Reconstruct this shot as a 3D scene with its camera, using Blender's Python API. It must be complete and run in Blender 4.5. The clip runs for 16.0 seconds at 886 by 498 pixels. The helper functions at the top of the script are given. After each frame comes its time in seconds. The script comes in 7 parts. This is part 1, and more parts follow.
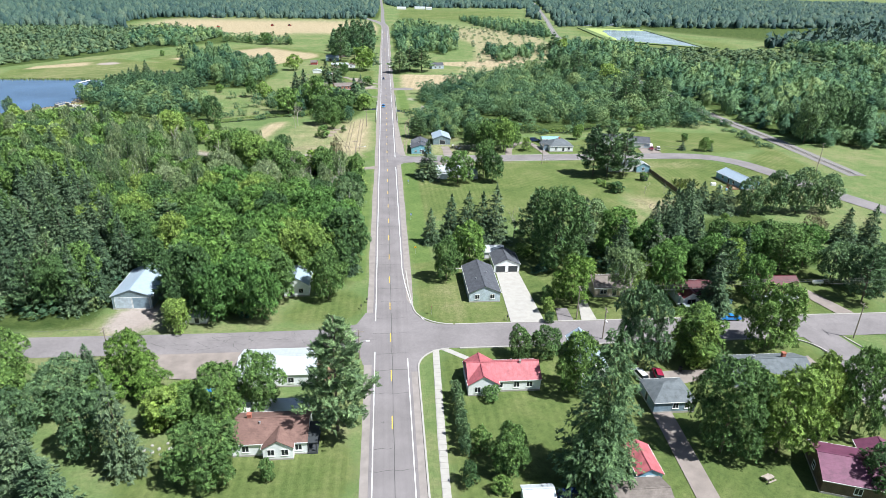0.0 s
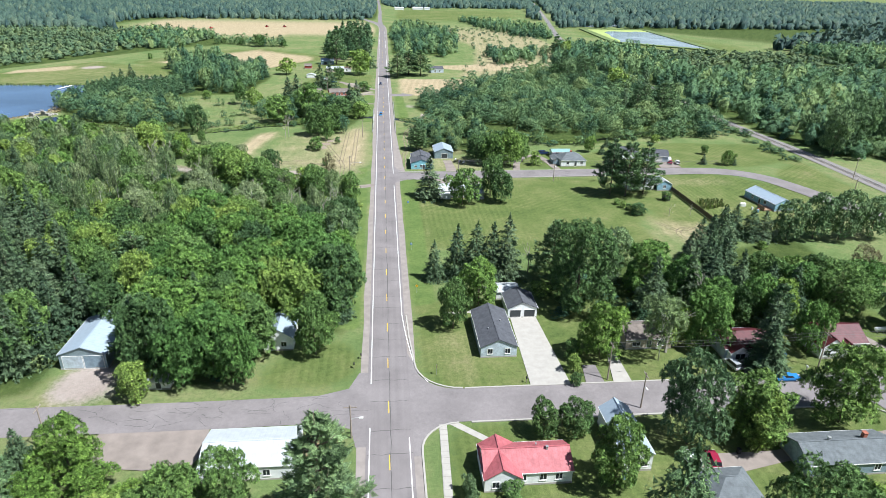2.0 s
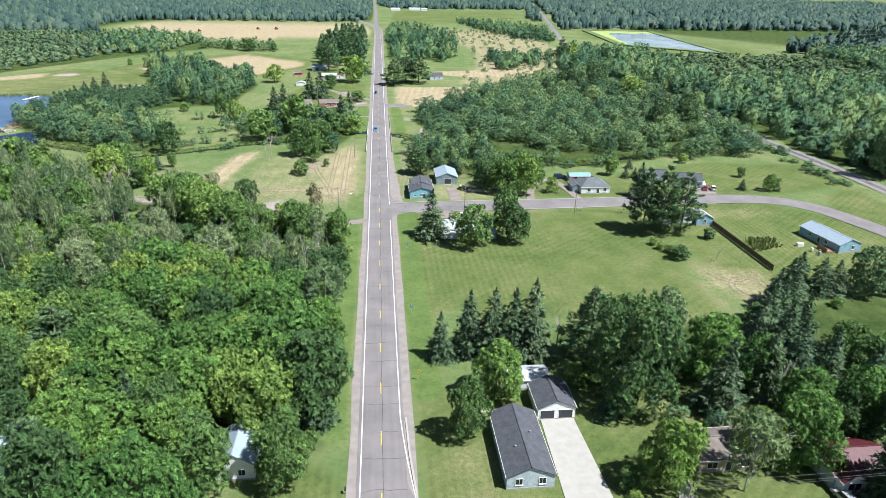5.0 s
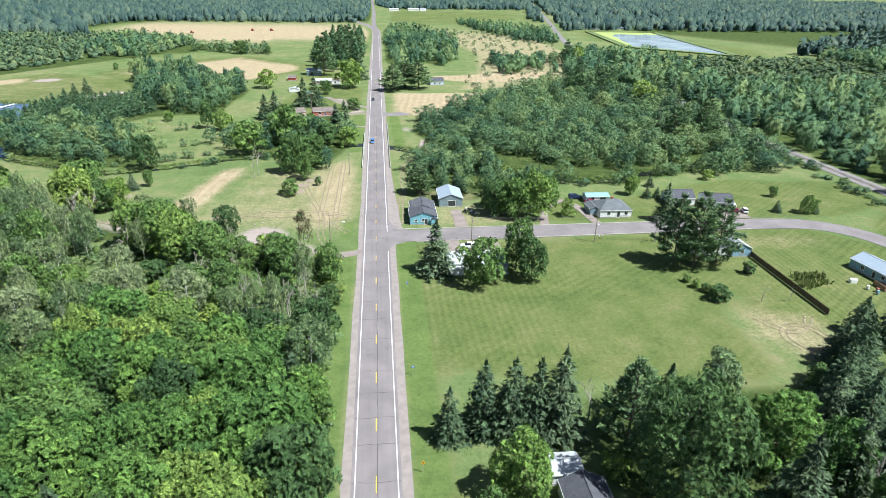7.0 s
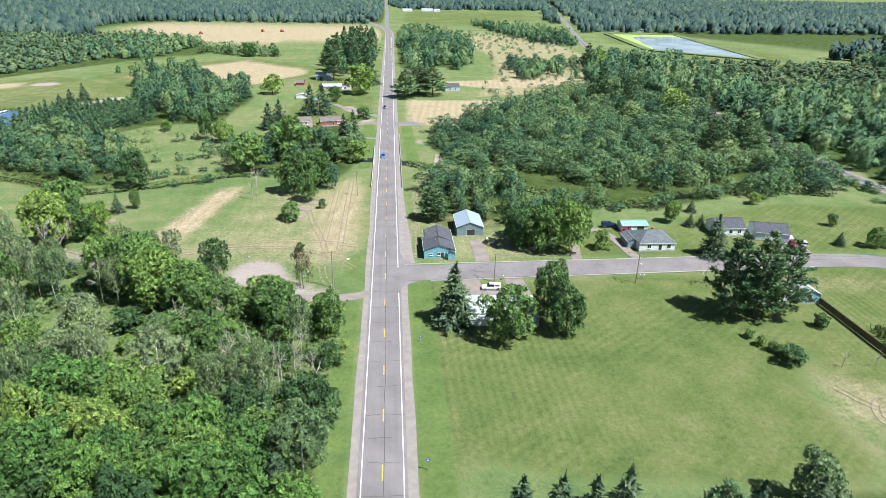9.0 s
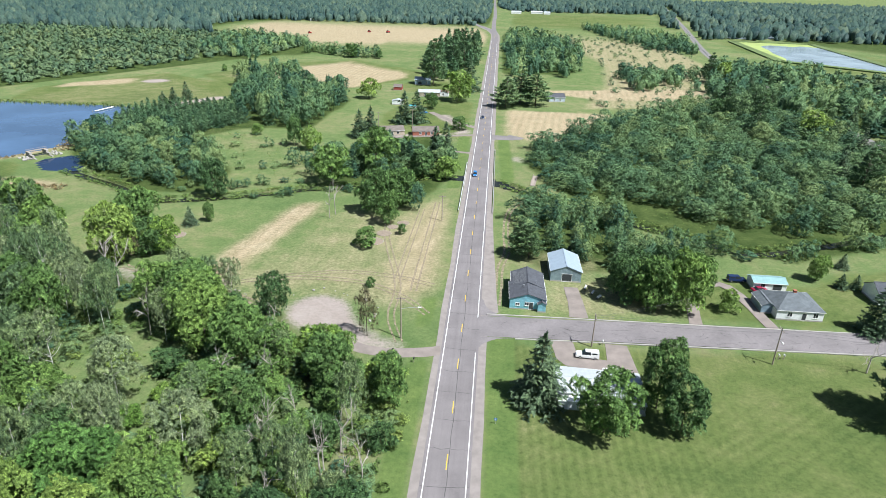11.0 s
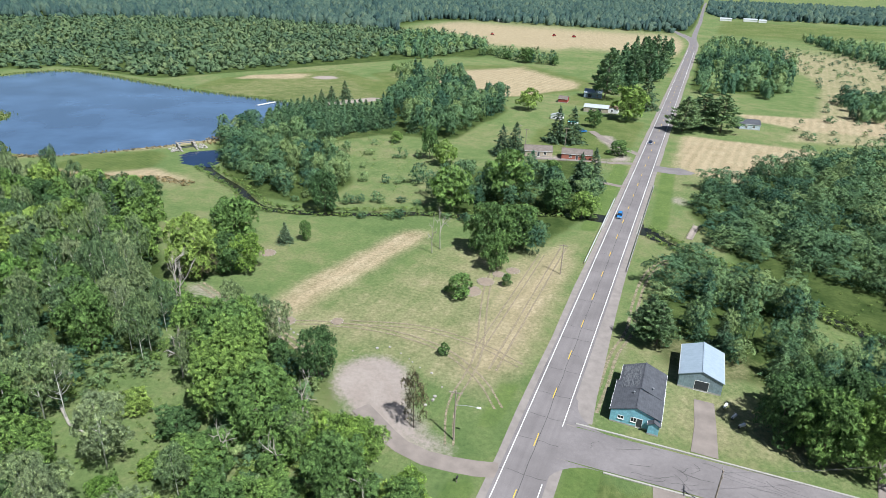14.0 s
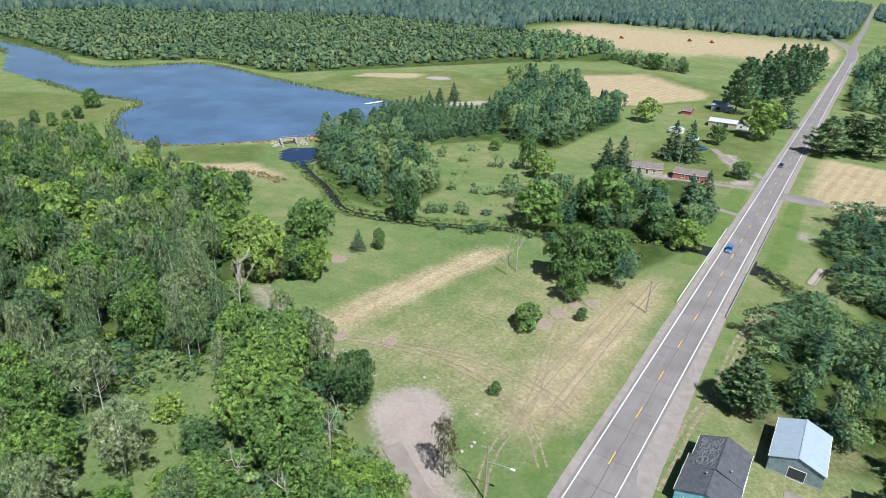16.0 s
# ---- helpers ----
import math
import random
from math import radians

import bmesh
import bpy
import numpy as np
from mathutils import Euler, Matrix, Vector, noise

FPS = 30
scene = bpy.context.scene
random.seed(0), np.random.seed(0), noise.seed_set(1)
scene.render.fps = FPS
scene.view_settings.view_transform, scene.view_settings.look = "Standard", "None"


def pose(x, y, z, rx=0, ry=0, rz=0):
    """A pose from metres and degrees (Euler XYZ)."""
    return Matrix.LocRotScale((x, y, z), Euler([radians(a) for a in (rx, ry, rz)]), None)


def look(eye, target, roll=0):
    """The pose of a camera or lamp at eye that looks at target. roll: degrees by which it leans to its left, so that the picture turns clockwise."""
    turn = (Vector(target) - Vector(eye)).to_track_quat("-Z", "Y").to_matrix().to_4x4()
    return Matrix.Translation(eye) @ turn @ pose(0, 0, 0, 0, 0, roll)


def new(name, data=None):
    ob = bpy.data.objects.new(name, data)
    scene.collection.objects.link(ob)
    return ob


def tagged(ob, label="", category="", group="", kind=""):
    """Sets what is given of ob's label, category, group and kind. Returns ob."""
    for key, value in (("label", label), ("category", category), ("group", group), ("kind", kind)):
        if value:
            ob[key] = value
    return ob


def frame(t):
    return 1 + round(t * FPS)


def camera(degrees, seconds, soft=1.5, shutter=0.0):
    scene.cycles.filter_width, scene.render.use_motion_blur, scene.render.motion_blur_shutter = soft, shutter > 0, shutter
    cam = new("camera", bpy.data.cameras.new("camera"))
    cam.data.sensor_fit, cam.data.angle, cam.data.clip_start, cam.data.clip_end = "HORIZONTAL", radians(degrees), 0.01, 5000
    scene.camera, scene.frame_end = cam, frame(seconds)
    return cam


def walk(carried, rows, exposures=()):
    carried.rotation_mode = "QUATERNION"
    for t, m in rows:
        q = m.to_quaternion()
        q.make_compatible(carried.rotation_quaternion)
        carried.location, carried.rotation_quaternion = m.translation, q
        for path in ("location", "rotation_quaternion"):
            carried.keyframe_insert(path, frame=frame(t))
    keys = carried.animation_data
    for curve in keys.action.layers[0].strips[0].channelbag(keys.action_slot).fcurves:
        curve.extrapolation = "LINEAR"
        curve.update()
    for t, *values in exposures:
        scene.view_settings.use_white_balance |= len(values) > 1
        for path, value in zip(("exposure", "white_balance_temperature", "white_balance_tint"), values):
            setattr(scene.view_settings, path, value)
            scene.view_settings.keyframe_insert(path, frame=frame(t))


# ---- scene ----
cam = camera(71.1, 16.0, 0.6)
METRES, EYE, TILT, LEAN, TURN = 206.6, 78.6, 0.0, 0.0, -5.5
ROWS = [
    (0.0, 0.0, 0.0, 0.0, 0.5, -23.83, -1.13),
    (0.5, -0.0029, 0.031, 0.0001, 0.44, -23.82, -1.12),
    (1.0, -0.0055, 0.0622, 0.0, 0.39, -23.83, -1.13),
    (1.5, -0.0082, 0.0937, -0.0001, 0.34, -23.84, -1.15),
    (2.0, -0.0109, 0.1251, -0.0001, 0.29, -23.84, -1.15),
    (2.5, -0.0135, 0.1568, -0.0003, 0.23, -23.84, -1.15),
    (3.0, -0.0159, 0.1884, -0.0003, 0.18, -23.84, -1.15),
    (3.5, -0.0183, 0.2201, -0.0003, 0.13, -23.84, -1.15),
    (4.0, -0.0204, 0.2516, -0.0001, 0.07, -23.84, -1.1),
    (6.5, -0.0299, 0.4107, 0.0005, -0.12, -23.86, -1.07),
    (7.0, -0.0327, 0.4433, 0.0006, -0.16, -23.86, -1.05),
    (7.5, -0.0355, 0.476, 0.0009, -0.19, -23.87, -1.06),
    (8.0, -0.0385, 0.5092, 0.0012, -0.28, -23.88, -1.08),
    (8.2, -0.0393, 0.5226, 0.0013, -0.3, -23.88, -1.09),
    (10.3, -0.0473, 0.6667, 0.0021, 7.27, -23.98, -1.38),
    (10.5, -0.0469, 0.6804, 0.0022, 8.47, -23.99, -1.41),
    (11.0, -0.0455, 0.715, 0.0025, 10.46, -24.02, -1.46),
    (11.5, -0.0432, 0.749, 0.0031, 11.84, -24.06, -1.52),
    (12.0, -0.04, 0.7823, 0.0036, 14.12, -24.11, -1.6),
    (12.5, -0.034, 0.8151, 0.0041, 17.77, -24.19, -1.74),
    (13.0, -0.0268, 0.8475, 0.0046, 21.22, -24.29, -1.81),
    (13.5, -0.0196, 0.8789, 0.0044, 24.55, -24.37, -1.9),
    (14.0, -0.0104, 0.909, 0.0045, 27.79, -24.46, -1.94),
    (14.5, -0.0024, 0.9367, 0.0052, 31.2, -24.57, -1.98),
    (15.0, 0.0017, 0.9605, 0.0058, 34.72, -24.69, -2.01),
    (15.5, 0.003, 0.9793, 0.0064, 37.61, -24.81, -2.0),
    (16.0, 0.0025, 0.9929, 0.0067, 39.43, -24.88, -2.04),
]
walk(cam, [(t, pose(0, 0, EYE, TILT, LEAN, TURN) @ pose(METRES * x, METRES * y, METRES * z, 90 + pitch, roll, yaw)) for t, x, y, z, yaw, pitch, roll in ROWS],
     exposures=[(0.0, 0.92, 5960, 8), (3.5, 0.81, 5960, 8), (7.0, 0.93, 5960, 8), (8.2, 0.92, 5960, 8), (11.0, 0.76, 5960, 8), (13.5, 0.61, 5960, 8), (16.0, 0.6, 5960, 8)])

# ---- light ----
SUN_EL, SUN_AZ = radians(57), radians(120)
world = bpy.data.worlds.new("sky")
scene.world = world
world.use_nodes = True
wn = world.node_tree
sky = wn.nodes.new("ShaderNodeTexSky")
sky.sky_type, sky.sun_disc, sky.sun_elevation, sky.sun_rotation = "NISHITA", False, SUN_EL, SUN_AZ
wn.nodes["Background"].inputs["Strength"].default_value = 0.041
wn.links.new(sky.outputs[0], wn.nodes["Background"].inputs["Color"])
sun_dir = Vector((math.sin(SUN_AZ) * math.cos(SUN_EL), math.cos(SUN_AZ) * math.cos(SUN_EL), math.sin(SUN_EL)))
sun_data = bpy.data.lights.new("sun", "SUN")
sun_data.energy, sun_data.angle, sun_data.color = 4.8, radians(0.53), (1.0, 0.97, 0.92)
sun = new("sun", sun_data)
sun.matrix_basis = look(sun_dir * 600, (0, 0, 0))


# ---- materials ----
def nodes(name, rough=0.8):
    m = bpy.data.materials.new(name)
    m.use_nodes = True
    t = m.node_tree
    b = t.nodes["Principled BSDF"]
    b.inputs["Roughness"].default_value = rough
    b.inputs["Specular IOR Level"].default_value = 0.3
    return m, t, b


def noise_tex(t, scale, detail=4.0, vec=None, rough=0.55):
    n = t.nodes.new("ShaderNodeTexNoise")
    n.inputs["Scale"].default_value, n.inputs["Detail"].default_value, n.inputs["Roughness"].default_value = scale, detail, rough
    if vec is not None:
        t.links.new(vec, n.inputs["Vector"])
    return n.outputs["Fac"]


def world_vec(t, sx=1.0, sy=1.0, sz=1.0, rot=0.0):
    g = t.nodes.new("ShaderNodeNewGeometry")
    mp = t.nodes.new("ShaderNodeMapping")
    mp.inputs["Scale"].default_value = (sx, sy, sz)
    mp.inputs["Rotation"].default_value = (0, 0, rot)
    t.links.new(g.outputs["Position"], mp.inputs["Vector"])
    return mp.outputs["Vector"]


def ramp(t, fac, stops):
    r = t.nodes.new("ShaderNodeValToRGB")
    e = r.color_ramp.elements
    while len(e) < len(stops):
        e.new(0.5)
    for el, (p, c) in zip(e, stops):
        el.position, el.color = p, (*c, 1) if len(c) == 3 else c
    t.links.new(fac, r.inputs["Fac"])
    return r.outputs["Color"]


def mix(t, fac, a, b, mode="MIX"):
    n = t.nodes.new("ShaderNodeMix")
    n.data_type, n.blend_type = "RGBA", mode
    for sock, v in ((n.inputs["Factor"], fac), (n.inputs["A"], a), (n.inputs["B"], b)):
        if isinstance(v, (int, float)):
            sock.default_value = v
        elif isinstance(v, tuple):
            sock.default_value = (*v, 1)
        else:
            t.links.new(v, sock)
    return n.outputs["Result"]


def maths(t, op, a, b=0.0, c=0.0):
    n = t.nodes.new("ShaderNodeMath")
    n.operation = op
    for sock, v in zip(n.inputs, (a, b, c)):
        if isinstance(v, (int, float)):
            sock.default_value = v
        else:
            t.links.new(v, sock)
    return n.outputs[0]


def bump(t, b, height, strength=0.3, dist=0.05):
    n = t.nodes.new("ShaderNodeBump")
    n.inputs["Strength"].default_value, n.inputs["Distance"].default_value = strength, dist
    t.links.new(height, n.inputs["Height"])
    t.links.new(n.outputs["Normal"], b.inputs["Normal"])


def plain(name, col, rough=0.7, metal=0.0, vary=0.15, scale=2.0, fine=25.0):
    """A surface of one colour with stains and grain at two scales."""
    m, t, b = nodes(name, rough)
    v = world_vec(t)
    lo, hi = tuple(c * (1 - vary) for c in col), tuple(min(1, c * (1 + vary)) for c in col)
    base = ramp(t, noise_tex(t, scale, 5, v), [(0.3, lo), (0.7, hi)])
    t.links.new(mix(t, 0.25, base, ramp(t, noise_tex(t, fine, 2, v), [(0.3, lo), (0.7, hi)])), b.inputs["Base Color"])
    b.inputs["Metallic"].default_value = metal
    bump(t, b, noise_tex(t, fine, 3, v), 0.25, 0.02)
    return m


def striped(name, col, pitch, axis, depth=0.25, rough=0.5, metal=0.0, dark=0.7, worn=1.0):
    """Siding, ribbed sheet or shingle courses: fine lines every pitch metres along one axis."""
    m, t, b = nodes(name, rough)
    v = world_vec(t)
    w = t.nodes.new("ShaderNodeTexWave")
    w.wave_type, w.bands_direction, w.wave_profile = "BANDS", axis, "SAW"
    w.inputs["Scale"].default_value = 0.3142 / pitch
    t.links.new(v, w.inputs["Vector"])
    tone = ramp(t, w.outputs["Fac"], [(0.0, tuple(c * dark for c in col)), (0.18, col)])
    stain = ramp(t, noise_tex(t, 0.9, 6, v, 0.65), [(0.35, (0.72, 0.72, 0.72)), (0.65, (1.08, 1.08, 1.08))])
    grain = ramp(t, noise_tex(t, 9.0, 3, v, 0.65), [(0.35, (0.85, 0.85, 0.85)), (0.65, (1.1, 1.1, 1.1))])
    t.links.new(mix(t, worn, mix(t, worn, tone, stain, "MULTIPLY"), grain, "MULTIPLY"), b.inputs["Base Color"])
    b.inputs["Metallic"].default_value = metal
    bump(t, b, w.outputs["Fac"], depth, 0.03)
    return m


def leaf_material(name, tones, per_object=True, rough=0.5, translucent=0.13, ragged=7.0, holes=0.46, vary=1.0, grain=0.0):
    """Leaves in several tones, one for each tree; every spray is cut into ragged leaflets."""
    m, t, b = nodes(name, rough)
    b.inputs["Specular IOR Level"].default_value = 0.12
    g = t.nodes.new("ShaderNodeNewGeometry")
    if per_object:
        o = t.nodes.new("ShaderNodeObjectInfo")
        tint = o.outputs["Random"]
    else:
        a = t.nodes.new("ShaderNodeAttribute")
        a.attribute_name = "tint"
        tint = a.outputs["Fac"]
    base = ramp(t, tint, [(i / (len(tones) - 1), c) for i, c in enumerate(tones)])
    # Random leaf tones; their strong contrast also paints small shaded gaps and highlights.
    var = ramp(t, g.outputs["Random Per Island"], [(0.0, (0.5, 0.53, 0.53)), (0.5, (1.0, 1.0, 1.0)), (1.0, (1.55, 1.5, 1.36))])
    v = world_vec(t)
    clump = ramp(t, noise_tex(t, 0.3, 2, v, 0.5), [(0.35, (0.88, 0.9, 0.92)), (0.65, (1.12, 1.1, 1.04))])
    col = mix(t, 1.0, mix(t, vary, base, var, "MULTIPLY"), clump, "MULTIPLY")
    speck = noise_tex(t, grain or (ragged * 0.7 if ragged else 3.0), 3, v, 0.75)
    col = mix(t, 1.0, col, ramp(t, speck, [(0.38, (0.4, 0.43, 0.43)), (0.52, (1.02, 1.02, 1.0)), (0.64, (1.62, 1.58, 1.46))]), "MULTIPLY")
    bump(t, b, speck, 1.0, 0.3 / grain if grain else min(0.34, 2.0 / (ragged or 8.0)))
    t.links.new(col, b.inputs["Base Color"])
    tr = t.nodes.new("ShaderNodeBsdfTranslucent")
    t.links.new(col, tr.inputs["Color"])
    t.links.new(b.inputs["Normal"].links[0].from_socket, tr.inputs["Normal"])
    ms = t.nodes.new("ShaderNodeMixShader")
    ms.inputs["Fac"].default_value = translucent
    t.links.new(b.outputs[0], ms.inputs[1])
    t.links.new(tr.outputs[0], ms.inputs[2])
    out = t.nodes["Material Output"].inputs["Surface"]
    if not ragged:
        t.links.new(ms.outputs[0], out)
        return m
    gap = maths(t, "LESS_THAN", noise_tex(t, ragged, 3, v, 0.75), holes)
    ts, clear = t.nodes.new("ShaderNodeMixShader"), t.nodes.new("ShaderNodeBsdfTransparent")
    t.links.new(gap, ts.inputs["Fac"])
    t.links.new(ms.outputs[0], ts.inputs[1])
    t.links.new(clear.outputs[0], ts.inputs[2])
    t.links.new(ts.outputs[0], out)
    return m


def ground_material():
    m, t, b = nodes("meadow_and_lawn", 0.95)
    b.inputs["Specular IOR Level"].default_value = 0.08
    v = world_vec(t)
    big, mid, small = noise_tex(t, 0.02, 5, v, 0.6), noise_tex(t, 0.13, 6, v, 0.68), noise_tex(t, 1.1, 5, v, 0.72)
    grain = noise_tex(t, 6.0, 3, v, 0.7)
    broad = mix(t, 0.5, big, mid)
    meadow = ramp(t, broad, [(0.36, (0.098, 0.15, 0.053)), (0.47, (0.132, 0.182, 0.067)), (0.55, (0.172, 0.2, 0.085)), (0.66, (0.236, 0.222, 0.12))])
    lawn = ramp(t, broad, [(0.36, (0.08, 0.118, 0.036)), (0.48, (0.114, 0.15, 0.048)), (0.57, (0.148, 0.172, 0.064)), (0.67, (0.198, 0.192, 0.094))])
    # mowing swaths in two directions, strong only in places
    for turn, scale, patch in ((0.0, 0.16, 0.011), (0.9, 0.13, 0.014)):
        w = t.nodes.new("ShaderNodeTexWave")
        w.inputs["Scale"].default_value, w.inputs["Distortion"].default_value, w.inputs["Detail"].default_value, w.inputs["Detail Scale"].default_value = scale, 22.0, 2.0, 0.02
        t.links.new(world_vec(t, 1, 1, 1, turn), w.inputs["Vector"])
        where = ramp(t, noise_tex(t, patch, 2, world_vec(t, 1, 1, 1, turn + 1)), [(0.46, (0, 0, 0)), (0.6, (0.38, 0.38, 0.38))])
        lawn = mix(t, where, lawn, mix(t, 1.0, lawn, ramp(t, w.outputs["Fac"], [(0.25, (0.74, 0.78, 0.72)), (0.75, (1.16, 1.12, 1.16))]), "MULTIPLY"))
    hay = ramp(t, mix(t, 0.5, mid, small), [(0.35, (0.29, 0.232, 0.142)), (0.55, (0.385, 0.318, 0.21)), (0.7, (0.465, 0.4, 0.29))])
    rake = t.nodes.new("ShaderNodeTexWave")
    rake.inputs["Scale"].default_value, rake.inputs["Distortion"].default_value, rake.inputs["Detail"].default_value = 0.07, 3.0, 2.0
    t.links.new(world_vec(t, 1, 1, 1, 0.12), rake.inputs["Vector"])
    hay = mix(t, 0.6, hay, ramp(t, rake.outputs["Fac"], [(0.1, (0.84, 0.86, 0.8)), (0.9, (1.08, 1.06, 1.04))]), "MULTIPLY")
    dirt = ramp(t, mix(t, 0.3, mid, small), [(0.35, (0.3, 0.252, 0.222)), (0.65, (0.37, 0.32, 0.288))])
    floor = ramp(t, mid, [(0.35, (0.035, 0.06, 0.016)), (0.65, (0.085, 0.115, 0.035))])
    att = t.nodes.new("ShaderNodeAttribute")
    att.attribute_name = "cover"
    sep = t.nodes.new("ShaderNodeSeparateColor")
    t.links.new(att.outputs["Color"], sep.inputs[0])
    rough_edge = maths(t, "SUBTRACT", mix(t, 0.5, mid, small), 0.5)

    drawn = maths(t, "SUBTRACT", noise_tex(t, 1.0, 5, world_vec(t, 0.35, 0.05, 1, 0.05), 0.65), 0.5)

    worn = mix(t, 0.7, drawn, rough_edge)

    def edge(sock, ragged=1.5, rough_edge=rough_edge, wide=0.2):
        n = t.nodes.new("ShaderNodeMapRange")
        n.inputs["From Min"].default_value, n.inputs["From Max"].default_value = 0.5 - wide, 0.5 + wide
        n.interpolation_type = "SMOOTHSTEP"
        t.links.new(maths(t, "MULTIPLY_ADD", rough_edge, ragged, sock), n.inputs["Value"])
        return n.outputs[0]

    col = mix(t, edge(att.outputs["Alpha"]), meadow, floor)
    col = mix(t, edge(sep.outputs[0]), col, lawn)
    col = mix(t, edge(sep.outputs[1], 0.75, worn, 0.36), col, hay)
    bare = edge(sep.outputs[2], 0.9)
    col = mix(t, bare, col, dirt)
    lush = t.nodes.new("ShaderNodeAttribute")
    lush.attribute_name = "lush"
    col = mix(t, edge(lush.outputs["Fac"], 0.6), col, ramp(t, mid, [(0.35, (0.09, 0.142, 0.042)), (0.65, (0.14, 0.192, 0.06))]))
    fine = ramp(t, mix(t, 0.45, small, grain), [(0.32, (0.42, 0.46, 0.42)), (0.5, (1, 1, 1)), (0.68, (1.5, 1.44, 1.38))])
    t.links.new(mix(t, maths(t, "MULTIPLY_ADD", bare, -0.5, 0.7), col, fine, "MULTIPLY"), b.inputs["Base Color"])
    bump(t, b, mix(t, 0.5, small, grain), 1.0, 0.3)
    return m


def asphalt_material(name, tone, warm=1.075, stretch=0.25):
    m, t, b = nodes(name, 0.9)
    v = world_vec(t)
    along = world_vec(t, 1.2, stretch * 0.1, 1)
    patch = ramp(t, noise_tex(t, 0.12, 5, v, 0.6), [(0.35, (0.85,) * 3), (0.65, (1.1,) * 3)])
    wheel = ramp(t, noise_tex(t, 1.0, 3, along), [(0.35, (0.94,) * 3), (0.65, (1.05,) * 3)])
    grit = ramp(t, noise_tex(t, 18, 3, v, 0.7), [(0.35, (tone * 0.85 * warm, tone * 0.83, tone * 0.83)), (0.65, (tone * 1.15 * warm, tone * 1.12, tone * 1.12))])
    t.links.new(mix(t, 1.0, mix(t, 1.0, grit, patch, "MULTIPLY"), wheel, "MULTIPLY"), b.inputs["Base Color"])
    bump(t, b, noise_tex(t, 30, 2, v), 0.3, 0.01)
    return m


def water_material(name, col, rough=0.06):
    m, t, b = nodes(name, rough)
    b.inputs["IOR"].default_value = 1.33
    b.inputs["Specular IOR Level"].default_value = 0.5
    v = world_vec(t)
    t.links.new(ramp(t, noise_tex(t, 0.03, 4, v), [(0.4, col), (0.7, tuple(c * 1.5 for c in col))]), b.inputs["Base Color"])
    bump(t, b, noise_tex(t, 0.9, 3, v), 0.06, 0.1)
    return m


GROUND = ground_material()
ASPHALT = asphalt_material("worn_highway_asphalt", 0.185)
ASPHALT_SIDE = asphalt_material("faded_street_asphalt", 0.192, stretch=12.0)
SHOULDER = plain("gravel_shoulder", (0.255, 0.225, 0.208), 0.95, vary=0.2, scale=0.5, fine=9)
GRAVEL = plain("packed_gravel", (0.235, 0.2, 0.178), 0.95, vary=0.22, scale=0.35, fine=8)
CONCRETE = plain("weathered_concrete", (0.365, 0.345, 0.315), 0.9, vary=0.12, scale=0.7, fine=12)
PAINT_WHITE = plain("road_paint_white", (0.82, 0.82, 0.8), 0.7, vary=0.1)
PAINT_YELLOW = plain("road_paint_yellow", (0.75, 0.5, 0.06), 0.7, vary=0.12)
TAR = plain("tar_crack_seal", (0.075, 0.072, 0.07), 0.8)
# Pond blue is lifted in the base colour to stand in for reflected sky.
POND = water_material("pond_water", (0.066, 0.112, 0.19), 0.09)
POOL = water_material("dark_pool_water", (0.012, 0.025, 0.06), 0.04)
CREEK = water_material("creek_water", (0.02, 0.022, 0.014), 0.03)
LAGOON = water_material("lagoon_water", (0.3, 0.36, 0.4), 0.1)
ALGAE = plain("floating_algae", (0.33, 0.4, 0.13), 0.7, vary=0.2, scale=0.06, fine=1.0)
BARK = plain("grey_brown_bark", (0.16, 0.13, 0.1), 0.95, vary=0.3, scale=1.5)
BARK_WHITE = plain("white_birch_bark", (0.6, 0.58, 0.54), 0.8, vary=0.25, scale=1.2)
BARK_DEAD = plain("bleached_dead_wood", (0.42, 0.38, 0.34), 0.9, vary=0.25, scale=1.2)
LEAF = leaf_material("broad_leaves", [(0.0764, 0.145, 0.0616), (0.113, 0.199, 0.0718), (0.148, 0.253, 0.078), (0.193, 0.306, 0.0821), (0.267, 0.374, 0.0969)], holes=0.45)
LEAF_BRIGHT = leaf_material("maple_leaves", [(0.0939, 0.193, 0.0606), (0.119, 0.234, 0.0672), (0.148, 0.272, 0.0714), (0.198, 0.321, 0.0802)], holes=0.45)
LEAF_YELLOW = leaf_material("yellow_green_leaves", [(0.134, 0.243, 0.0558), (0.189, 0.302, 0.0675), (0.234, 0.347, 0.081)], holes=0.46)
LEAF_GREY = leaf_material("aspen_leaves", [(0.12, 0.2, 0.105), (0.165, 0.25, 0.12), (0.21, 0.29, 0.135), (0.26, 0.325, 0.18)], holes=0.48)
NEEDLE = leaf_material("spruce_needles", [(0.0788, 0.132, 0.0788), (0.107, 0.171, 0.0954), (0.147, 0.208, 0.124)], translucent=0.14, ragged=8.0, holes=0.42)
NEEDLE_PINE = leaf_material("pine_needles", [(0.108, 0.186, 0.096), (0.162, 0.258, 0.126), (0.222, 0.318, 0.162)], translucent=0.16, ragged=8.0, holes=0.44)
# Extra blue in these woodland tones stands for some of the distance haze.
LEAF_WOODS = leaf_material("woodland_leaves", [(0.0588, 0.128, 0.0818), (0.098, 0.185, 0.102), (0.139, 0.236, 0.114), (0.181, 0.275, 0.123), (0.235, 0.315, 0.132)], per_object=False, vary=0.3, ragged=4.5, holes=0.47)
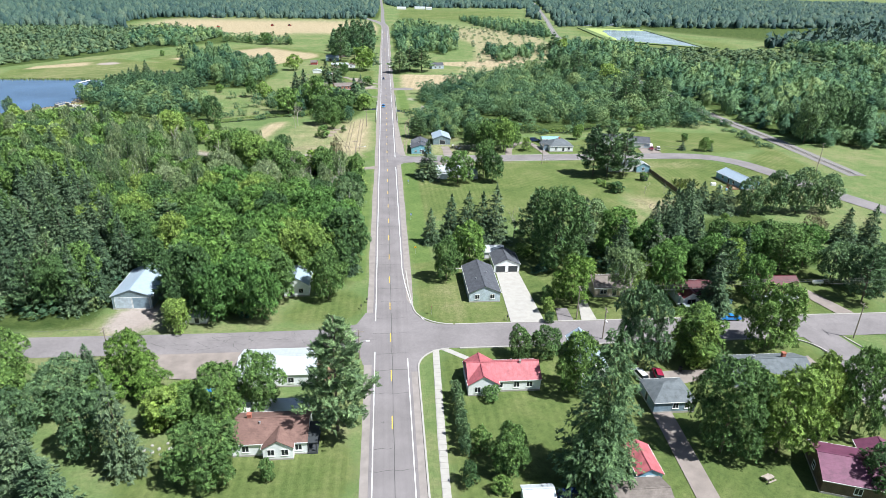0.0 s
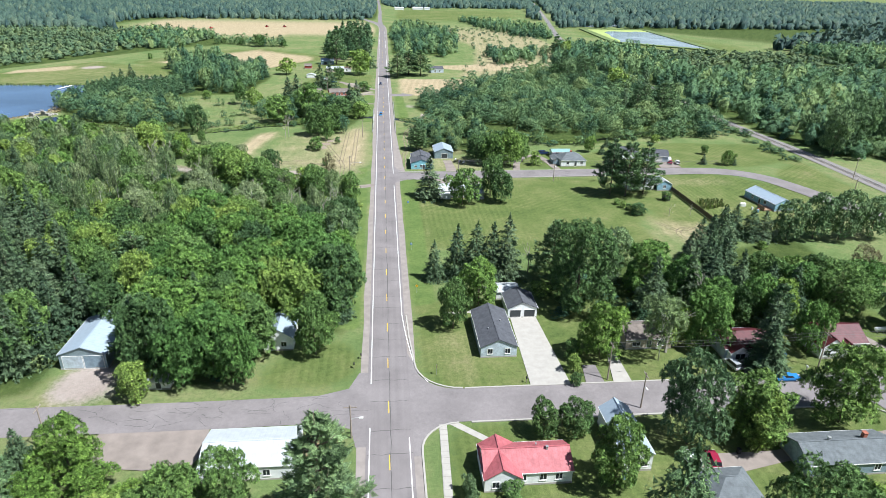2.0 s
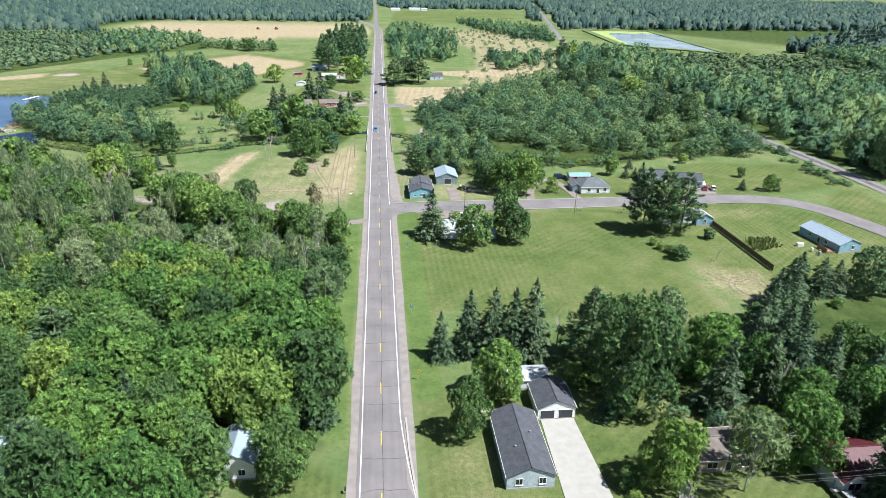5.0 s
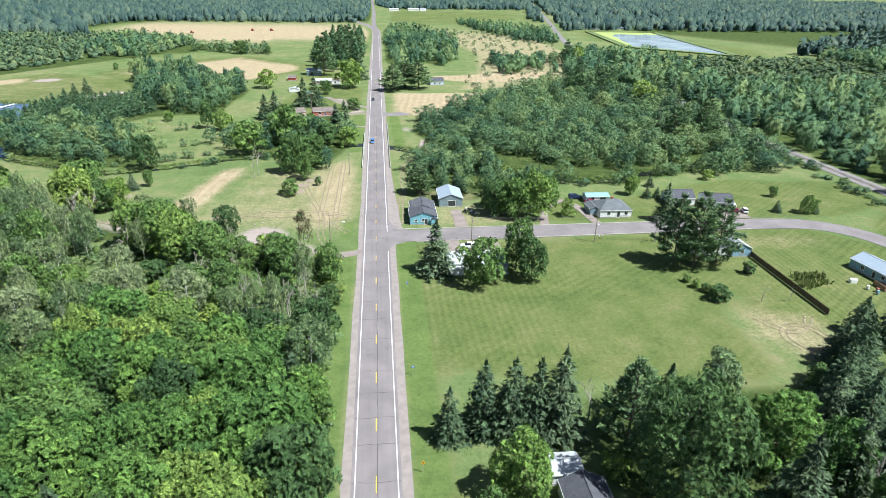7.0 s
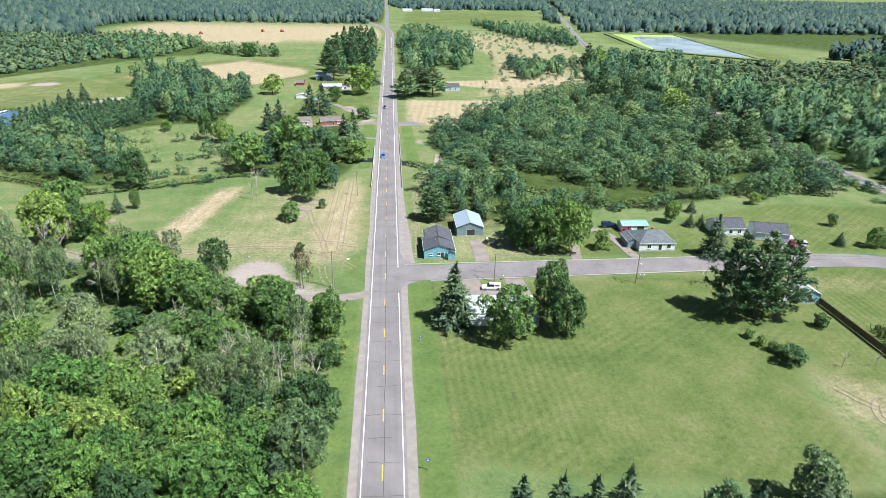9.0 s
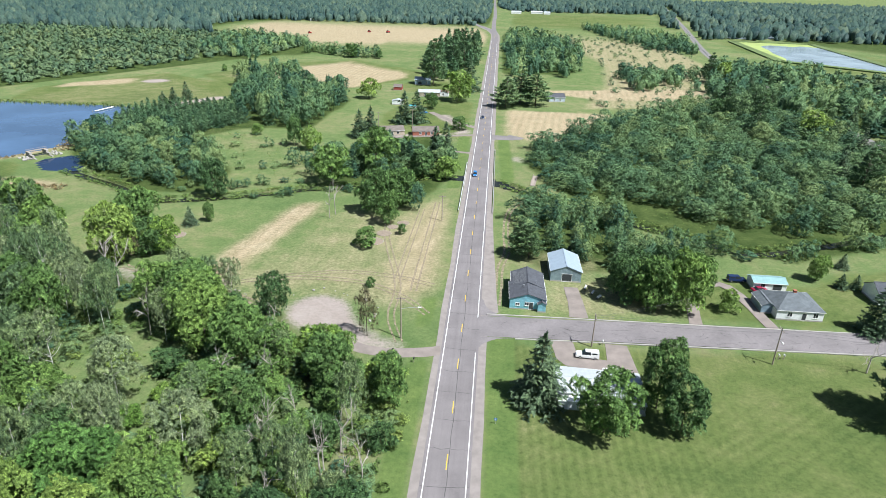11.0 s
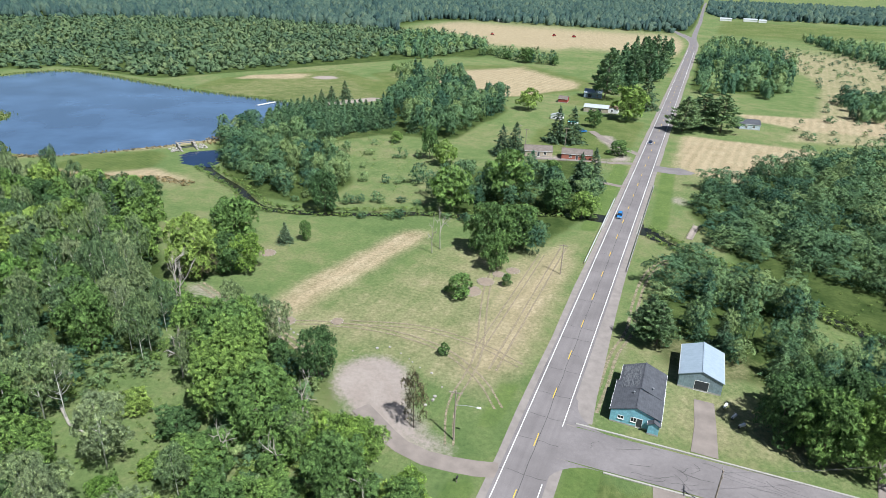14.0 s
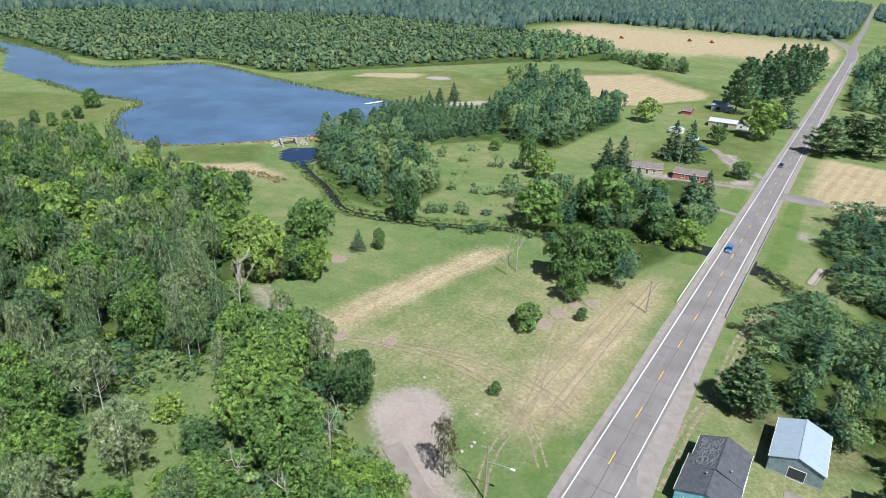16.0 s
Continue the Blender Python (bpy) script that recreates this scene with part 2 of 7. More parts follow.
# Bluish grey-green: the haze of distance is put into the leaf colour.
LEAF_FAR_HAZY = leaf_material("far_woodland_leaves", [(0.037, 0.0724, 0.071), (0.0577, 0.101, 0.0866), (0.0766, 0.122, 0.0962), (0.107, 0.151, 0.107)], per_object=False, vary=0.15, ragged=0, grain=1.1)
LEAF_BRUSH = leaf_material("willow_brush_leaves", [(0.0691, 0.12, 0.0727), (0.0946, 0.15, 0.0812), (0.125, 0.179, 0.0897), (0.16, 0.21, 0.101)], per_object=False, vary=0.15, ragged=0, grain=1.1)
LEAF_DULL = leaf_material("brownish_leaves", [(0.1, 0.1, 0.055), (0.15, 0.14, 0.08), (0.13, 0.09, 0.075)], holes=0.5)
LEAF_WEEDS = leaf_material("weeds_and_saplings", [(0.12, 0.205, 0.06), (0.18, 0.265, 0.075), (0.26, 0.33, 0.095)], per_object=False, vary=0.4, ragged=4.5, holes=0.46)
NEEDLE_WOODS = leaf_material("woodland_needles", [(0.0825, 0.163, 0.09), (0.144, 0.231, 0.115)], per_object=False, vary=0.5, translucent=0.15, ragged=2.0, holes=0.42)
REED = leaf_material("reeds_and_tall_grass", [(0.14, 0.21, 0.07), (0.19, 0.24, 0.085), (0.25, 0.26, 0.11)], per_object=False, translucent=0.3, ragged=0)
STRAW = leaf_material("dry_reeds", [(0.26, 0.2, 0.1), (0.34, 0.27, 0.15)], per_object=False, translucent=0.2, ragged=0)


def track_material():
    """Earth worn bare by wheels, broken up by grass."""
    m, t, b = nodes("worn_wheel_tracks", 0.95)
    v = world_vec(t)
    t.links.new(ramp(t, noise_tex(t, 0.6, 4, v), [(0.35, (0.28, 0.23, 0.155)), (0.65, (0.37, 0.31, 0.22))]), b.inputs["Base Color"])
    bare = ramp(t, noise_tex(t, 0.9, 5, v, 0.75), [(0.34, (0.1, 0.1, 0.1)), (0.56, (0.75, 0.75, 0.75))])
    t.links.new(bare, b.inputs["Alpha"])
    return m


TRACKS = track_material()
METAL = plain("galvanised_steel", (0.55, 0.56, 0.57), 0.45, 0.7, 0.1)
WIRE = plain("dark_cable", (0.1, 0.1, 0.1), 0.7)
POLE_WOOD = plain("weathered_pole_wood", (0.3, 0.25, 0.21), 0.9, vary=0.2)
GLASS = plain("dark_window_glass", (0.025, 0.03, 0.035), 0.08, vary=0.3)
TRIM = plain("white_trim", (0.8, 0.8, 0.78), 0.6, vary=0.06)
BLACK = plain("dark_rubber", (0.03, 0.03, 0.03), 0.7)


# ---- building blocks ----
def mesh(name, V, F, *mats, smooth=False):
    me = bpy.data.meshes.new(name)
    me.from_pydata(V, [], F)
    for m in mats:
        me.materials.append(m)
    if smooth:
        me.polygons.foreach_set("use_smooth", [True] * len(me.polygons))
    return me


def part(name, vf, material, parent, label="", smooth=False):
    """One mesh object under a thing or a part; the shape is given in the thing's own metres."""
    ob = new(name, mesh(name, vf[0], vf[1], material, smooth=smooth))
    ob.parent = parent
    if label:
        ob["label"] = label
    return ob


def thing(name, x, y, z, label, category, group="", rot=0.0, kind=""):
    ob = new(name)
    ob.matrix_basis = pose(x, y, z, 0, 0, rot)
    return tagged(ob, label, category, group, kind)


def join(*shapes):
    V, F = [], []
    for v, f in shapes:
        n = len(V)
        V += [tuple(p) for p in v]
        F += [tuple(i + n for i in q) for q in f]
    return V, F


def box(x0, y0, z0, x1, y1, z1, b=0.0):
    """A block; b chamfers its upright and top edges."""
    if b <= 0:
        V = [(x, y, z) for z in (z0, z1) for x, y in ((x0, y0), (x1, y0), (x1, y1), (x0, y1))]
        return V, [(3, 2, 1, 0), (4, 5, 6, 7), (0, 1, 5, 4), (1, 2, 6, 5), (2, 3, 7, 6), (3, 0, 4, 7)]
    ring = lambda i, z: [(x0 + b + i, y0 + i, z), (x1 - b - i, y0 + i, z), (x1 - i, y0 + b + i, z), (x1 - i, y1 - b - i, z), (x1 - b - i, y1 - i, z), (x0 + b + i, y1 - i, z), (x0 + i, y1 - b - i, z), (x0 + i, y0 + b + i, z)]
    V = ring(0, z0) + ring(0, z1 - b) + ring(b * 0.7, z1)
    F = [tuple(range(7, -1, -1)), tuple(range(16, 24))]
    for k in (0, 8):
        F += [(k + i, k + (i + 1) % 8, k + 8 + (i + 1) % 8, k + 8 + i) for i in range(8)]
    return V, F


def tube(points, radii, sides=6):
    """A tapered round limb along some points."""
    V, F = [], []
    pts = [Vector(p) for p in points]
    for i, (p, r) in enumerate(zip(pts, radii)):
        d = (pts[min(i + 1, len(pts) - 1)] - pts[max(i - 1, 0)]).normalized()
        a = d.cross(Vector((1, 0, 0)) if abs(d.x) < 0.8 else Vector((0, 1, 0))).normalized()
        c = d.cross(a)
        V += [tuple(p + r * (math.cos(k * math.tau / sides) * a + math.sin(k * math.tau / sides) * c)) for k in range(sides)]
        if i:
            n = (i - 1) * sides
            F += [(n + k, n + (k + 1) % sides, n + sides + (k + 1) % sides, n + sides + k) for k in range(sides)]
    F += [tuple(range(sides - 1, -1, -1)), tuple(range(len(V) - sides, len(V)))]
    return V, F


def ribbon(line, width, z, offset=0.0, wobble=0.0):
    """A flat strip along a line of (x, y), its middle set off to the right by offset."""
    pts = [Vector((*p, 0)) for p in line]
    V, F = [], []
    for i, p in enumerate(pts):
        d = (pts[min(i + 1, len(pts) - 1)] - pts[max(i - 1, 0)]).normalized()
        n = Vector((d.y, -d.x, 0))
        w = width / 2
        for s in (-1, 1):
            k = w * (1 + wobble * noise.noise(Vector((p.x * 0.31, p.y * 0.31, s * 9.0))))
            q = p + n * (offset + s * k)
            V.append((q.x, q.y, z))
        if i:
            F.append((2 * i - 2, 2 * i - 1, 2 * i + 1, 2 * i))
    return V, F


def smooth_line(points, step=4.0):
    """A line bent softly through the points (Catmull-Rom)."""
    P = [Vector(p) for p in points]
    P = [2 * P[0] - P[1]] + P + [2 * P[-1] - P[-2]]
    out = []
    for a, b, c, d in zip(P, P[1:], P[2:], P[3:]):
        n = max(2, int((c - b).length / step))
        for i in range(n):
            t = i / n
            out.append(0.5 * ((2 * b) + (c - a) * t + (2 * a - 5 * b + 4 * c - d) * t * t + (3 * b - a - 3 * c + d) * t ** 3))
    out.append(P[-2])
    return [(p.x, p.y) for p in out]


def wall_along(line, width, z0, z1):
    """A kerb or dike of that width along a line."""
    lo, hi = ribbon(line, width, z0), ribbon(line, width, z1)
    n = len(lo[0])
    V = lo[0] + hi[0]
    F = [tuple(i + n for i in f) for f in hi[1]]
    for i in range(len(line) - 1):
        F += [(2 * i, 2 * i + 2, 2 * i + 2 + n, 2 * i + n), (2 * i + 1, 2 * i + 1 + n, 2 * i + 3 + n, 2 * i + 3)]
    F += [(0, n, n + 1, 1), (n - 2, n - 1, 2 * n - 1, 2 * n - 2)]
    return V, F


def inside(xs, ys, poly):
    """Which of the points lie in the polygon."""
    hit = np.zeros(xs.shape, bool)
    for (ax, ay), (bx, by) in zip(poly, poly[1:] + poly[:1]):
        if ay != by:
            hit ^= ((ay > ys) != (by > ys)) & (xs < (bx - ax) * (ys - ay) / (by - ay) + ax)
    return hit


def near_line(xs, ys, line):
    """Distance of points from a line."""
    best = np.full(xs.shape, 1e9)
    for (ax, ay), (bx, by) in zip(line, line[1:]):
        dx, dy = bx - ax, by - ay
        t = np.clip(((xs - ax) * dx + (ys - ay) * dy) / (dx * dx + dy * dy), 0, 1)
        best = np.minimum(best, np.hypot(xs - ax - t * dx, ys - ay - t * dy))
    return best


# ---- the plan ----
POND_SHORE = smooth_line([(-480, 405), (-560, 440), (-640, 462), (-650, 474), (-549, 471), (-485, 456), (-448, 466), (-420, 522), (-342, 516), (-286, 511), (-206, 508), (-192, 470), (-192, 448), (-197, 423),
                          (-206, 404), (-215, 391), (-230, 371), (-249, 360), (-281, 365), (-313, 389), (-323, 407), (-370, 400), (-433, 403), (-480, 405)], 8)
CREEK_LINE = smooth_line([(-186, 396), (-176, 388), (-160, 378), (-140, 368), (-121, 356), (-105, 358), (-92, 363), (-80, 369), (-66, 377), (-50, 382), (-34, 392), (-18, 400), (-6, 402), (8, 396), (20, 385), (40, 371), (58, 356), (78, 343), (90, 336), (120, 348), (170, 372), (215, 390)], 5)
SPILL_POOL = [(-193, 395), (-187, 404), (-181, 404), (-172, 394), (-168, 386), (-177, 382), (-186, 386)]
BRIDGE_POOL = [(-13, 398), (-9, 394), (8, 391), (13, 389), (14, 394), (8, 402), (-11, 406)]
LAGOON_SHORE = [(335, 1102), (440, 1095), (409, 784), (312, 877)]
RAIL_LINE = smooth_line([(210, 250), (210, 316), (207, 422), (218, 600), (234, 780), (250, 934), (330, 1330), (430, 1840), (500, 2200)], 12)
ROAD_LINE = smooth_line([(0.2, -40), (0.2, 200), (0.2, 420), (0.2, 700), (0.8, 940), (-1, 1103), (-18, 1205), (-66, 1370), (-150, 1500), (-300, 1600)], 14)
MINOR_ROAD = smooth_line([(0, 1108), (-3, 1204), (-4, 1400), (-4, 1566), (-11, 2239), (-12, 2600)], 14)
HAYFIELD = [(-404, 1079), (-358, 1195), (-38, 1216), (-12, 1100), (-9, 933), (-83, 933), (-205, 888)]
HAYFIELD_2 = [(-205, 640), (-135, 745), (-75, 690), (-68, 665), (-100, 608), (-130, 590)]
BIG_LAWN = [(14, 206), (14, 272), (96, 277), (100, 245), (90, 222), (88, 195), (60, 196), (30, 200)]

LAWN = [
    BIG_LAWN,
    [(-222, 344), (-200, 352), (-186, 372), (-196, 388), (-206, 392), (-226, 368)],
    [(-430, 360), (-380, 390), (-330, 402), (-318, 396), (-308, 376), (-285, 356), (-262, 338), (-262, 322), (-310, 320), (-420, 340)],
    [(7, 132), (130, 132), (130, 160), (7, 168)], [(11, 77), (11, 120), (100, 120), (100, 60), (11, 60)], [(7, 160), (14, 160), (14, 282), (7, 282)],
    [(-30, 134), (-6, 134), (-6, 152), (-20, 151)], [(-45, 74), (-6, 74), (-6, 92), (-30, 96), (-46, 92)], [(56, 290), (136, 290), (136, 312), (60, 313)], [(104, 291), (170, 291), (200, 302), (204, 330), (150, 336), (104, 320)],
    [(98, 215), (150, 215), (165, 262), (150, 278), (100, 278)], [(-55, 470), (-8, 470), (-8, 570), (-50, 575), (-62, 520)], [(150, 228), (196, 250), (200, 300), (178, 285)],
    [(-300, 518), (-200, 512), (-170, 552), (-190, 600), (-260, 640), (-310, 560)], [(-70, 600), (-12, 600), (-12, 660), (-64, 640)],
    [(20, 1260), (40, 1620), (200, 1680), (360, 1720), (300, 1400), (150, 1280)], [(332, 1120), (300, 1080), (320, 800), (420, 770), (470, 800), (420, 1110)],
    [(-230, 640), (-180, 730), (-130, 760), (-60, 700), (-60, 660), (-110, 590), (-170, 575)],
]
HAY = [
    [(-76, 291), (-67, 296.5), (-55, 361), (-64, 361), (-72, 325)], HAYFIELD, HAYFIELD_2,
    [(12, 548), (80, 548), (60, 505), (40, 469), (22, 473), (12, 487)],
    [(79, 600), (159, 617), (190, 640), (150, 655), (90, 640), (40, 628), (50, 612)],
    [(-225, 343), (-198, 349), (-172, 360), (-158, 360), (-160, 366), (-186, 372), (-200, 356), (-226, 350)], [(-192, 418), (-197, 426), (-212, 402), (-206, 398)], [(-208, 402), (-250, 358), (-247, 354), (-204, 396)],
    [(-300, 560), (-262, 590), (-270, 612), (-302, 580)], [(330, 1500), (600, 1500), (620, 1420), (340, 1420)],
]
THIN_HAY = [
    ([(95, 229), (114, 222), (114, 205), (99, 195), (91, 212)], 0.52),
    ([(-165, 452), (-136, 480), (-78, 432), (-70, 392), (-100, 384), (-128, 428)], 0.2), ([(20, 430), (60, 520), (60, 545), (12, 500), (10, 440)], 0.3),
    ([(450, 1030), (560, 980), (600, 900), (470, 860)], 0.4), ([(-20, 296), (-10, 296), (-8, 372), (-14, 376), (-19, 352)], 0.74), ([(-24, 284), (-9, 290), (-9, 300), (-14, 372), (-26, 360), (-26, 320)], 0.48), ([(-66, 292), (-24, 284), (-22, 330), (-54, 330)], 0.4), ([(-54, 330), (-22, 330), (-22, 352), (-50, 358)], 0.36), ([(-10, 284), (-6, 284), (-6, 358), (-10, 358)], 0.4), ([(8, 286), (40, 290), (40, 330), (14, 330)], 0.36), ([(60, 560), (205, 600), (215, 760), (220, 1000), (120, 1120), (60, 1090), (110, 800), (90, 660)], 0.56),
    ([(20, 1120), (220, 1120), (200, 1010), (120, 1000), (60, 1060)], 0.55), ([(-230, 640), (-180, 730), (-60, 700), (-110, 590)], 0.3), ([(104, 262), (150, 262), (150, 276), (104, 276)], 0.35), ([(9, 132), (24, 132), (20, 158), (9, 158)], 0.3),
    ([(24, 288), (56, 288), (56, 306), (24, 306)], 0.4), ([(-300, 518), (-200, 512), (-170, 552), (-260, 640)], 0.3),
]
HAY_LINES = [([(13.6, 196), (13.6, 276)], 0.7), (smooth_line([(-8, 284), (-16, 292), (-28, 299), (-44, 300), (-60, 296)]), 0.6), (smooth_line([(-8, 300), (-20, 304), (-36, 305), (-52, 300)]), 0.55), (smooth_line([(-12, 276), (-17, 296), (-18, 330), (-15, 360)]), 0.6), (smooth_line([(-47, 278), (-52, 283), (-62, 288), (-72, 290)]), 0.55)]
OPEN_BRUSH = [(-10, 205), (-8, 250), (-24, 262), (-46, 276), (-80, 284), (-110, 280), (-100, 240), (-60, 222)]
CLEARING = [(-86, 246), (-83, 260), (-77, 266), (-68, 264), (-58, 260), (-50, 250), (-46, 238), (-56, 230), (-68, 232), (-78, 238)]
DIRT = [
    [(-45, 280), (-44, 288), (-40, 291), (-33, 290), (-29, 286), (-27, 279), (-19, 271), (-7, 268), (-7, 264), (-20, 265), (-33, 270), (-41, 276)],
    [(-69, 131), (-54, 131), (-58, 145), (-68, 145)],
    [(128, 290), (136, 290), (136, 302), (129, 302)],
    [(-30, 522), (-8, 476), (-6, 480), (-24, 530)], [(-50, 463), (-8, 478), (-8, 482), (-50, 470)], [(-260, 598), (-246, 592), (-236, 606), (-250, 612)], [(-206, 510), (-190, 516), (-170, 550), (-178, 556)],
    [(-78, 286), (-71, 291), (-102, 302), (-104, 298)], [(17, 430), (12, 428), (12, 436), (20, 438)],
]
# darker green ground under the woods and the garden trees
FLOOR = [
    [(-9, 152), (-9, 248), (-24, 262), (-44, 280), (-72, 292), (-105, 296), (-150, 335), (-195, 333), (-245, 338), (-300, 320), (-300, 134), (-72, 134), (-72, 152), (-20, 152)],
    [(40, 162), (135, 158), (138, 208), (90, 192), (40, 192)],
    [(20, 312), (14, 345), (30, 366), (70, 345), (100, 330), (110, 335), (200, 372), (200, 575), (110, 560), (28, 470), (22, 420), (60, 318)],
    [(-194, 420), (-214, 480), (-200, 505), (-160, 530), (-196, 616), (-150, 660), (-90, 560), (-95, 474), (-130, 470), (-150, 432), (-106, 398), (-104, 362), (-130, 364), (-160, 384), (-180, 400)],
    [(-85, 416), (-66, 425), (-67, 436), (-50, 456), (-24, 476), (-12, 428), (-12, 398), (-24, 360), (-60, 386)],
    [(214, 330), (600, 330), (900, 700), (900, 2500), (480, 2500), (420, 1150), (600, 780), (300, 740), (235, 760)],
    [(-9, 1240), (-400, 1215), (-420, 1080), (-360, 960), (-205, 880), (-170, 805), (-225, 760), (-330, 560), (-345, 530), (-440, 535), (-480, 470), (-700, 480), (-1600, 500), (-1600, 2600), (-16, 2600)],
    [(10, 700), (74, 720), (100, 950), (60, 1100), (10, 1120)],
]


def scattered(poly, spacing, rng, jitter=0.8, keep_out=()):
    """Points about that far apart over a polygon, in staggered rows, outside the polygons to keep out of."""
    px, py = zip(*poly)
    xs, ys = np.meshgrid(np.arange(min(px), max(px), spacing), np.arange(min(py), max(py), spacing * 0.87))
    xs = xs + (np.arange(xs.shape[0]) % 2)[:, None] * spacing / 2
    xs = (xs + rng.uniform(-0.5, 0.5, xs.shape) * spacing * jitter).ravel()
    ys = (ys + rng.uniform(-0.5, 0.5, ys.shape) * spacing * jitter).ravel()
    ok = inside(xs, ys, poly)
    for p in keep_out:
        ok &= ~inside(xs, ys, p)
    return xs[ok], ys[ok]


# ---- ground ----
def ground_lines(lo, hi, step, far_lo, far_hi):
    near = list(np.arange(lo, hi + 0.1, step))
    out, d = [], step
    while (near[-1] if not out else out[-1]) < far_hi:
        d *= 1.13
        out.append((out[-1] if out else near[-1]) + d)
    back, d = [], step
    while (back[-1] if back else near[0]) > far_lo:
        d *= 1.13
        back.append((back[-1] if back else near[0]) - d)
    return np.array(back[::-1] + near + out)


# unmown verges, greener than the lawns beside them
VERGES = [([(9.6, 170), (9.6, 278)], 3.4), ([(-8.9, 158), (-8.9, 262)], 2.0), ([(-9.5, 279), (-9.2, 293)], 0.6), ([(-10, 388), (-10, 470)], 3.0), ([(12, 400), (11, 470)], 3.0)]


def build_ground():
    gx, gy = ground_lines(-330, 230, 2.8, -4500, 4500), ground_lines(40, 660, 2.8, -1500, 4900)
    xs, ys = np.meshgrid(gx, gy)
    nx, ny = len(gx), len(gy)
    water = inside(xs, ys, POND_SHORE) | inside(xs, ys, SPILL_POOL) | inside(xs, ys, BRIDGE_POOL) 
    z = np.where(water, -1.3, 0.0)
    # banks slope into the creek; the dam and the lagoon's dike stand up
    creek = near_line(xs, ys, CREEK_LINE)
    z = np.minimum(z, -1.3 * np.clip(1.5 - creek / 2.4, 0, 1))
    z += (np.array([noise.noise(Vector((x * 0.05, y * 0.05, 0.0))) for x, y in zip(xs.ravel(), ys.ravel())]).reshape(xs.shape) - 0.8) * 0.14 * np.clip((np.abs(xs) - 12) / 20, 0, 1) * (z > -0.1)
    z[(np.abs(xs) < 9) & (creek > 5)] = 0.0
    V = np.stack([xs, ys, z], -1).reshape(-1, 3)
    i = np.arange(nx * ny).reshape(ny, nx)
    F = np.stack([i[:-1, :-1], i[:-1, 1:], i[1:, 1:], i[1:, :-1]], -1).reshape(-1, 4)
    me = bpy.data.meshes.new("ground")
    me.vertices.add(len(V))
    me.vertices.foreach_set("co", V.ravel())
    me.loops.add(F.size)
    me.loops.foreach_set("vertex_index", F.ravel())
    me.polygons.add(len(F))
    me.polygons.foreach_set("loop_start", np.arange(0, F.size, 4))
    me.update(calc_edges=True)
    me.validate()
    me.polygons.foreach_set("use_smooth", np.ones(len(F), bool))
    cover = np.zeros((len(V), 4), np.float32)
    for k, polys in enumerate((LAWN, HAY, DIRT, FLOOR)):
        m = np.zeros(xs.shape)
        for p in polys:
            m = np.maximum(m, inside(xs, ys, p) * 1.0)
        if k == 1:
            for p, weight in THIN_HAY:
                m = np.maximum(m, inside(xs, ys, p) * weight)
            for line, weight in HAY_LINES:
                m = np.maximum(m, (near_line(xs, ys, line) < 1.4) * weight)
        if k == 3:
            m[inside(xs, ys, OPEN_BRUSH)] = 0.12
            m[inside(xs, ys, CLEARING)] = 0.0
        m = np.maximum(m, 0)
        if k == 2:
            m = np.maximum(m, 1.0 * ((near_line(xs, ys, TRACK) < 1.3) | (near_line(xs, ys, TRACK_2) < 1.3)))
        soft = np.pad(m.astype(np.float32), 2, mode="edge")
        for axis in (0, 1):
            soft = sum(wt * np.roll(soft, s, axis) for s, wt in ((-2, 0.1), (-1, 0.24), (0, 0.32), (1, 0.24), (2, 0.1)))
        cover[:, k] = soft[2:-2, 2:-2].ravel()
    m = np.zeros(xs.shape, np.float32)
    for line, width in VERGES:
        m = np.maximum(m, np.clip(1.0 - (near_line(xs, ys, line) - width / 2) / 2.8, 0, 1))
    lush = me.attributes.new("lush", "FLOAT", "POINT")
    lush.data.foreach_set("value", m.ravel().astype(np.float32))
    a = me.color_attributes.new("cover", "FLOAT_COLOR", "POINT")
    a.data.foreach_set("color", cover.ravel())
    me.materials.append(GROUND)
    return tagged(new("ground", me), "summer meadow, mown lawns, stubble and bare earth", "ground", kind="structure")


TRACK = smooth_line([(8.5, 282), (8.5, 300), (12.5, 325), (13, 345), (12.5, 362), (21, 378)], 4)
TRACK_2 = smooth_line([(22, 405), (21, 425), (16, 440)], 4)
build_ground()


def sheet(name, outline, z, material, label, category, kind="structure"):
    V = [(x, y, z) for x, y in outline]
    return tagged(new(name, mesh(name, V, [tuple(range(len(V)))], material)), label, category, kind=kind)


def widen(poly, d):
    cx, cy = sum(p[0] for p in poly) / len(poly), sum(p[1] for p in poly) / len(poly)
    return [(x + d * (x - cx) / math.hypot(x - cx, y - cy), y + d * (y - cy) / math.hypot(x - cx, y - cy)) for x, y in poly]


sheet("water_pond", widen(POND_SHORE[:-1], 3.0), -0.45, POND, "calm blue mill pond reflecting the sky", "pond")
sheet("water_pool", widen(SPILL_POOL, 2.0), -0.6, POOL, "small dark pool below the spillway", "pool")
sheet("water_bridge_pool", widen(BRIDGE_POOL, 1.5), -0.7, CREEK, "dark creek water widening under the bridge", "creek")
sheet("water_lagoon", LAGOON_SHORE, 0.5, LAGOON, "pale sewage lagoon with grassy dikes", "lagoon")
tagged(new("water_creek", mesh("water_creek", *ribbon(CREEK_LINE, 3.2, -0.75), CREEK)), "narrow dark creek between grassy banks", "creek", kind="structure")
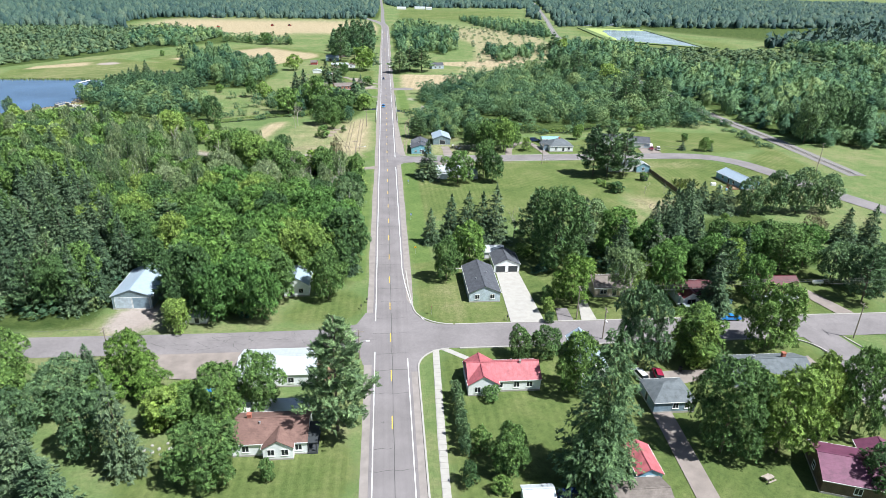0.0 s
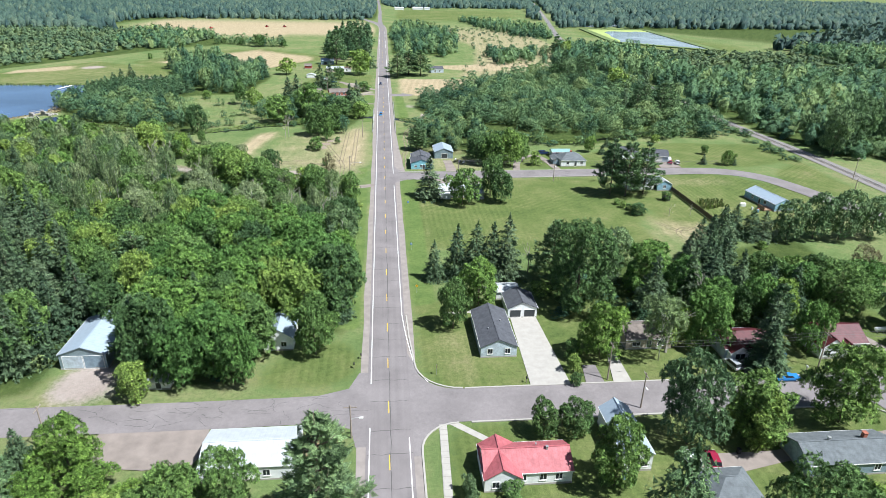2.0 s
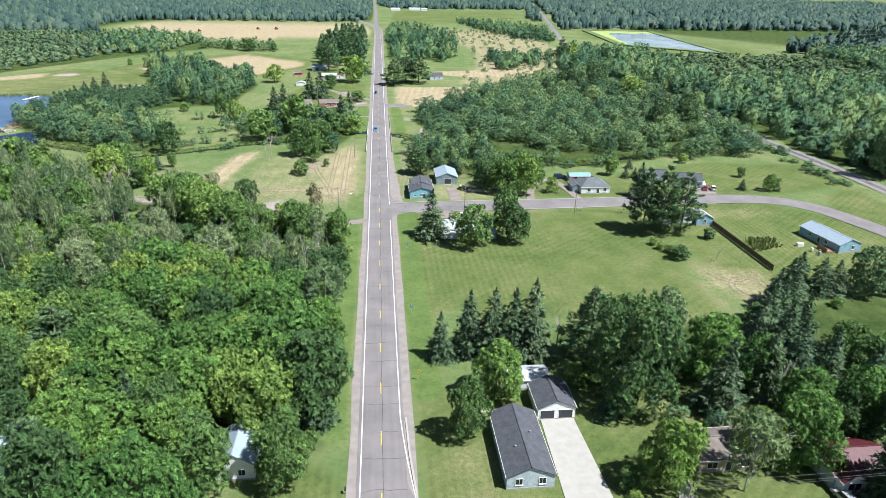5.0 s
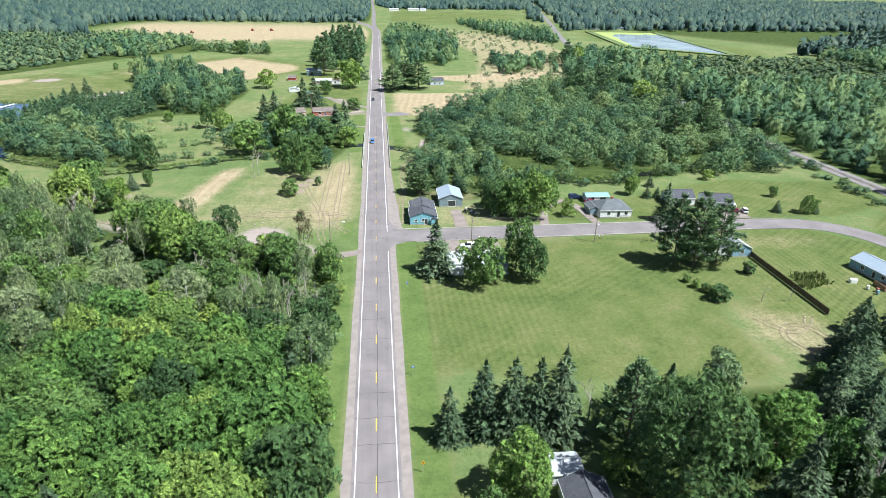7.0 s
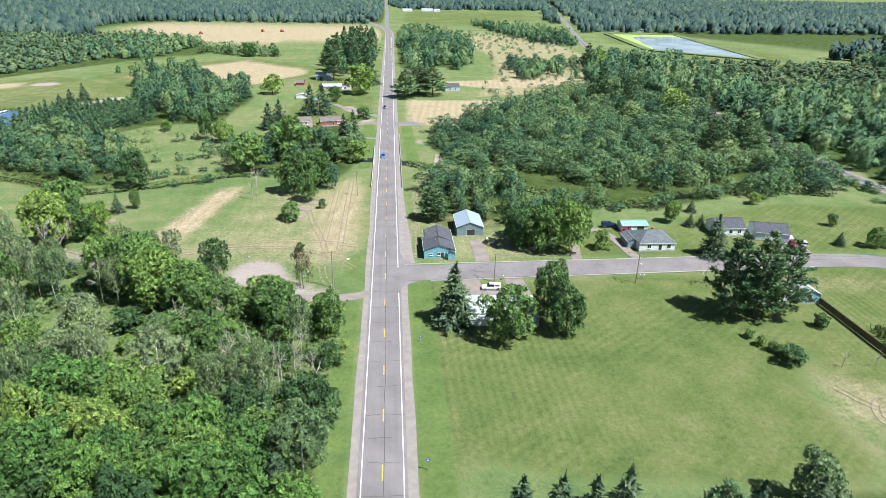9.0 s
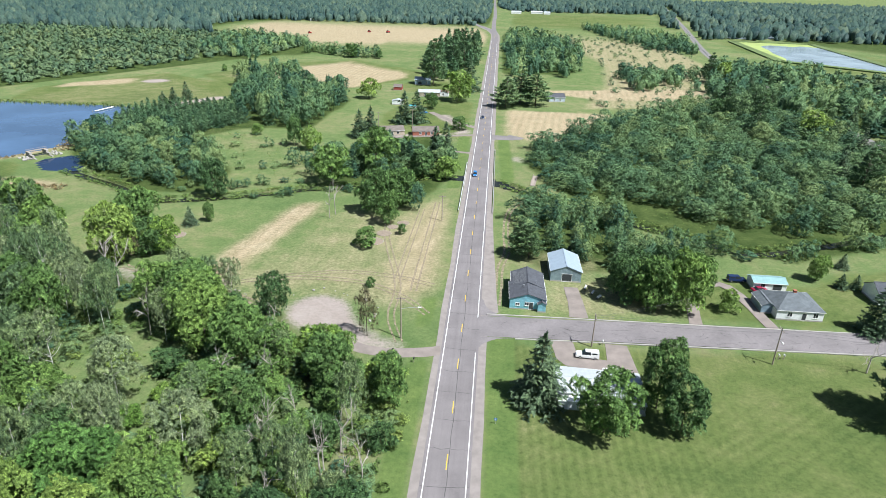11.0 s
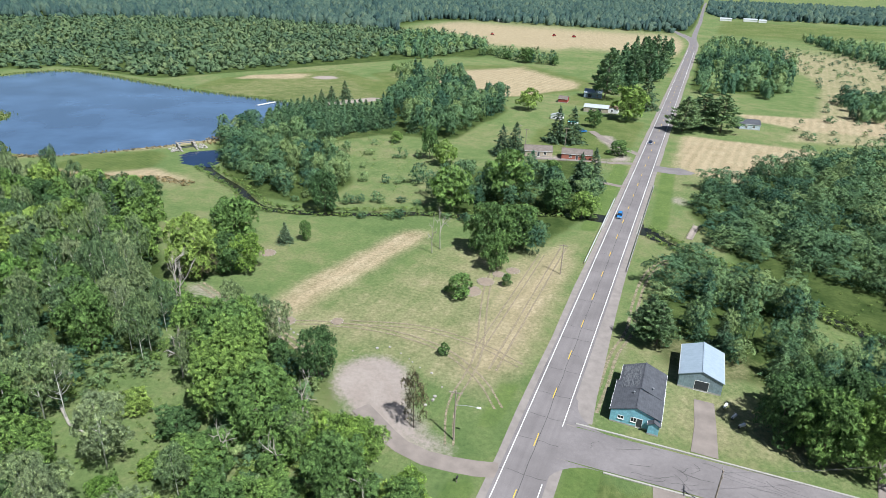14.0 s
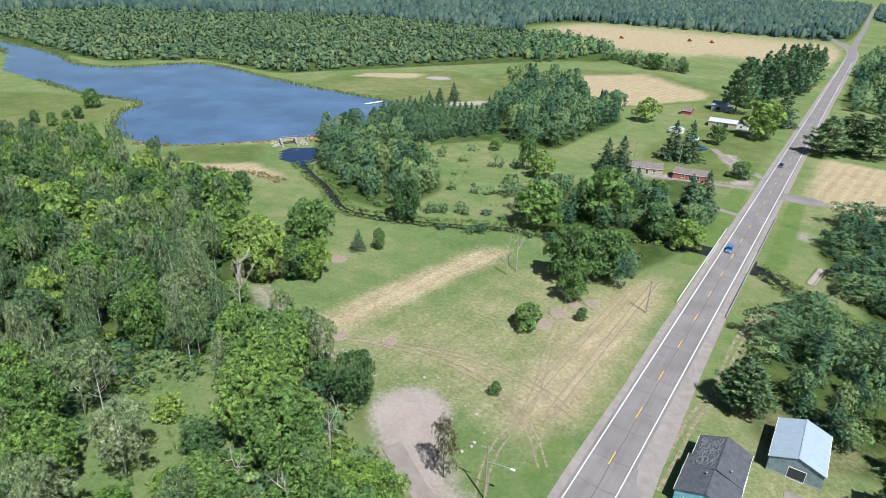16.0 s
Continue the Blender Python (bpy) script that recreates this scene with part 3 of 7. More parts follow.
sheet("water_lagoon", [(347, 1215), (352, 1150), (430, 1180), (455, 1240), (391, 1254)], 0.02, LAGOON, "small second lagoon basin", "lagoon")
algae = smooth_line([(336, 1101), (390, 1098), (438, 1094), (433, 1048), (412, 1062), (398, 1050), (372, 1062), (352, 1040), (346, 1000), (336, 960), (328, 900), (314, 878), (322, 960)], 20)
sheet("algae_mat", algae, 0.54, ALGAE, "yellow-green algae floating on the lagoon", "algae")
sheet("algae_mat", smooth_line([(436, 1060), (432, 1000), (424, 930), (418, 870), (409, 788), (414, 900)], 20), 0.54, ALGAE, "yellow-green algae along the lagoon's shore", "algae")
DIKE = plain("mown_dike_grass", (0.125, 0.17, 0.062), 0.95, vary=0.2, scale=0.03, fine=0.5)
for a, b in zip(LAGOON_SHORE, LAGOON_SHORE[1:] + LAGOON_SHORE[:1]):
    tagged(new("dike", mesh("dike", *wall_along([a, ((a[0] + b[0]) / 2, (a[1] + b[1]) / 2), b], 11.0, -0.2, 1.2), DIKE)), "mown grass dike round the lagoon", "dike", kind="structure")

# ---- roads ----
road = tagged(new("road", mesh("road", *ribbon(ROAD_LINE, 8.6, 0.05), ASPHALT)), "two-lane highway of worn grey asphalt", "road", kind="structure")
shoulder_l = tagged(new("road_shoulder", mesh("road_shoulder", *ribbon(ROAD_LINE[:90], 2.2, 0.016, -4.75, 0.5), SHOULDER)), "reddish gravel shoulder beside the highway", "shoulder", kind="structure")
shoulder_r = tagged(new("road_shoulder", mesh("road_shoulder", *ribbon(ROAD_LINE[:90], 2.2, 0.016, 4.95, 0.5), SHOULDER)), "reddish gravel shoulder beside the highway", "shoulder", kind="structure")


sheet("road_shoulder", [(4.4, 286.5), (9, 287), (8.4, 297), (8.1, 308), (7.7, 318), (7.2, 333), (6.8, 350), (6.5, 366), (4.4, 366)], 0.021, SHOULDER, "wide gravel margin beside the highway", "shoulder")


def stretch(y0, y1, x):
    n = max(2, int((y1 - y0) / 8))
    return [(x, y0 + (y1 - y0) * i / n) for i in range(n + 1)]


for line in (stretch(-40, 120, -3.45), stretch(134, 1000, -3.45), stretch(-40, 117, 3.85), stretch(284, 1000, 3.85), smooth_line([(3.85, 268), (3.85, 175), (4.0, 160), (5.2, 146), (6.5, 138), (8.5, 134)], 3)):
    part("edge_line", ribbon(line, 0.17, 0.066), PAINT_WHITE, road)
dash_mesh = mesh("lane_dash", *ribbon([(0, -1.9), (0, 1.9)], 0.16, 0.066), PAINT_YELLOW)
for k in range(-6, 60):
    dash = new("lane_dash", dash_mesh)
    dash.parent = road
    dash.location = (0.15, 187.0 + 15.24 * k, 0)

SIDE_STREETS = [
    ("side_street", [(-3, 126.5), (-40, 126), (-90, 126.5), (-140, 128)], 8.5, "cracked side street running west"),
    ("side_street", [(3, 126), (40, 126), (90, 126), (150, 126), (240, 124)], 10.4, "residential street with concrete kerbs running east"),
    ("side_street", [(3, 280), (50, 282), (95, 283.5), (130, 284.5), (152, 283), (165, 274), (172, 258), (182, 225), (196, 190)], 9.6, "faded residential street that bends south"),
    ("side_street", [(104, 124), (106, 108), (101, 96), (104, 80), (110, 60)], 9.0, "short street south of the crossing"),
]
for k, (name, line, w, label) in enumerate(SIDE_STREETS):
    tagged(new(name, mesh(name, *ribbon(smooth_line(line, 5), w, 0.046 - 0.003 * k), ASPHALT_SIDE)), label, "street", kind="structure")


def apron(points, z=0.031):
    V = [(x, y, z) for x, y in points]
    return tagged(new("junction_apron", mesh("junction_apron", V, [tuple(range(len(V)))], ASPHALT_SIDE)), "asphalt flare where the street meets the highway", "street", kind="structure")


arc = lambda cx, cy, r, a0, a1, n=8: [(cx + r * math.cos(radians(a0 + (a1 - a0) * i / n)), cy + r * math.sin(radians(a0 + (a1 - a0) * i / n))) for i in range(n + 1)]
apron([(3, 120.8), (3, 112), (6.2, 112)] + arc(13.2, 113.8, 7, 180, 90) + [(14, 120.8)])
apron([(14, 131.2)] + arc(15, 140.2, 9, 270, 180) + [(3, 150), (3, 131.2)])
apron([(3, 275.2), (3, 266)] + arc(12, 267, 8.2, 180, 90) + [(13, 275.3)])
apron([(14, 285.2)] + arc(13, 293, 7.8, 270, 180) + [(3, 296), (3, 285.2)])
apron([(-3, 122.3), (-12, 122.3), (-7, 120), (-6, 115), (-3, 115)])
apron([(-3, 130.7), (-3, 138), (-6, 138), (-8, 132.6), (-14, 130.6)])

KERBS = [
    [(240, 129.4), (90, 131.3), (16, 131.3)] , arc(15.6, 141, 9.6, 270, 180), [(6.0, 141), (5.2, 152), (4.9, 162)],
    [(92, 120.6), (16, 120.6)], arc(13.5, 113.2, 7.4, 90, 180), [(6.1, 113.2), (6.0, 60)], [(6, 285.9), (14, 286.2), (60, 287.2), (130, 289.2)], [(13, 275.1), (60, 277), (130, 279.8)],
    arc(94, 113, 7.6, 85, 0), [(101.6, 113), (97, 97), (100, 80)], [(110, 120.4), (112, 113), (109, 105), (107, 95)],
]
for line in KERBS:
    tagged(new("kerb", mesh("kerb", *wall_along(line, 0.35, -0.05, 0.16), CONCRETE)), "pale concrete kerb along the street", "kerb", kind="structure")

# sidewalk slabs
walk_1 = tagged(new("pavement", mesh("pavement", *ribbon([(8.6, 60), (9.2, 90), (10.4, 120)], 1.5, 0.03), CONCRETE)), "narrow concrete sidewalk with grassy joints", "pavement", kind="structure")
slab_mesh = mesh("slab", *box(-0.72, -0.72, 0, 0.72, 0.72, 0.05, 0.02), CONCRETE)
for k in range(40):
    slab = new("slab", slab_mesh)
    slab.parent = walk_1
    y = 61 + 1.5 * k
    slab.matrix_basis = pose(8.6 + 1.8 * ((y - 60) / 60) ** 1.3, y, 0.035, 0.6 * math.sin(k * 3.1), 0, 1.5 * math.sin(k * 1.7))
DRIVES = [
    ("driveway", [(-53, 122), (-45, 123.2), (-33.5, 123), (-32.5, 117), (-34, 112.6), (-42, 111.8), (-50, 113), (-54, 117)], GRAVEL, "gravel yard between the side street and the long shed"),
    ("driveway", [(27.0, 304), (30.9, 304), (31.4, 296), (31.8, 287.2), (27.0, 287.2), (27.4, 295)], GRAVEL, "brown gravel driveway to the metal shed"),
    ("driveway", [(21.3, 275.6), (26.6, 275.6), (27.2, 269.5), (33.6, 268.6), (34.2, 275.6), (39.2, 275.4), (39.8, 264), (34, 263.8), (24, 265.5), (22.2, 268)], GRAVEL, "gravel parking pad before the mobile home"),
    ("driveway", [(31, 160), (37.5, 160), (38.6, 131.5), (30, 131.5)], CONCRETE, "bright concrete driveway in front of the garage"),
    ("driveway", [(50, 142), (52.2, 142), (52, 131.5), (48, 131.5)], CONCRETE, "short pale concrete driveway"),
    ("driveway", [(11.5, 120.4), (20, 113), (21, 114), (13, 121)], CONCRETE, "narrow concrete front path"),
    ("driveway", [(79, 139), (83, 139), (84, 131.5), (78, 131.5)], GRAVEL, "gravel driveway before a house"),
    ("driveway", [(112, 147), (116, 147), (121, 131.5), (116, 131.5)], GRAVEL, "gravel driveway beside a garage"),
    ("driveway", [(42, 131.5), (46, 131.5), (46, 138), (43, 138)], ASPHALT_SIDE, "short asphalt driveway"),
    ("driveway", [(52, 103), (56, 103), (53.5, 60), (49.5, 60)], GRAVEL, "gravel lane between back yards"),
    ("driveway", [(52, 103), (54, 109), (70, 109), (96, 113), (96, 110), (70, 106), (56, 103)], GRAVEL, "curved gravel drive behind the houses"),
    ("driveway", [(14, 163), (24, 163.4), (24, 162.6), (14, 162.2)], CONCRETE, "narrow path to the house"),
    ("driveway", [(126, 290), (136, 290), (136, 300), (128, 302)], GRAVEL, "gravel parking pad"),
]
# wheel tracks over the grass and the cut hay
for k, (line, gauge, wide) in enumerate(((smooth_line([(8.4, 291), (9.0, 300), (9.4, 314), (11.4, 325), (11.2, 338), (11.6, 354), (14.5, 368), (20.7, 377)], 3), 1.5, 0.75), ([(-14.2, 296 + 3 * i) for i in range(25)], 1.6, 0.5), ([(-19.5 + 0.02 * i, 300 + 3 * i) for i in range(21)], 1.6, 0.45),
                          (smooth_line([(-9, 284), (-16, 292), (-28, 299), (-44, 300), (-60, 296), (-70, 291)], 3), 1.6, 0.5), (smooth_line([(-9, 300), (-20, 304), (-36, 305), (-52, 300)], 3), 1.6, 0.45), (smooth_line([(-14, 270), (-18, 282), (-19, 300), (-27, 330), (-30, 350)], 3), 1.6, 0.5),
                          (smooth_line([(-47, 278), (-52, 283), (-62, 288), (-76, 292), (-98, 300)], 3), 1.6, 0.8), (smooth_line([(100, 205), (105, 203), (109, 208), (108, 215), (103, 217), (99, 212), (100, 206)], 1.5), 1.5, 0.4), (smooth_line([(96, 222), (101, 214), (107, 216), (111, 221)], 2), 1.5, 0.4))):
    for s in (-0.5, 0.5):
        tagged(new("wheel_track", mesh("wheel_track", *ribbon(line, wide, 0.012 + 0.005 * k, s * gauge, 0.6), TRACKS)), "pale rut worn into the grass by wheels", "track", kind="structure")
for name, pts, mat, label in DRIVES:
    sheet(name, pts, 0.024, mat, label, "driveway")
for name, line, w, label in (("driveway", [(-4, 268), (-12, 266), (-22, 266.5), (-34, 273)], 3.6, "gravel entrance to the parking spot"), ("driveway", [(58.5, 287), (60.5, 298), (65.5, 308), (71.5, 312), (75, 306), (77.5, 288)], 3.2, "looped gravel driveway round a lawn"), ("driveway", [(-4, 478), (-14, 474), (-30, 470), (-48, 464)], 3.4, "driveway to low houses"),
                             ("driveway", [(-4, 494), (-16, 506), (-28, 522), (-34, 532)], 4.0, "gravel driveway past spruces"), ("driveway", [(-4, 440), (-14, 442), (-24, 446)], 3.0, "short farm entrance"), ("driveway", [(4, 474), (14, 474), (18, 478)], 10, "paved field entrance"),
                             ("side_street", [(0, 1108), (-3, 1204), (-4, 1400), (-4, 1566), (-11, 2239), (-12, 2600)], 7, "narrow road going straight on from the bend")):
    tagged(new(name, mesh(name, *ribbon(smooth_line(line, 4), w, 0.028, 0, 0.15), ASPHALT_SIDE if w > 5 else GRAVEL)), label, "driveway", kind="structure")


# tar-filled cracks across and along the highway, as one sheet of thin strips
def cracks():
    rng = np.random.default_rng(5)
    shapes = []
    y = 60.0
    while y < 460:
        y += rng.uniform(5.5, 9.5)
        x0, x1 = (-4.0, 4.3) if rng.random() < 0.6 else sorted(rng.uniform(-4, 4.3, 2))
        n = 6
        shapes.append(ribbon([(x0 + (x1 - x0) * i / n, y + rng.uniform(-0.25, 0.25)) for i in range(n + 1)], 0.09, 0.058))
    line = [(0.42 + rng.uniform(-0.12, 0.12), yy) for yy in np.arange(60, 460, 4.0)]
    shapes.append(ribbon(line, 0.1, 0.058))
    for _ in range(90):
        x, y = (rng.uniform(10, 100), rng.uniform(277, 285)) if rng.random() < 0.6 else (rng.uniform(-60, -8), rng.uniform(123, 130))
        a, pts = rng.uniform(0, 6.28), [(x, y)]
        for _ in range(5):
            a += rng.uniform(-0.7, 0.7)
            pts.append((pts[-1][0] + 1.1 * math.cos(a), min(max(pts[-1][1] + 0.6 * math.sin(a), 122.5 if y < 200 else 276.5), 130.3 if y < 200 else 285)))
        shapes.append(ribbon(pts, 0.07, 0.058))
    return join(*shapes)


tagged(new("road_cracks", mesh("road_cracks", *cracks(), TAR)), "dark tar-filled cracks in the asphalt", "cracks", kind="stuff")


# ---- trees ----
def sprays(P, N, size, rng, long=1.15, spread=0.68, D=None):
    """Leaf sprays: one small three-cornered blade at each point P, lying loosely square to N and pointing along D."""
    n = len(P)
    N = N / (np.linalg.norm(N, axis=1)[:, None] + 1e-9) + rng.normal(0, spread, (n, 3))
    N /= np.linalg.norm(N, axis=1)[:, None] + 1e-9
    A = np.cross(N, rng.normal(0, 1, (n, 3))) if D is None else D + rng.normal(0, 0.25, (n, 3))
    A /= np.linalg.norm(A, axis=1)[:, None] + 1e-9
    B = np.cross(N, A)
    B /= np.linalg.norm(B, axis=1)[:, None] + 1e-9
    s = size * rng.uniform(0.6, 1.45, (n, 1))
    u = rng.uniform(-0.5, 0.5, (n, 1))
    return np.stack([P + A * s * long * 1.1, P - A * s * long * 0.6 + B * s * (0.85 + u), P - A * s * long * 0.6 - B * s * (0.85 - u)], 1)


def on_lobes(rng, c, r, n, flat=1.0, low=-0.45):
    """Points on the outside of a heap of rounded lobes, and the ways out from them."""
    idx = rng.choice(len(c), n * 3, p=r ** 2 / (r ** 2).sum())
    d = rng.normal(0, 1, (n * 3, 3))
    d /= np.linalg.norm(d, axis=1)[:, None]
    d[:, 2] = np.where(d[:, 2] < low, -d[:, 2], d[:, 2])
    sq = np.array([1, 1, flat])
    P = c[idx] + d * (r[idx] * rng.uniform(0.78, 1.2, n * 3))[:, None] * sq
    inner = np.zeros(len(P))
    for ck, rk in zip(c, r):
        inner = np.maximum(inner, 1 - np.linalg.norm((P - ck) / sq, axis=1) / rk)
    keep = np.argsort(inner + rng.uniform(0, 0.3, len(P)))[:n]
    return P[keep], d[keep]


def broad_cloud(rng, n, size, base=0.18, lobes=12, subs=6):
    """Crown of rounded boughs, each heaped with smaller clumps, in a tree of height 1 and crown width 1."""
    c, r = [], []
    mid, half = (1 + base) / 2, (1 - base) / 2
    for i in range(lobes):
        a, h = i * 2.4 + rng.uniform(-0.5, 0.5), -0.95 + 1.8 * ((i + rng.random()) / lobes)
        w = 0.34 * math.sqrt(max(0.04, 1 - abs(h) ** (2.2 if h > 0 else 3.5))) * rng.uniform(0.5, 1.22)
        big = rng.uniform(0.13, 0.2)
        m = np.array((w * math.cos(a), w * math.sin(a), mid + h * half * 0.8))
        if not subs:
            c.append(m), r.append(big)
        for _ in range(subs):
            d = rng.normal(0, 1, 3) + (0.5 * math.cos(a), 0.5 * math.sin(a), 0.45)
            d /= np.linalg.norm(d)
            c.append(m + d * big * rng.uniform(0.35, 0.75))
            r.append(big * rng.uniform(0.45, 0.78))
    for h in (-0.5, -0.1, 0.3, 0.62):
        c.append(np.array((rng.uniform(-0.06, 0.06), rng.uniform(-0.06, 0.06), mid + h * half)))
        r.append(0.27 if h < 0.5 else 0.2)
    P, d = on_lobes(rng, np.array(c), np.array(r), n)
    return sprays(P, d + [0, 0, 0.35], size, rng)


def spruce_cloud(rng, n, size, base=0.03, power=0.85, count=17):
    """Tiers of level, slightly drooping fronds of uneven length round a straight stem, with a thin leader."""
    P, N, D, weight = [], [], [], []
    for k in range(count):
        z0 = base + (0.97 - base) * ((k + rng.uniform(-0.25, 0.25)) / count if k else 0) ** 0.95
        reach = 0.5 * ((1 - z0) / (1 - base)) ** power * rng.uniform(0.88, 1.1)
        m = max(5, int(11 * (1 - z0) + 4))
        turn = rng.uniform(0, 6.28)
        for j in range(m):
            a, l = turn + j * math.tau / m + rng.uniform(-0.25, 0.25), reach * rng.uniform(0.62, 1.12)
            q = max(3, int(n * 1.5 * l / (count * 2.4)))
            u = rng.uniform(0.1, 1, q) ** 0.75
            side = rng.uniform(-1, 1, q) * (0.05 + 0.34 * l * (1 - u))
            ca, sa = math.cos(a), math.sin(a)
            P.append(np.stack([u * l * ca - side * sa, u * l * sa + side * ca, z0 + 0.03 - 0.05 * u * l / 0.5 - np.abs(side) * 0.12 + rng.normal(0, 0.008, q)], 1))
            N.append(np.tile((0.3 * ca, 0.3 * sa, 0.9), (q, 1)))
            b = a + np.sign(side) * 0.6
            D.append(np.stack([np.cos(b), np.sin(b), np.full(q, -0.15)], 1))
    q = max(6, n // 40)
    z = rng.uniform(0.86, 1.0, q)
    a = rng.uniform(0, 6.28, q)
    P.append(np.stack([np.cos(a) * (1 - z) * 0.3, np.sin(a) * (1 - z) * 0.3, z], 1))
    N.append(np.stack([np.cos(a), np.sin(a), a * 0 + 0.5], 1))
    D.append(np.stack([np.cos(a) * 0.4, np.sin(a) * 0.4, a * 0 + 1], 1))
    P, N, D = np.concatenate(P), np.concatenate(N), np.concatenate(D)
    pick = rng.choice(len(P), min(n, len(P)), replace=False)
    return sprays(P[pick], N[pick], size, rng, 1.6, 0.4, D[pick])


def pine_cloud(rng, n, size, base=0.16, count=12):
    """Level boughs in loose whorls, each ending in fans of long needles swept a little upwards."""
    P, N, D = [], [], []
    for k in range(count):
        f = (k + rng.uniform(-0.3, 0.3)) / count
        z0 = base + (0.96 - base) * max(f, 0)
        reach = 0.5 * (1 - max(f, 0) ** 1.7) * (0.72 + 0.28 * min(1, f * 4 + 0.3)) + 0.02
        m = int(rng.integers(5, 8))
        turn = rng.uniform(0, 6.28)
        for j in range(m):
            a, l = turn + j * math.tau / m + rng.uniform(-0.35, 0.35), reach * rng.uniform(0.5, 1.12)
            q = max(4, int(n * 1.5 * (l + 0.06) / (count * 2.6)))
            u = rng.uniform(0.25, 1, q) ** 0.6
            side = rng.normal(0, 0.5, q) * (0.045 + 0.2 * l * np.sin(u * 2.6))
            ca, sa = math.cos(a), math.sin(a)
            P.append(np.stack([u * l * ca - side * sa, u * l * sa + side * ca, z0 + 0.06 * u ** 2 * (l + 0.2) + rng.normal(0, 0.011, q)], 1))
            N.append(np.tile((0.25 * ca, 0.25 * sa, 0.9), (q, 1)))
            b = a + np.sign(side) * 0.5
            D.append(np.stack([np.cos(b), np.sin(b), np.full(q, 0.25)], 1))
    P, N, D = np.concatenate(P), np.concatenate(N), np.concatenate(D)
    pick = rng.choice(len(P), min(n, len(P)), replace=False)
    return sprays(P[pick], N[pick], size, rng, 1.5, 0.55, D[pick])


def cloud_mesh(name, Q, material):
    n, k = Q.shape[:2]
    me = bpy.data.meshes.new(name)
    me.vertices.add(k * n)
    me.vertices.foreach_set("co", np.ascontiguousarray(Q, np.float32).ravel())
    me.loops.add(k * n)
    me.loops.foreach_set("vertex_index", np.arange(k * n))
    me.polygons.add(n)
    me.polygons.foreach_set("loop_start", np.arange(0, k * n, k))
    me.update(calc_edges=True)
    me.materials.append(material)
    return me


def trunk_mesh(rng, top, limbs, r, material, reach=0.33):
    shapes = [tube([(0, 0, -0.03), (0.01, 0, top * 0.4), (rng.uniform(-0.02, 0.02), 0.01, top)], [r, r * 0.75, r * 0.15], 6)]
    for i in range(limbs):
        z, a = top * rng.uniform(0.3, 0.85), i * 2.4 + rng.uniform(-0.5, 0.5)
        l = reach * rng.uniform(0.6, 1.0) * (1.2 - z / top)
        e = (l * math.cos(a), l * math.sin(a), z + l * 0.55)
        shapes.append(tube([(0, 0, z), (e[0] * 0.5, e[1] * 0.5, z + l * 0.2), e], [r * 0.4, r * 0.28, r * 0.06], 4))
    return mesh("trunk", *join(*shapes), material, smooth=True)


def bare_mesh(rng, material, r=0.02):
    """A leafless tree of height 1 with forking boughs."""
    shapes = []

    def grow(p, d, l, rad, depth):
        q = p + d * l
        bend = p + d * l * 0.5 + Vector(rng.normal(0, 0.03, 3)) * l
        shapes.append(tube([p, bend, q], [rad, rad * 0.8, rad * 0.55], 5 if depth else 4))
        if depth:
            for _ in range(3 if depth > 1 else 4):
                nd = (d + Vector(rng.normal(0, 0.5, 3)) + Vector((0, 0, 0.12))).normalized()
                grow(p + d * l * rng.uniform(0.5, 1.0), nd, l * rng.uniform(0.5, 0.78), rad * 0.5, depth - 1)

    grow(Vector((0, 0, 0)), Vector((0, 0, 1)), 0.36, r, 3)
    V, F = join(*shapes)
    top = max(v[2] for v in V)
    wide = max(max(abs(v[0]), abs(v[1])) for v in V) * 2
    return mesh("branchwork", [(v[0] / wide, v[1] / wide, v[2] / top) for v in V], F, material)


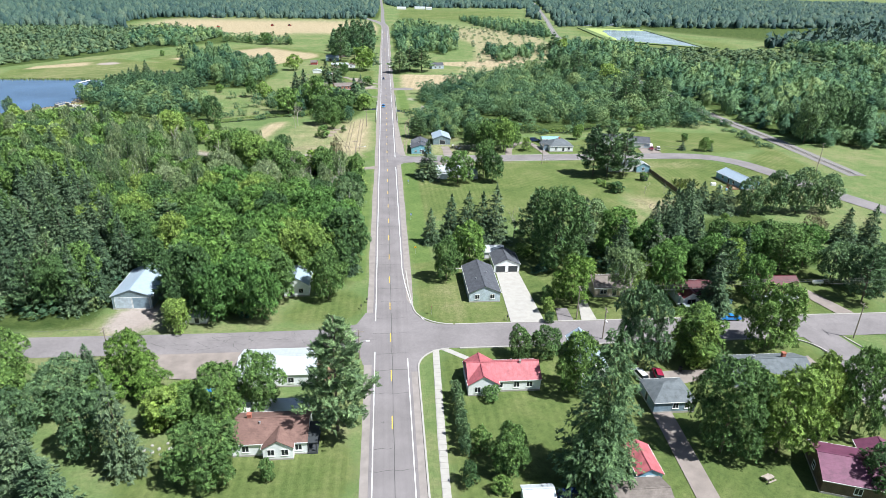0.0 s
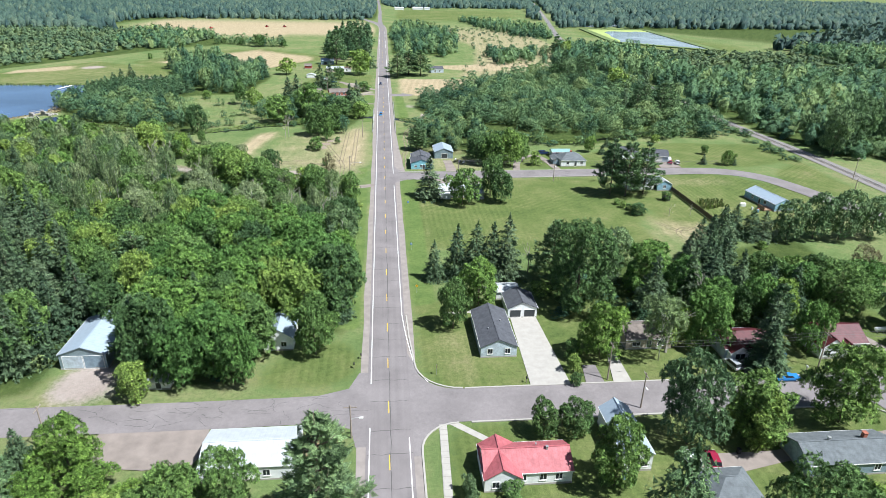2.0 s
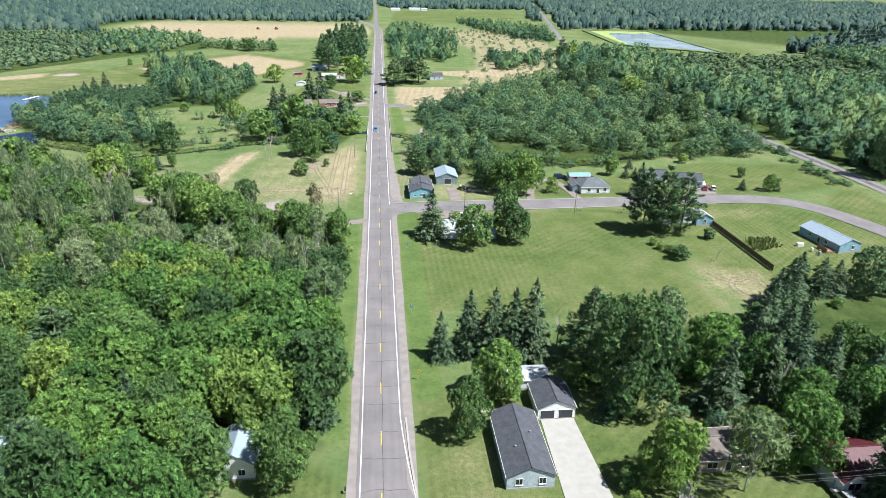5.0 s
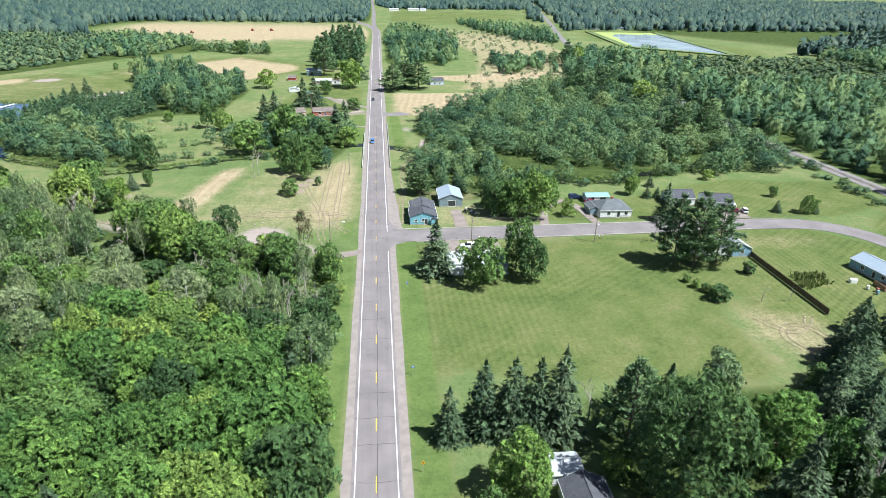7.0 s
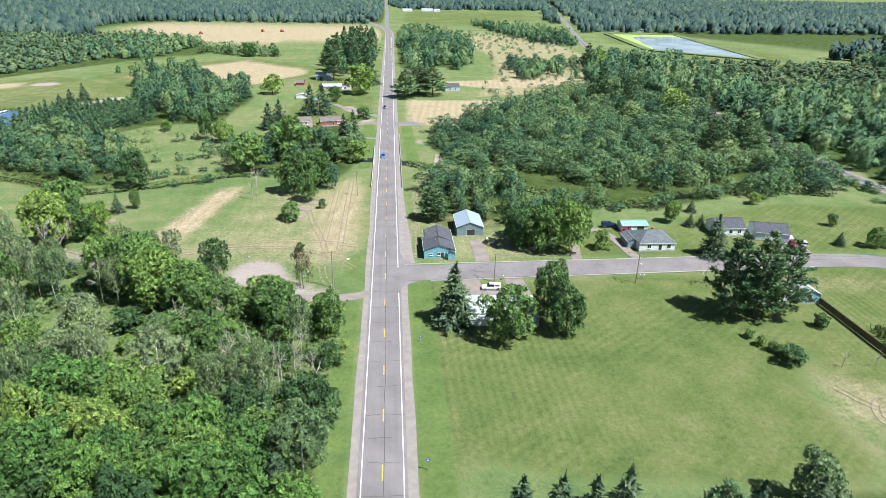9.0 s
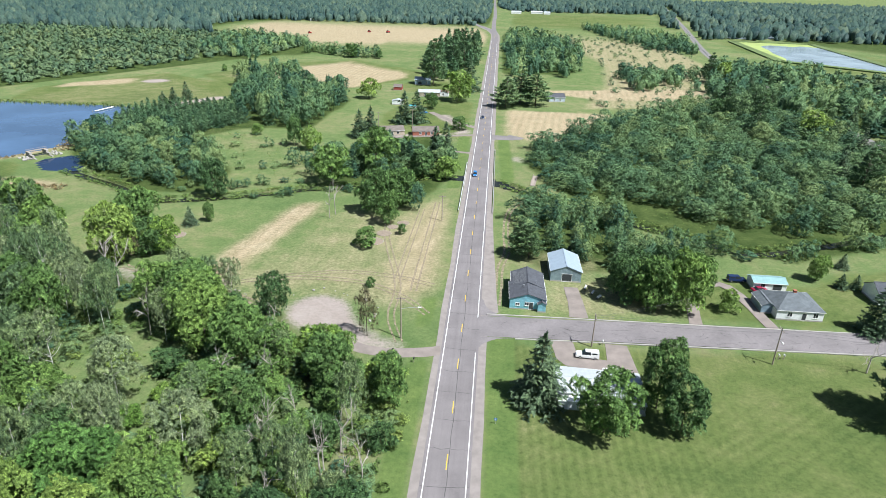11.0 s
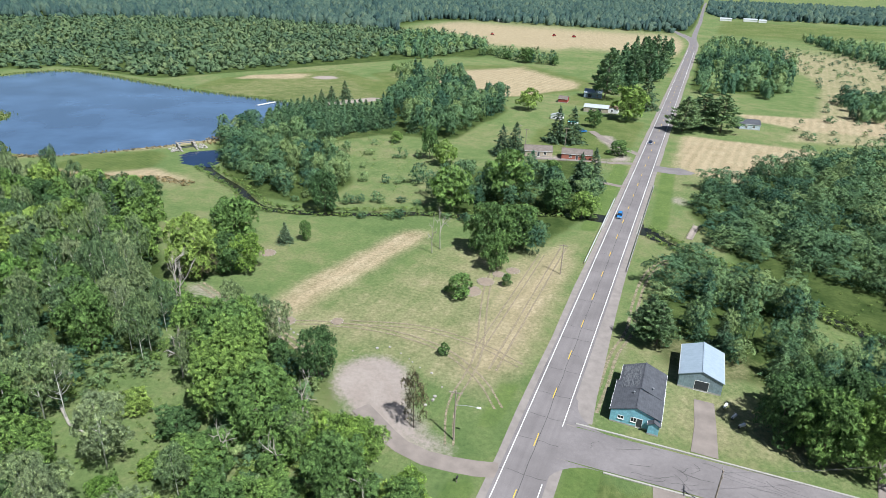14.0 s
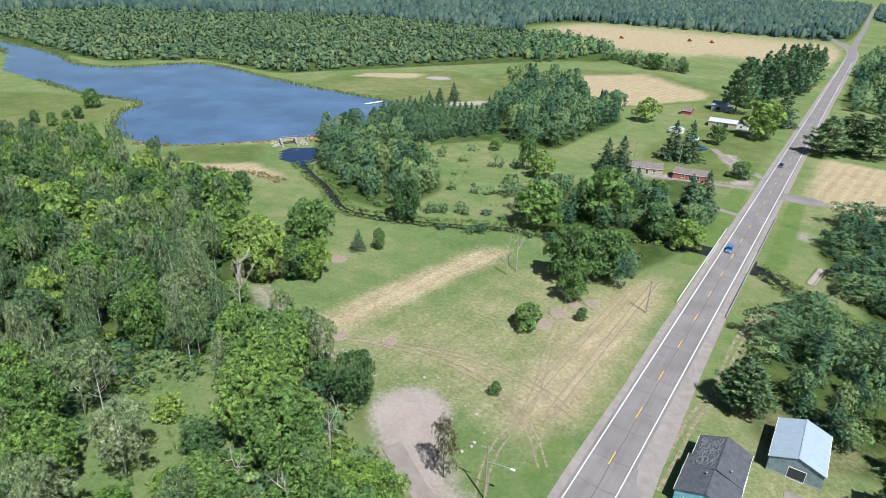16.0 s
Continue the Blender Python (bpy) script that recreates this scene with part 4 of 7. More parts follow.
rng = np.random.default_rng(11)
TREES = {
    "broad": ("broadleaf_tree", "leafy green broadleaf tree with a full rounded crown", "tree", [(cloud_mesh("crown", broad_cloud(rng, 2800, 0.035, 0.03, 16), LEAF), trunk_mesh(rng, 0.7, 6, 0.018, BARK)) for _ in range(6)]),
    "maple": ("maple_tree", "bright yellow-green maple with a full billowing crown", "tree", [(cloud_mesh("crown", broad_cloud(rng, 3200, 0.032, 0.03, 15, 7), LEAF_BRIGHT), trunk_mesh(rng, 0.7, 6, 0.018, BARK)) for _ in range(5)]),
    "light": ("broadleaf_tree", "light yellow-green young broadleaf tree", "tree", [(cloud_mesh("crown", broad_cloud(rng, 2300, 0.038, 0.02, 15), LEAF_YELLOW), trunk_mesh(rng, 0.7, 6, 0.016, BARK)) for _ in range(3)]),
    "grand": ("broadleaf_tree", "large old broadleaf tree with a broad deep green crown", "tree", [(cloud_mesh("crown", broad_cloud(rng, 6000, 0.023, 0.03, 20, 8), LEAF), trunk_mesh(rng, 0.75, 9, 0.02, BARK)) for _ in range(2)]),
    "wood": ("broadleaf_tree", "forest broadleaf tree with a dense crown among others", "tree", [(cloud_mesh("crown", broad_cloud(rng, 2600, 0.0315, 0.1, 14, 7), LEAF), trunk_mesh(rng, 0.7, 4, 0.016, BARK)) for _ in range(7)]),
    "aspen": ("aspen_tree", "grey-green aspen with a pale slender trunk and loose crown", "tree", [(cloud_mesh("crown", broad_cloud(rng, 1600, 0.033, 0.36, 11, 5), LEAF_GREY), trunk_mesh(rng, 0.97, 8, 0.015, BARK_WHITE)) for _ in range(5)]),
    "spruce": ("spruce_tree", "dark green conical spruce with drooping branches", "tree", [(cloud_mesh("crown", spruce_cloud(rng, 1650, 0.03), NEEDLE), trunk_mesh(rng, 0.96, 0, 0.016, BARK)) for _ in range(4)]),
    "old_spruce": ("spruce_tree", "old ragged spruce with brownish green drooping branches", "tree", [(cloud_mesh("crown", spruce_cloud(rng, 7000, 0.017, 0.06, 0.55, 26), NEEDLE_PINE), trunk_mesh(rng, 0.96, 0, 0.016, BARK))]),
    "pine": ("pine_tree", "tall white pine with layered open branches", "tree", [(cloud_mesh("crown", pine_cloud(rng, 2400, 0.026), NEEDLE_PINE), trunk_mesh(rng, 0.94, 12, 0.02, BARK, 0.4)) for _ in range(4)]),
    "round_pine": ("pine_tree", "dense rounded dark green pine", "tree", [(cloud_mesh("crown", broad_cloud(rng, 2600, 0.033, 0.03, 17, 6), NEEDLE_PINE), trunk_mesh(rng, 0.8, 4, 0.018, BARK)) for _ in range(3)]),
    "shrub": ("shrub", "rounded leafy shrub growing from the grass", "shrub", [(cloud_mesh("leaves", broad_cloud(rng, 800, 0.055, -0.08, 9, 5), LEAF), trunk_mesh(rng, 0.5, 4, 0.012, BARK)) for _ in range(4)]),
    "sparse": ("broadleaf_tree", "thin dark tree with sparse brownish leaves", "tree", [(cloud_mesh("crown", broad_cloud(rng, 620, 0.045, 0.12, 12, 5), LEAF_DULL), trunk_mesh(rng, 0.97, 9, 0.02, BARK)) for _ in range(2)]),
    "birch": ("birch_tree", "slender birch with a bare white trunk and thin crown", "tree", [(cloud_mesh("crown", broad_cloud(rng, 520, 0.036, 0.5, 9, 4), LEAF_GREY), trunk_mesh(rng, 0.99, 14, 0.016, BARK_WHITE, 0.45)) for _ in range(4)]),
    "bare": ("bare_tree", "dead grey tree with leafless branches", "tree", [(bare_mesh(rng, BARK_DEAD), None) for _ in range(4)]),
    "column": ("arborvitae", "narrow clipped evergreen of the hedge row", "hedge", [(cloud_mesh("foliage", broad_cloud(rng, 700, 0.06, 0.0, 10, 4), NEEDLE_PINE), trunk_mesh(rng, 0.5, 0, 0.03, BARK))]),
}


FAR_TREES = {
    "wood": [(cloud_mesh("crown", broad_cloud(rng, 1000, 0.052, 0.1, 13, 5), LEAF), trunk_mesh(rng, 0.7, 3, 0.016, BARK)) for _ in range(6)],
    "broad": [(cloud_mesh("crown", broad_cloud(rng, 1100, 0.05, 0.03, 13, 5), LEAF), trunk_mesh(rng, 0.7, 3, 0.018, BARK)) for _ in range(5)],
    "spruce": [(cloud_mesh("crown", spruce_cloud(rng, 950, 0.039), NEEDLE), trunk_mesh(rng, 0.96, 0, 0.016, BARK)) for _ in range(4)],
    "aspen": [(cloud_mesh("crown", broad_cloud(rng, 800, 0.047, 0.36, 11, 5), LEAF_GREY), trunk_mesh(rng, 0.97, 6, 0.015, BARK_WHITE)) for _ in range(4)],
}
WIDER = {"spruce": 1.5, "pine": 1.1}


def tree(kind, x, y, h, w, group="", z=0.0):
    name, label, category, variants = TREES[kind]
    if kind in FAR_TREES and (x < -105 or y > 380):
        variants = FAR_TREES[kind]
    crown, trunk = variants[int(rng.integers(len(variants)))]
    root = tagged(new(name), label, category, group)
    root.matrix_basis = Matrix.LocRotScale((x, y, z), Euler((rng.normal(0, 0.02), rng.normal(0, 0.02), rng.uniform(0, 6.28))), (w * WIDER.get(kind, 1), w * WIDER.get(kind, 1), h))
    c = new(crown.name.split(".")[0], crown)
    c.parent = root
    if trunk:
        t = new("trunk", trunk)
        t.parent = root
    return root


# trees that stand alone or can be told apart: place, height, width of the crown
SINGLE = {
    "pine": [(-10, 94, 26.5, 15), (89, 253, 24.1, 13.6), (95, 252, 25.0, 13.6), (103, 254, 21.8, 13.8), (16, 323, 13.0, 10.4), (22, 572, 21.3, 25.6), (12, 557, 20.9, 19.5), (32, 567, 22.2, 22.2), (-43, 633, 36.0, 21.4), (-32, 691, 28.4, 23.5), (-25, 740, 26.5, 25.4), (-18, 796, 19.9, 22.9)],
    "spruce": [(-59, 81, 16, 7.5), (-65, 83, 15, 7), (-53, 76, 15, 7), (-45, 86, 21, 5.6), (-63, 115, 7.6, 4.2), (13.5, 182, 11.9, 5.2), (20, 184, 15.5, 7.4), (25, 183, 17, 7.8), (29.5, 182, 17, 7.6), (33.5, 181, 19.5, 8.4), (106, 314, 4.6, 3.0), (110, 314, 4.4, 2.8), (149, 296, 4.5, 3.0), (163, 294, 4.2, 2.5), (113, 328, 4.9, 3.3), (17, 252, 16.3, 9.2), (102, 289, 13.4, 7.7), (32, 325, 8.5, 5.2), (-94, 333, 6.6, 4.2), (-201, 523, 7.6, 4.8), (-197, 528, 9.4, 5.7)] + [(-194, 540, 11.3, 6.7), (-46, 498, 17.8, 9.9), (-39, 501, 18.3, 10.2), (-13, 611, 22.6, 12.3), (-17, 436, 15.2, 8.3), (-21, 428, 15.0, 8.2), (-59, 466, 15.1, 8.6), (-64, 462, 13.9, 8.0)],
    "broad": [(-29.5, 146, 15, 12), (-20, 160, 15, 12), (-78, 150, 15, 11), (70, 83, 17.4, 12.4), (88, 116, 17.0, 13.2), (68, 112, 11.4, 9.6), (29, 116, 7.7, 5.7), (35, 116, 7.7, 6.4), (38, 103, 14.0, 9.4), (80, 89, 15.5, 9.8), (87, 87, 17.9, 9.8), (82, 73, 8.6, 7.7), (20, 81, 9.6, 7.3), (-31, 83, 11.5, 11), (-77, 111, 12.0, 11), (-74, 104, 10, 9), (-32, 97, 12.9, 10), (-25, 101, 12.5, 8.3), (-38, 97, 8, 8), (16, 155, 13.0, 7.6)] + [(-16, 146, 14.8, 9.9), (-12, 165, 17.7, 14.6), (-50, 132, 8, 7), (-48, 139, 18.8, 11.9), (160, 294, 6.7, 6.3), (158, 313, 4.3, 4.1), (101, 318, 7.7, 6.3), (29, 244, 13.3, 12.4), (41, 253, 15.4, 9.2), (44, 246, 12.4, 9.7), (-25, 250, 13, 11), (-13, 248, 10.8, 7.9), (-89, 337, 6.5, 3.8), (-95, 309, 11.2, 11.0)] + [(-113, 329, 11.8, 11.2), (-29, 344, 11.3, 7.8), (-35, 354, 15.8, 12.2), (-28, 361, 14.1, 14.6), (-173, 332, 11.3, 11.3), (-130, 313, 14.7, 13.0), (-153, 338, 10.5, 8.1), (-101, 303, 17.4, 13.8), (-109, 330, 13.1, 12.3), (-35, 543, 9.7, 9.3), (-19, 572, 19.6, 21.6), (-35, 440, 6.9, 7.6), (-24, 400, 11.0, 12.1), (-44, 403, 18.5, 17.8), (-14, 396, 9.7, 10.7), (-80, 568, 13.0, 14.3), (-139, 778, 13.5, 14.9), (-161, 792, 7.5, 8.2), (-330, 383, 9.9, 10.9), (-59, 384, 15.1, 16.6), (-98, 362, 14, 10), (-81, 433, 10.9, 10.6)] + [(-91, 439, 14.9, 8.5), (-117, 457, 5.5, 6.1)],
    "shrub": [(13, 79, 4.9, 3.4), (18, 77, 3.4, 3.4), (16, 87, 4.9, 4.1), (20, 102, 2.8, 4.6), (-42, 97, 8.4, 9.6), (-21, 82, 4.9, 3.0), (92, 231, 4.3, 6.9), (88, 242, 2.2, 2.8), (89, 238.5, 2.5, 3.0), (90.5, 236, 2.4, 3.0), (92, 234.5, 2.6, 3.2), (109, 246, 3.7, 4.2), (142, 336, 4.5, 5.4), (69, 296, 6.4, 5.9), (-33, 324, 6.1, 8.0), (-23, 335, 3.7, 3.1), (-26, 297, 2.8, 3.0), (-14, 489, 6.8, 11.0), (-111, 777, 8.5, 7.3), (-220, 662, 5.3, 5.5), (-306, 349, 6.7, 5.6), (-308, 358, 6.0, 5.7), (-311, 365, 6.4, 5.8), (-318, 347, 5.9, 5.6)],
    "sparse": [(-22, 272, 12.5, 5.6), (-100, 303, 9, 9), (140, 179, 9, 10)],
    "bare": [(91, 271, 8.9, 7.6), (103, 229, 5, 4), (111, 229, 4.5, 3.5), (-50, 346, 13.4, 5.9), (-49, 350, 13.8, 6.5), (-36, 360, 10.7, 8.2)],
}
for kind, places in SINGLE.items():
    for x, y, h, w in places:
        tree(kind, x, y, h, w)
for k in range(9):
    tree("column", 13.2 + 0.2 * math.sin(k * 2.3), 86 + 2.1 * k, 4.4 + 0.6 * math.sin(k * 1.3), 2.5, "clipped hedge row beside the lawn")

# large crowns that stand out along the western wood
STANDING_OUT = {
    "wood": [(-38, 236, 12, 10.5), (-26, 261, 8, 8), (-38, 256, 10, 10), (-56, 261, 16, 15), (-24, 210, 12, 10.8), (-53, 180, 16, 15), (-47, 218, 12.5, 11.3), (-72, 273, 15.0, 13.6), (-65, 272, 16, 14.8), (-47, 258, 14, 14), (-49, 265, 9.5, 9), (-144, 324, 16, 15), (-60, 269, 15.6, 14.1), (-157, 281, 15.9, 14.5), (-65, 278, 12.9, 11.7), (-73, 232, 13.6, 12.4)],
    "maple": [(-43, 149, 16, 17), (-32, 148, 16, 12.3), (-17, 178, 16, 15), (-23, 188, 15, 13), (-34, 163, 16, 15), (-50, 170, 16, 15), (-56, 215, 16, 15), (-33, 176, 15.3, 13.9), (-126, 269, 15, 14)],
    "light": [(-28, 257, 11, 12), (-15, 254, 6.5, 7.5), (-50, 247, 4, 6), (-57, 243, 3.5, 5.5), (-60, 236, 4, 6), (-92, 311, 11, 10)],
    "birch": [(-105, 279, 17, 6), (-101, 282, 18, 6), (-99, 278, 16, 5), (-118, 276, 16, 6), (-110, 268, 15, 6), (-82, 247, 15, 7), (-122, 262, 16, 6), (-127, 296, 16, 6), (-88, 268, 15, 5), (-66, 214, 15, 6), (-92, 226, 15, 6), (-24, 224, 13, 5)],
    "pine": [(-66, 182, 17, 12.7)],
    "aspen": [(-78, 219, 14, 11), (-65, 241, 14, 11), (-44, 226, 14, 11), (-13, 201, 14, 11), (-70, 209, 14, 10.5), (-115, 291, 14, 11), (-100, 279, 14, 11), (-85, 245, 14, 11), (-63, 227, 14, 11), (-18, 238, 14, 6.2), (-109, 285, 14, 11), (-103, 268, 14, 11), (-113, 251, 14, 11), (-146, 288, 14, 11)],
    "bare": [(-88, 251, 11, 7), (-19, 233, 11, 7), (-21, 227, 12, 7), (-16, 224, 11, 6), (-72, 266, 14, 8), (-92, 287, 15, 9), (-97, 291, 14, 8), (-27, 218, 10, 6)],
    "spruce": [(-69, 221, 14, 6.4)],
    "shrub": [(-14, 252, 6, 9.6), (-72, 254, 5.1, 6.4), (-60, 252, 6, 8.9), (-50, 249, 6, 10.2), (-97, 290, 5.7, 7.1)],
}
taken = []
for kind, places in STANDING_OUT.items():
    for x, y, h, w in places:
        tree(kind, x, y, h, w, "wood beside the highway")
        taken.append((x, y, w))

# the rest of that wood, tree by tree
WOOD = [(-10, 158), (-11, 247), (-26, 260), (-46, 277), (-74, 288), (-108, 293), (-150, 330), (-195, 328), (-245, 334), (-270, 312), (-250, 250), (-200, 190), (-150, 140), (-74, 138), (-72, 154), (-40, 140), (-31, 136), (-31, 150), (-18, 154)]
SHRUBBY = [(-14, 216), (-10, 246), (-24, 258), (-46, 272), (-56, 250), (-52, 230)]
SHED_YARD = [(-73, 138), (-73, 158), (-57, 158), (-57, 138)]
HOUSE_YARD = [(-27, 140), (-27, 158), (-14, 158), (-10, 140)]
xs, ys = scattered(WOOD, 7.1, rng, 0.9, (CLEARING, SHRUBBY, SHED_YARD, HOUSE_YARD))
for x, y in zip(xs, ys):
    if any(math.hypot(x - a, y - b) < w * 0.42 for a, b, w in taken):
        continue
    u = noise.noise(Vector((x * 0.02, y * 0.02, 3.0)))
    if -100 < x < -30 and y > 226 and rng.random() < 0.4:
        continue
    dark = x < -64 - 0.6 * (y - 150) + 8 * u and y < 228 + 20 * u
    grey = y > 212 + 20 * u
    pick = rng.random()
    h = rng.uniform(12, 18)
    if dark and pick < 0.92:
        tree("spruce" if pick < 0.8 else "pine", x, y, h * 1.05, rng.uniform(5.5, 7.5), "wood beside the highway")
    elif grey and x > -150 and pick < 0.72:
        if pick < 0.42:
            tree("aspen", x, y, h * 0.92, rng.uniform(5.2, 7.2), "wood beside the highway")
        elif pick < 0.48:
            tree("bare", x, y, h * 0.8, rng.uniform(5, 7.5), "wood beside the highway")
        elif pick < 0.6:
            tree("shrub", x, y, rng.uniform(4, 7), rng.uniform(6, 9), "wood beside the highway")
    elif grey and pick < 0.5:
        tree("aspen", x, y, h * 0.95, rng.uniform(5.5, 7.5), "wood beside the highway")
    elif pick > 0.95:
        tree("spruce", x, y, h * 0.95, 6, "wood beside the highway")
    elif x > -60 and y < 205 and pick < 0.6:
        tree("maple", x, y, h * 0.92, rng.uniform(9.5, 13), "wood beside the highway")
    else:
        tree("wood", x, y, h * 0.9, rng.uniform(8.5, 12), "wood beside the highway")
xs, ys = scattered(SHRUBBY, 6.0, rng, 0.9)
for x, y in zip(xs, ys):
    pick = rng.random()
    if pick < 0.45:
        tree("shrub", x, y, rng.uniform(3.5, 6.5), rng.uniform(5, 7.5), "brush at the wood's edge")
    elif pick < 0.62:
        tree("bare", x, y, rng.uniform(8, 12), rng.uniform(5, 7), "brush at the wood's edge")
    elif pick < 0.85:
        tree("aspen", x, y, rng.uniform(7, 11), rng.uniform(4.5, 6.5), "brush at the wood's edge")

# garden trees between the houses
GARDEN_TREES = {
    "spruce": [(105, 196, 16, 7.5), (101, 192, 17, 7.5), (96, 188, 16, 7), (91, 184, 17, 7.5), (85, 178, 15, 7), (90, 175, 16, 7.5), (97, 180, 15, 7), (63, 182, 15, 7.0), (55, 183, 14, 5.5), (67, 160, 17, 7.5), (79, 164, 16, 6.5), (86, 165, 17, 7.5), (93, 165, 15, 7),
               (98, 159, 14, 6.5), (83, 133, 13, 7.5), (104, 158, 14, 7), (118, 212, 10, 6.5), (121, 207, 10.5, 6.5), (125, 206, 10, 6.5), (113, 207, 9, 6.5), (108, 202, 13, 7), (104, 200, 11, 6.5), (149, 176, 12.7, 7), (158, 176, 13.5, 6.5), (84, 136, 18, 7), (142, 151, 10, 7)],
    "pine": [(-54, 146, 17, 11), (18, 322, 12, 9), (46, 178, 20, 13), (92, 146, 16, 9), (127, 137, 17, 10)],
    "round_pine": [(-62, 102, 11.7, 11), (-53, 91, 13, 9), (-67, 94, 11, 9), (133, 205, 14, 10.5), (143, 206, 16, 10.5), (151.5, 205, 17, 11.5), (163, 206, 14.5, 12), (126, 149, 12, 10), (136, 142, 14, 10), (131, 146, 12, 9), (55, 112, 20, 12), (70, 190, 11, 9)],
    "grand": [(49, 163, 24, 18), (60, 84, 19, 14), (116, 158, 14, 16)],
    "broad": [(42, 298, 13, 10), (49, 295, 14.5, 11), (57, 294, 16, 12), (62, 303, 12.5, 10), (46, 305, 12, 10), (54, 306, 13, 11), (103, 167, 11, 9), (110, 167, 11, 9), (118, 169, 11, 9), (68, 113, 12.7, 12), (87, 152, 11, 9), (106, 176, 9, 8)],
    "light": [(-53, 111, 12.5, 10), (-48, 106, 6.5, 8), (-43, 100, 6, 8.5), (-39, 103, 5.5, 7), (-56, 105, 7, 8), (48, 141, 13.5, 11), (66, 146, 11, 8), (97, 153, 12, 9)],
    "maple": [(49, 298, 13, 9), (-36, 138, 17, 12), (-42, 136, 15, 10), (-31, 136, 15, 10), (-46, 143, 16, 11), (70, 171, 15, 14), (78, 166, 13, 10), (74, 144, 15, 12), (90, 152, 14, 11), (97, 140, 13, 8.5), (125, 160, 13, 11), (107, 160, 13, 10),  (82, 155, 12, 10), (24, 167, 13, 10.5)],
    "aspen": [(61, 139, 15, 11)],
    "old_spruce": [(34, 78, 31, 16)],
    "bare": [(41, 185, 11, 6), (52, 174, 12, 5), (64, 142, 13, 9), (80, 160, 12, 4.5)],
    "shrub": [(93, 192, 5, 6), (41, 171, 4, 6), (39.5, 131, 3, 3), (40.5, 136, 4.5, 3.6), (41.5, 141, 5, 4), (121, 199, 2.5, 3.5)],
}
for kind, places in GARDEN_TREES.items():
    for x, y, h, w in places:
        tree(kind, x, y, h, w, "trees behind the gardens")
# tall dark conifers and round crowns along the railway
for kind, places in (("pine", ((160, 410, 20, 12), (168, 416, 19, 13), (177, 412, 21, 13), (184, 416, 19, 13), (165, 538, 22, 14), (174, 548, 20, 13), (160, 580, 22, 14), (153, 508, 20, 13), (184, 703, 26, 14))), ("round_pine", ((222, 308, 22, 14), (231, 312, 25, 16), (241, 316, 27, 16), (236, 325, 22, 15), (228, 337, 15, 12), (252, 318, 24, 16), (150, 535, 18, 15), (168, 560, 20, 16))), ("spruce", ((156, 421, 17, 7), (212, 526, 16, 7), (195, 640, 18, 8), (308, 742, 11, 7), (190, 470, 15, 7))), ("broad", ((142, 542, 13, 14), (179, 500, 16, 16), (195, 700, 17, 15)))):
    for x, y, h, w in places:
        tree(kind, x, y, h, w, "trees along the railway")
# ---- woods and thickets too many to count ----
def dome(rng, conifer=False):
    """The uneven five-sided body of a distant crown, in a tree of height 1 and width 1."""
    rings = [(0.05, 0.34), (0.5, 0.22)] if conifer else [(0.1, 0.4), (0.68, 0.44)]
    V = []
    for z, r in rings:
        turn = rng.uniform(0, 1)
        for i in range(5):
            q = r * rng.uniform(0.6, 1.3)
            V.append((q * math.cos(turn + i * math.tau / 5), q * math.sin(turn + i * math.tau / 5), z + rng.uniform(-0.16, 0.14) * (z > 0.2)))
    V.append((rng.uniform(-0.15, 0.15), rng.uniform(-0.15, 0.15), 1.0))
    F = []
    for i in range(5):
        j = (i + 1) % 5
        F += [(i, j, 5 + j), (i, 5 + j, 5 + i), (5 + i, 5 + j, 10)]
    return np.array(V)[np.array(F)]


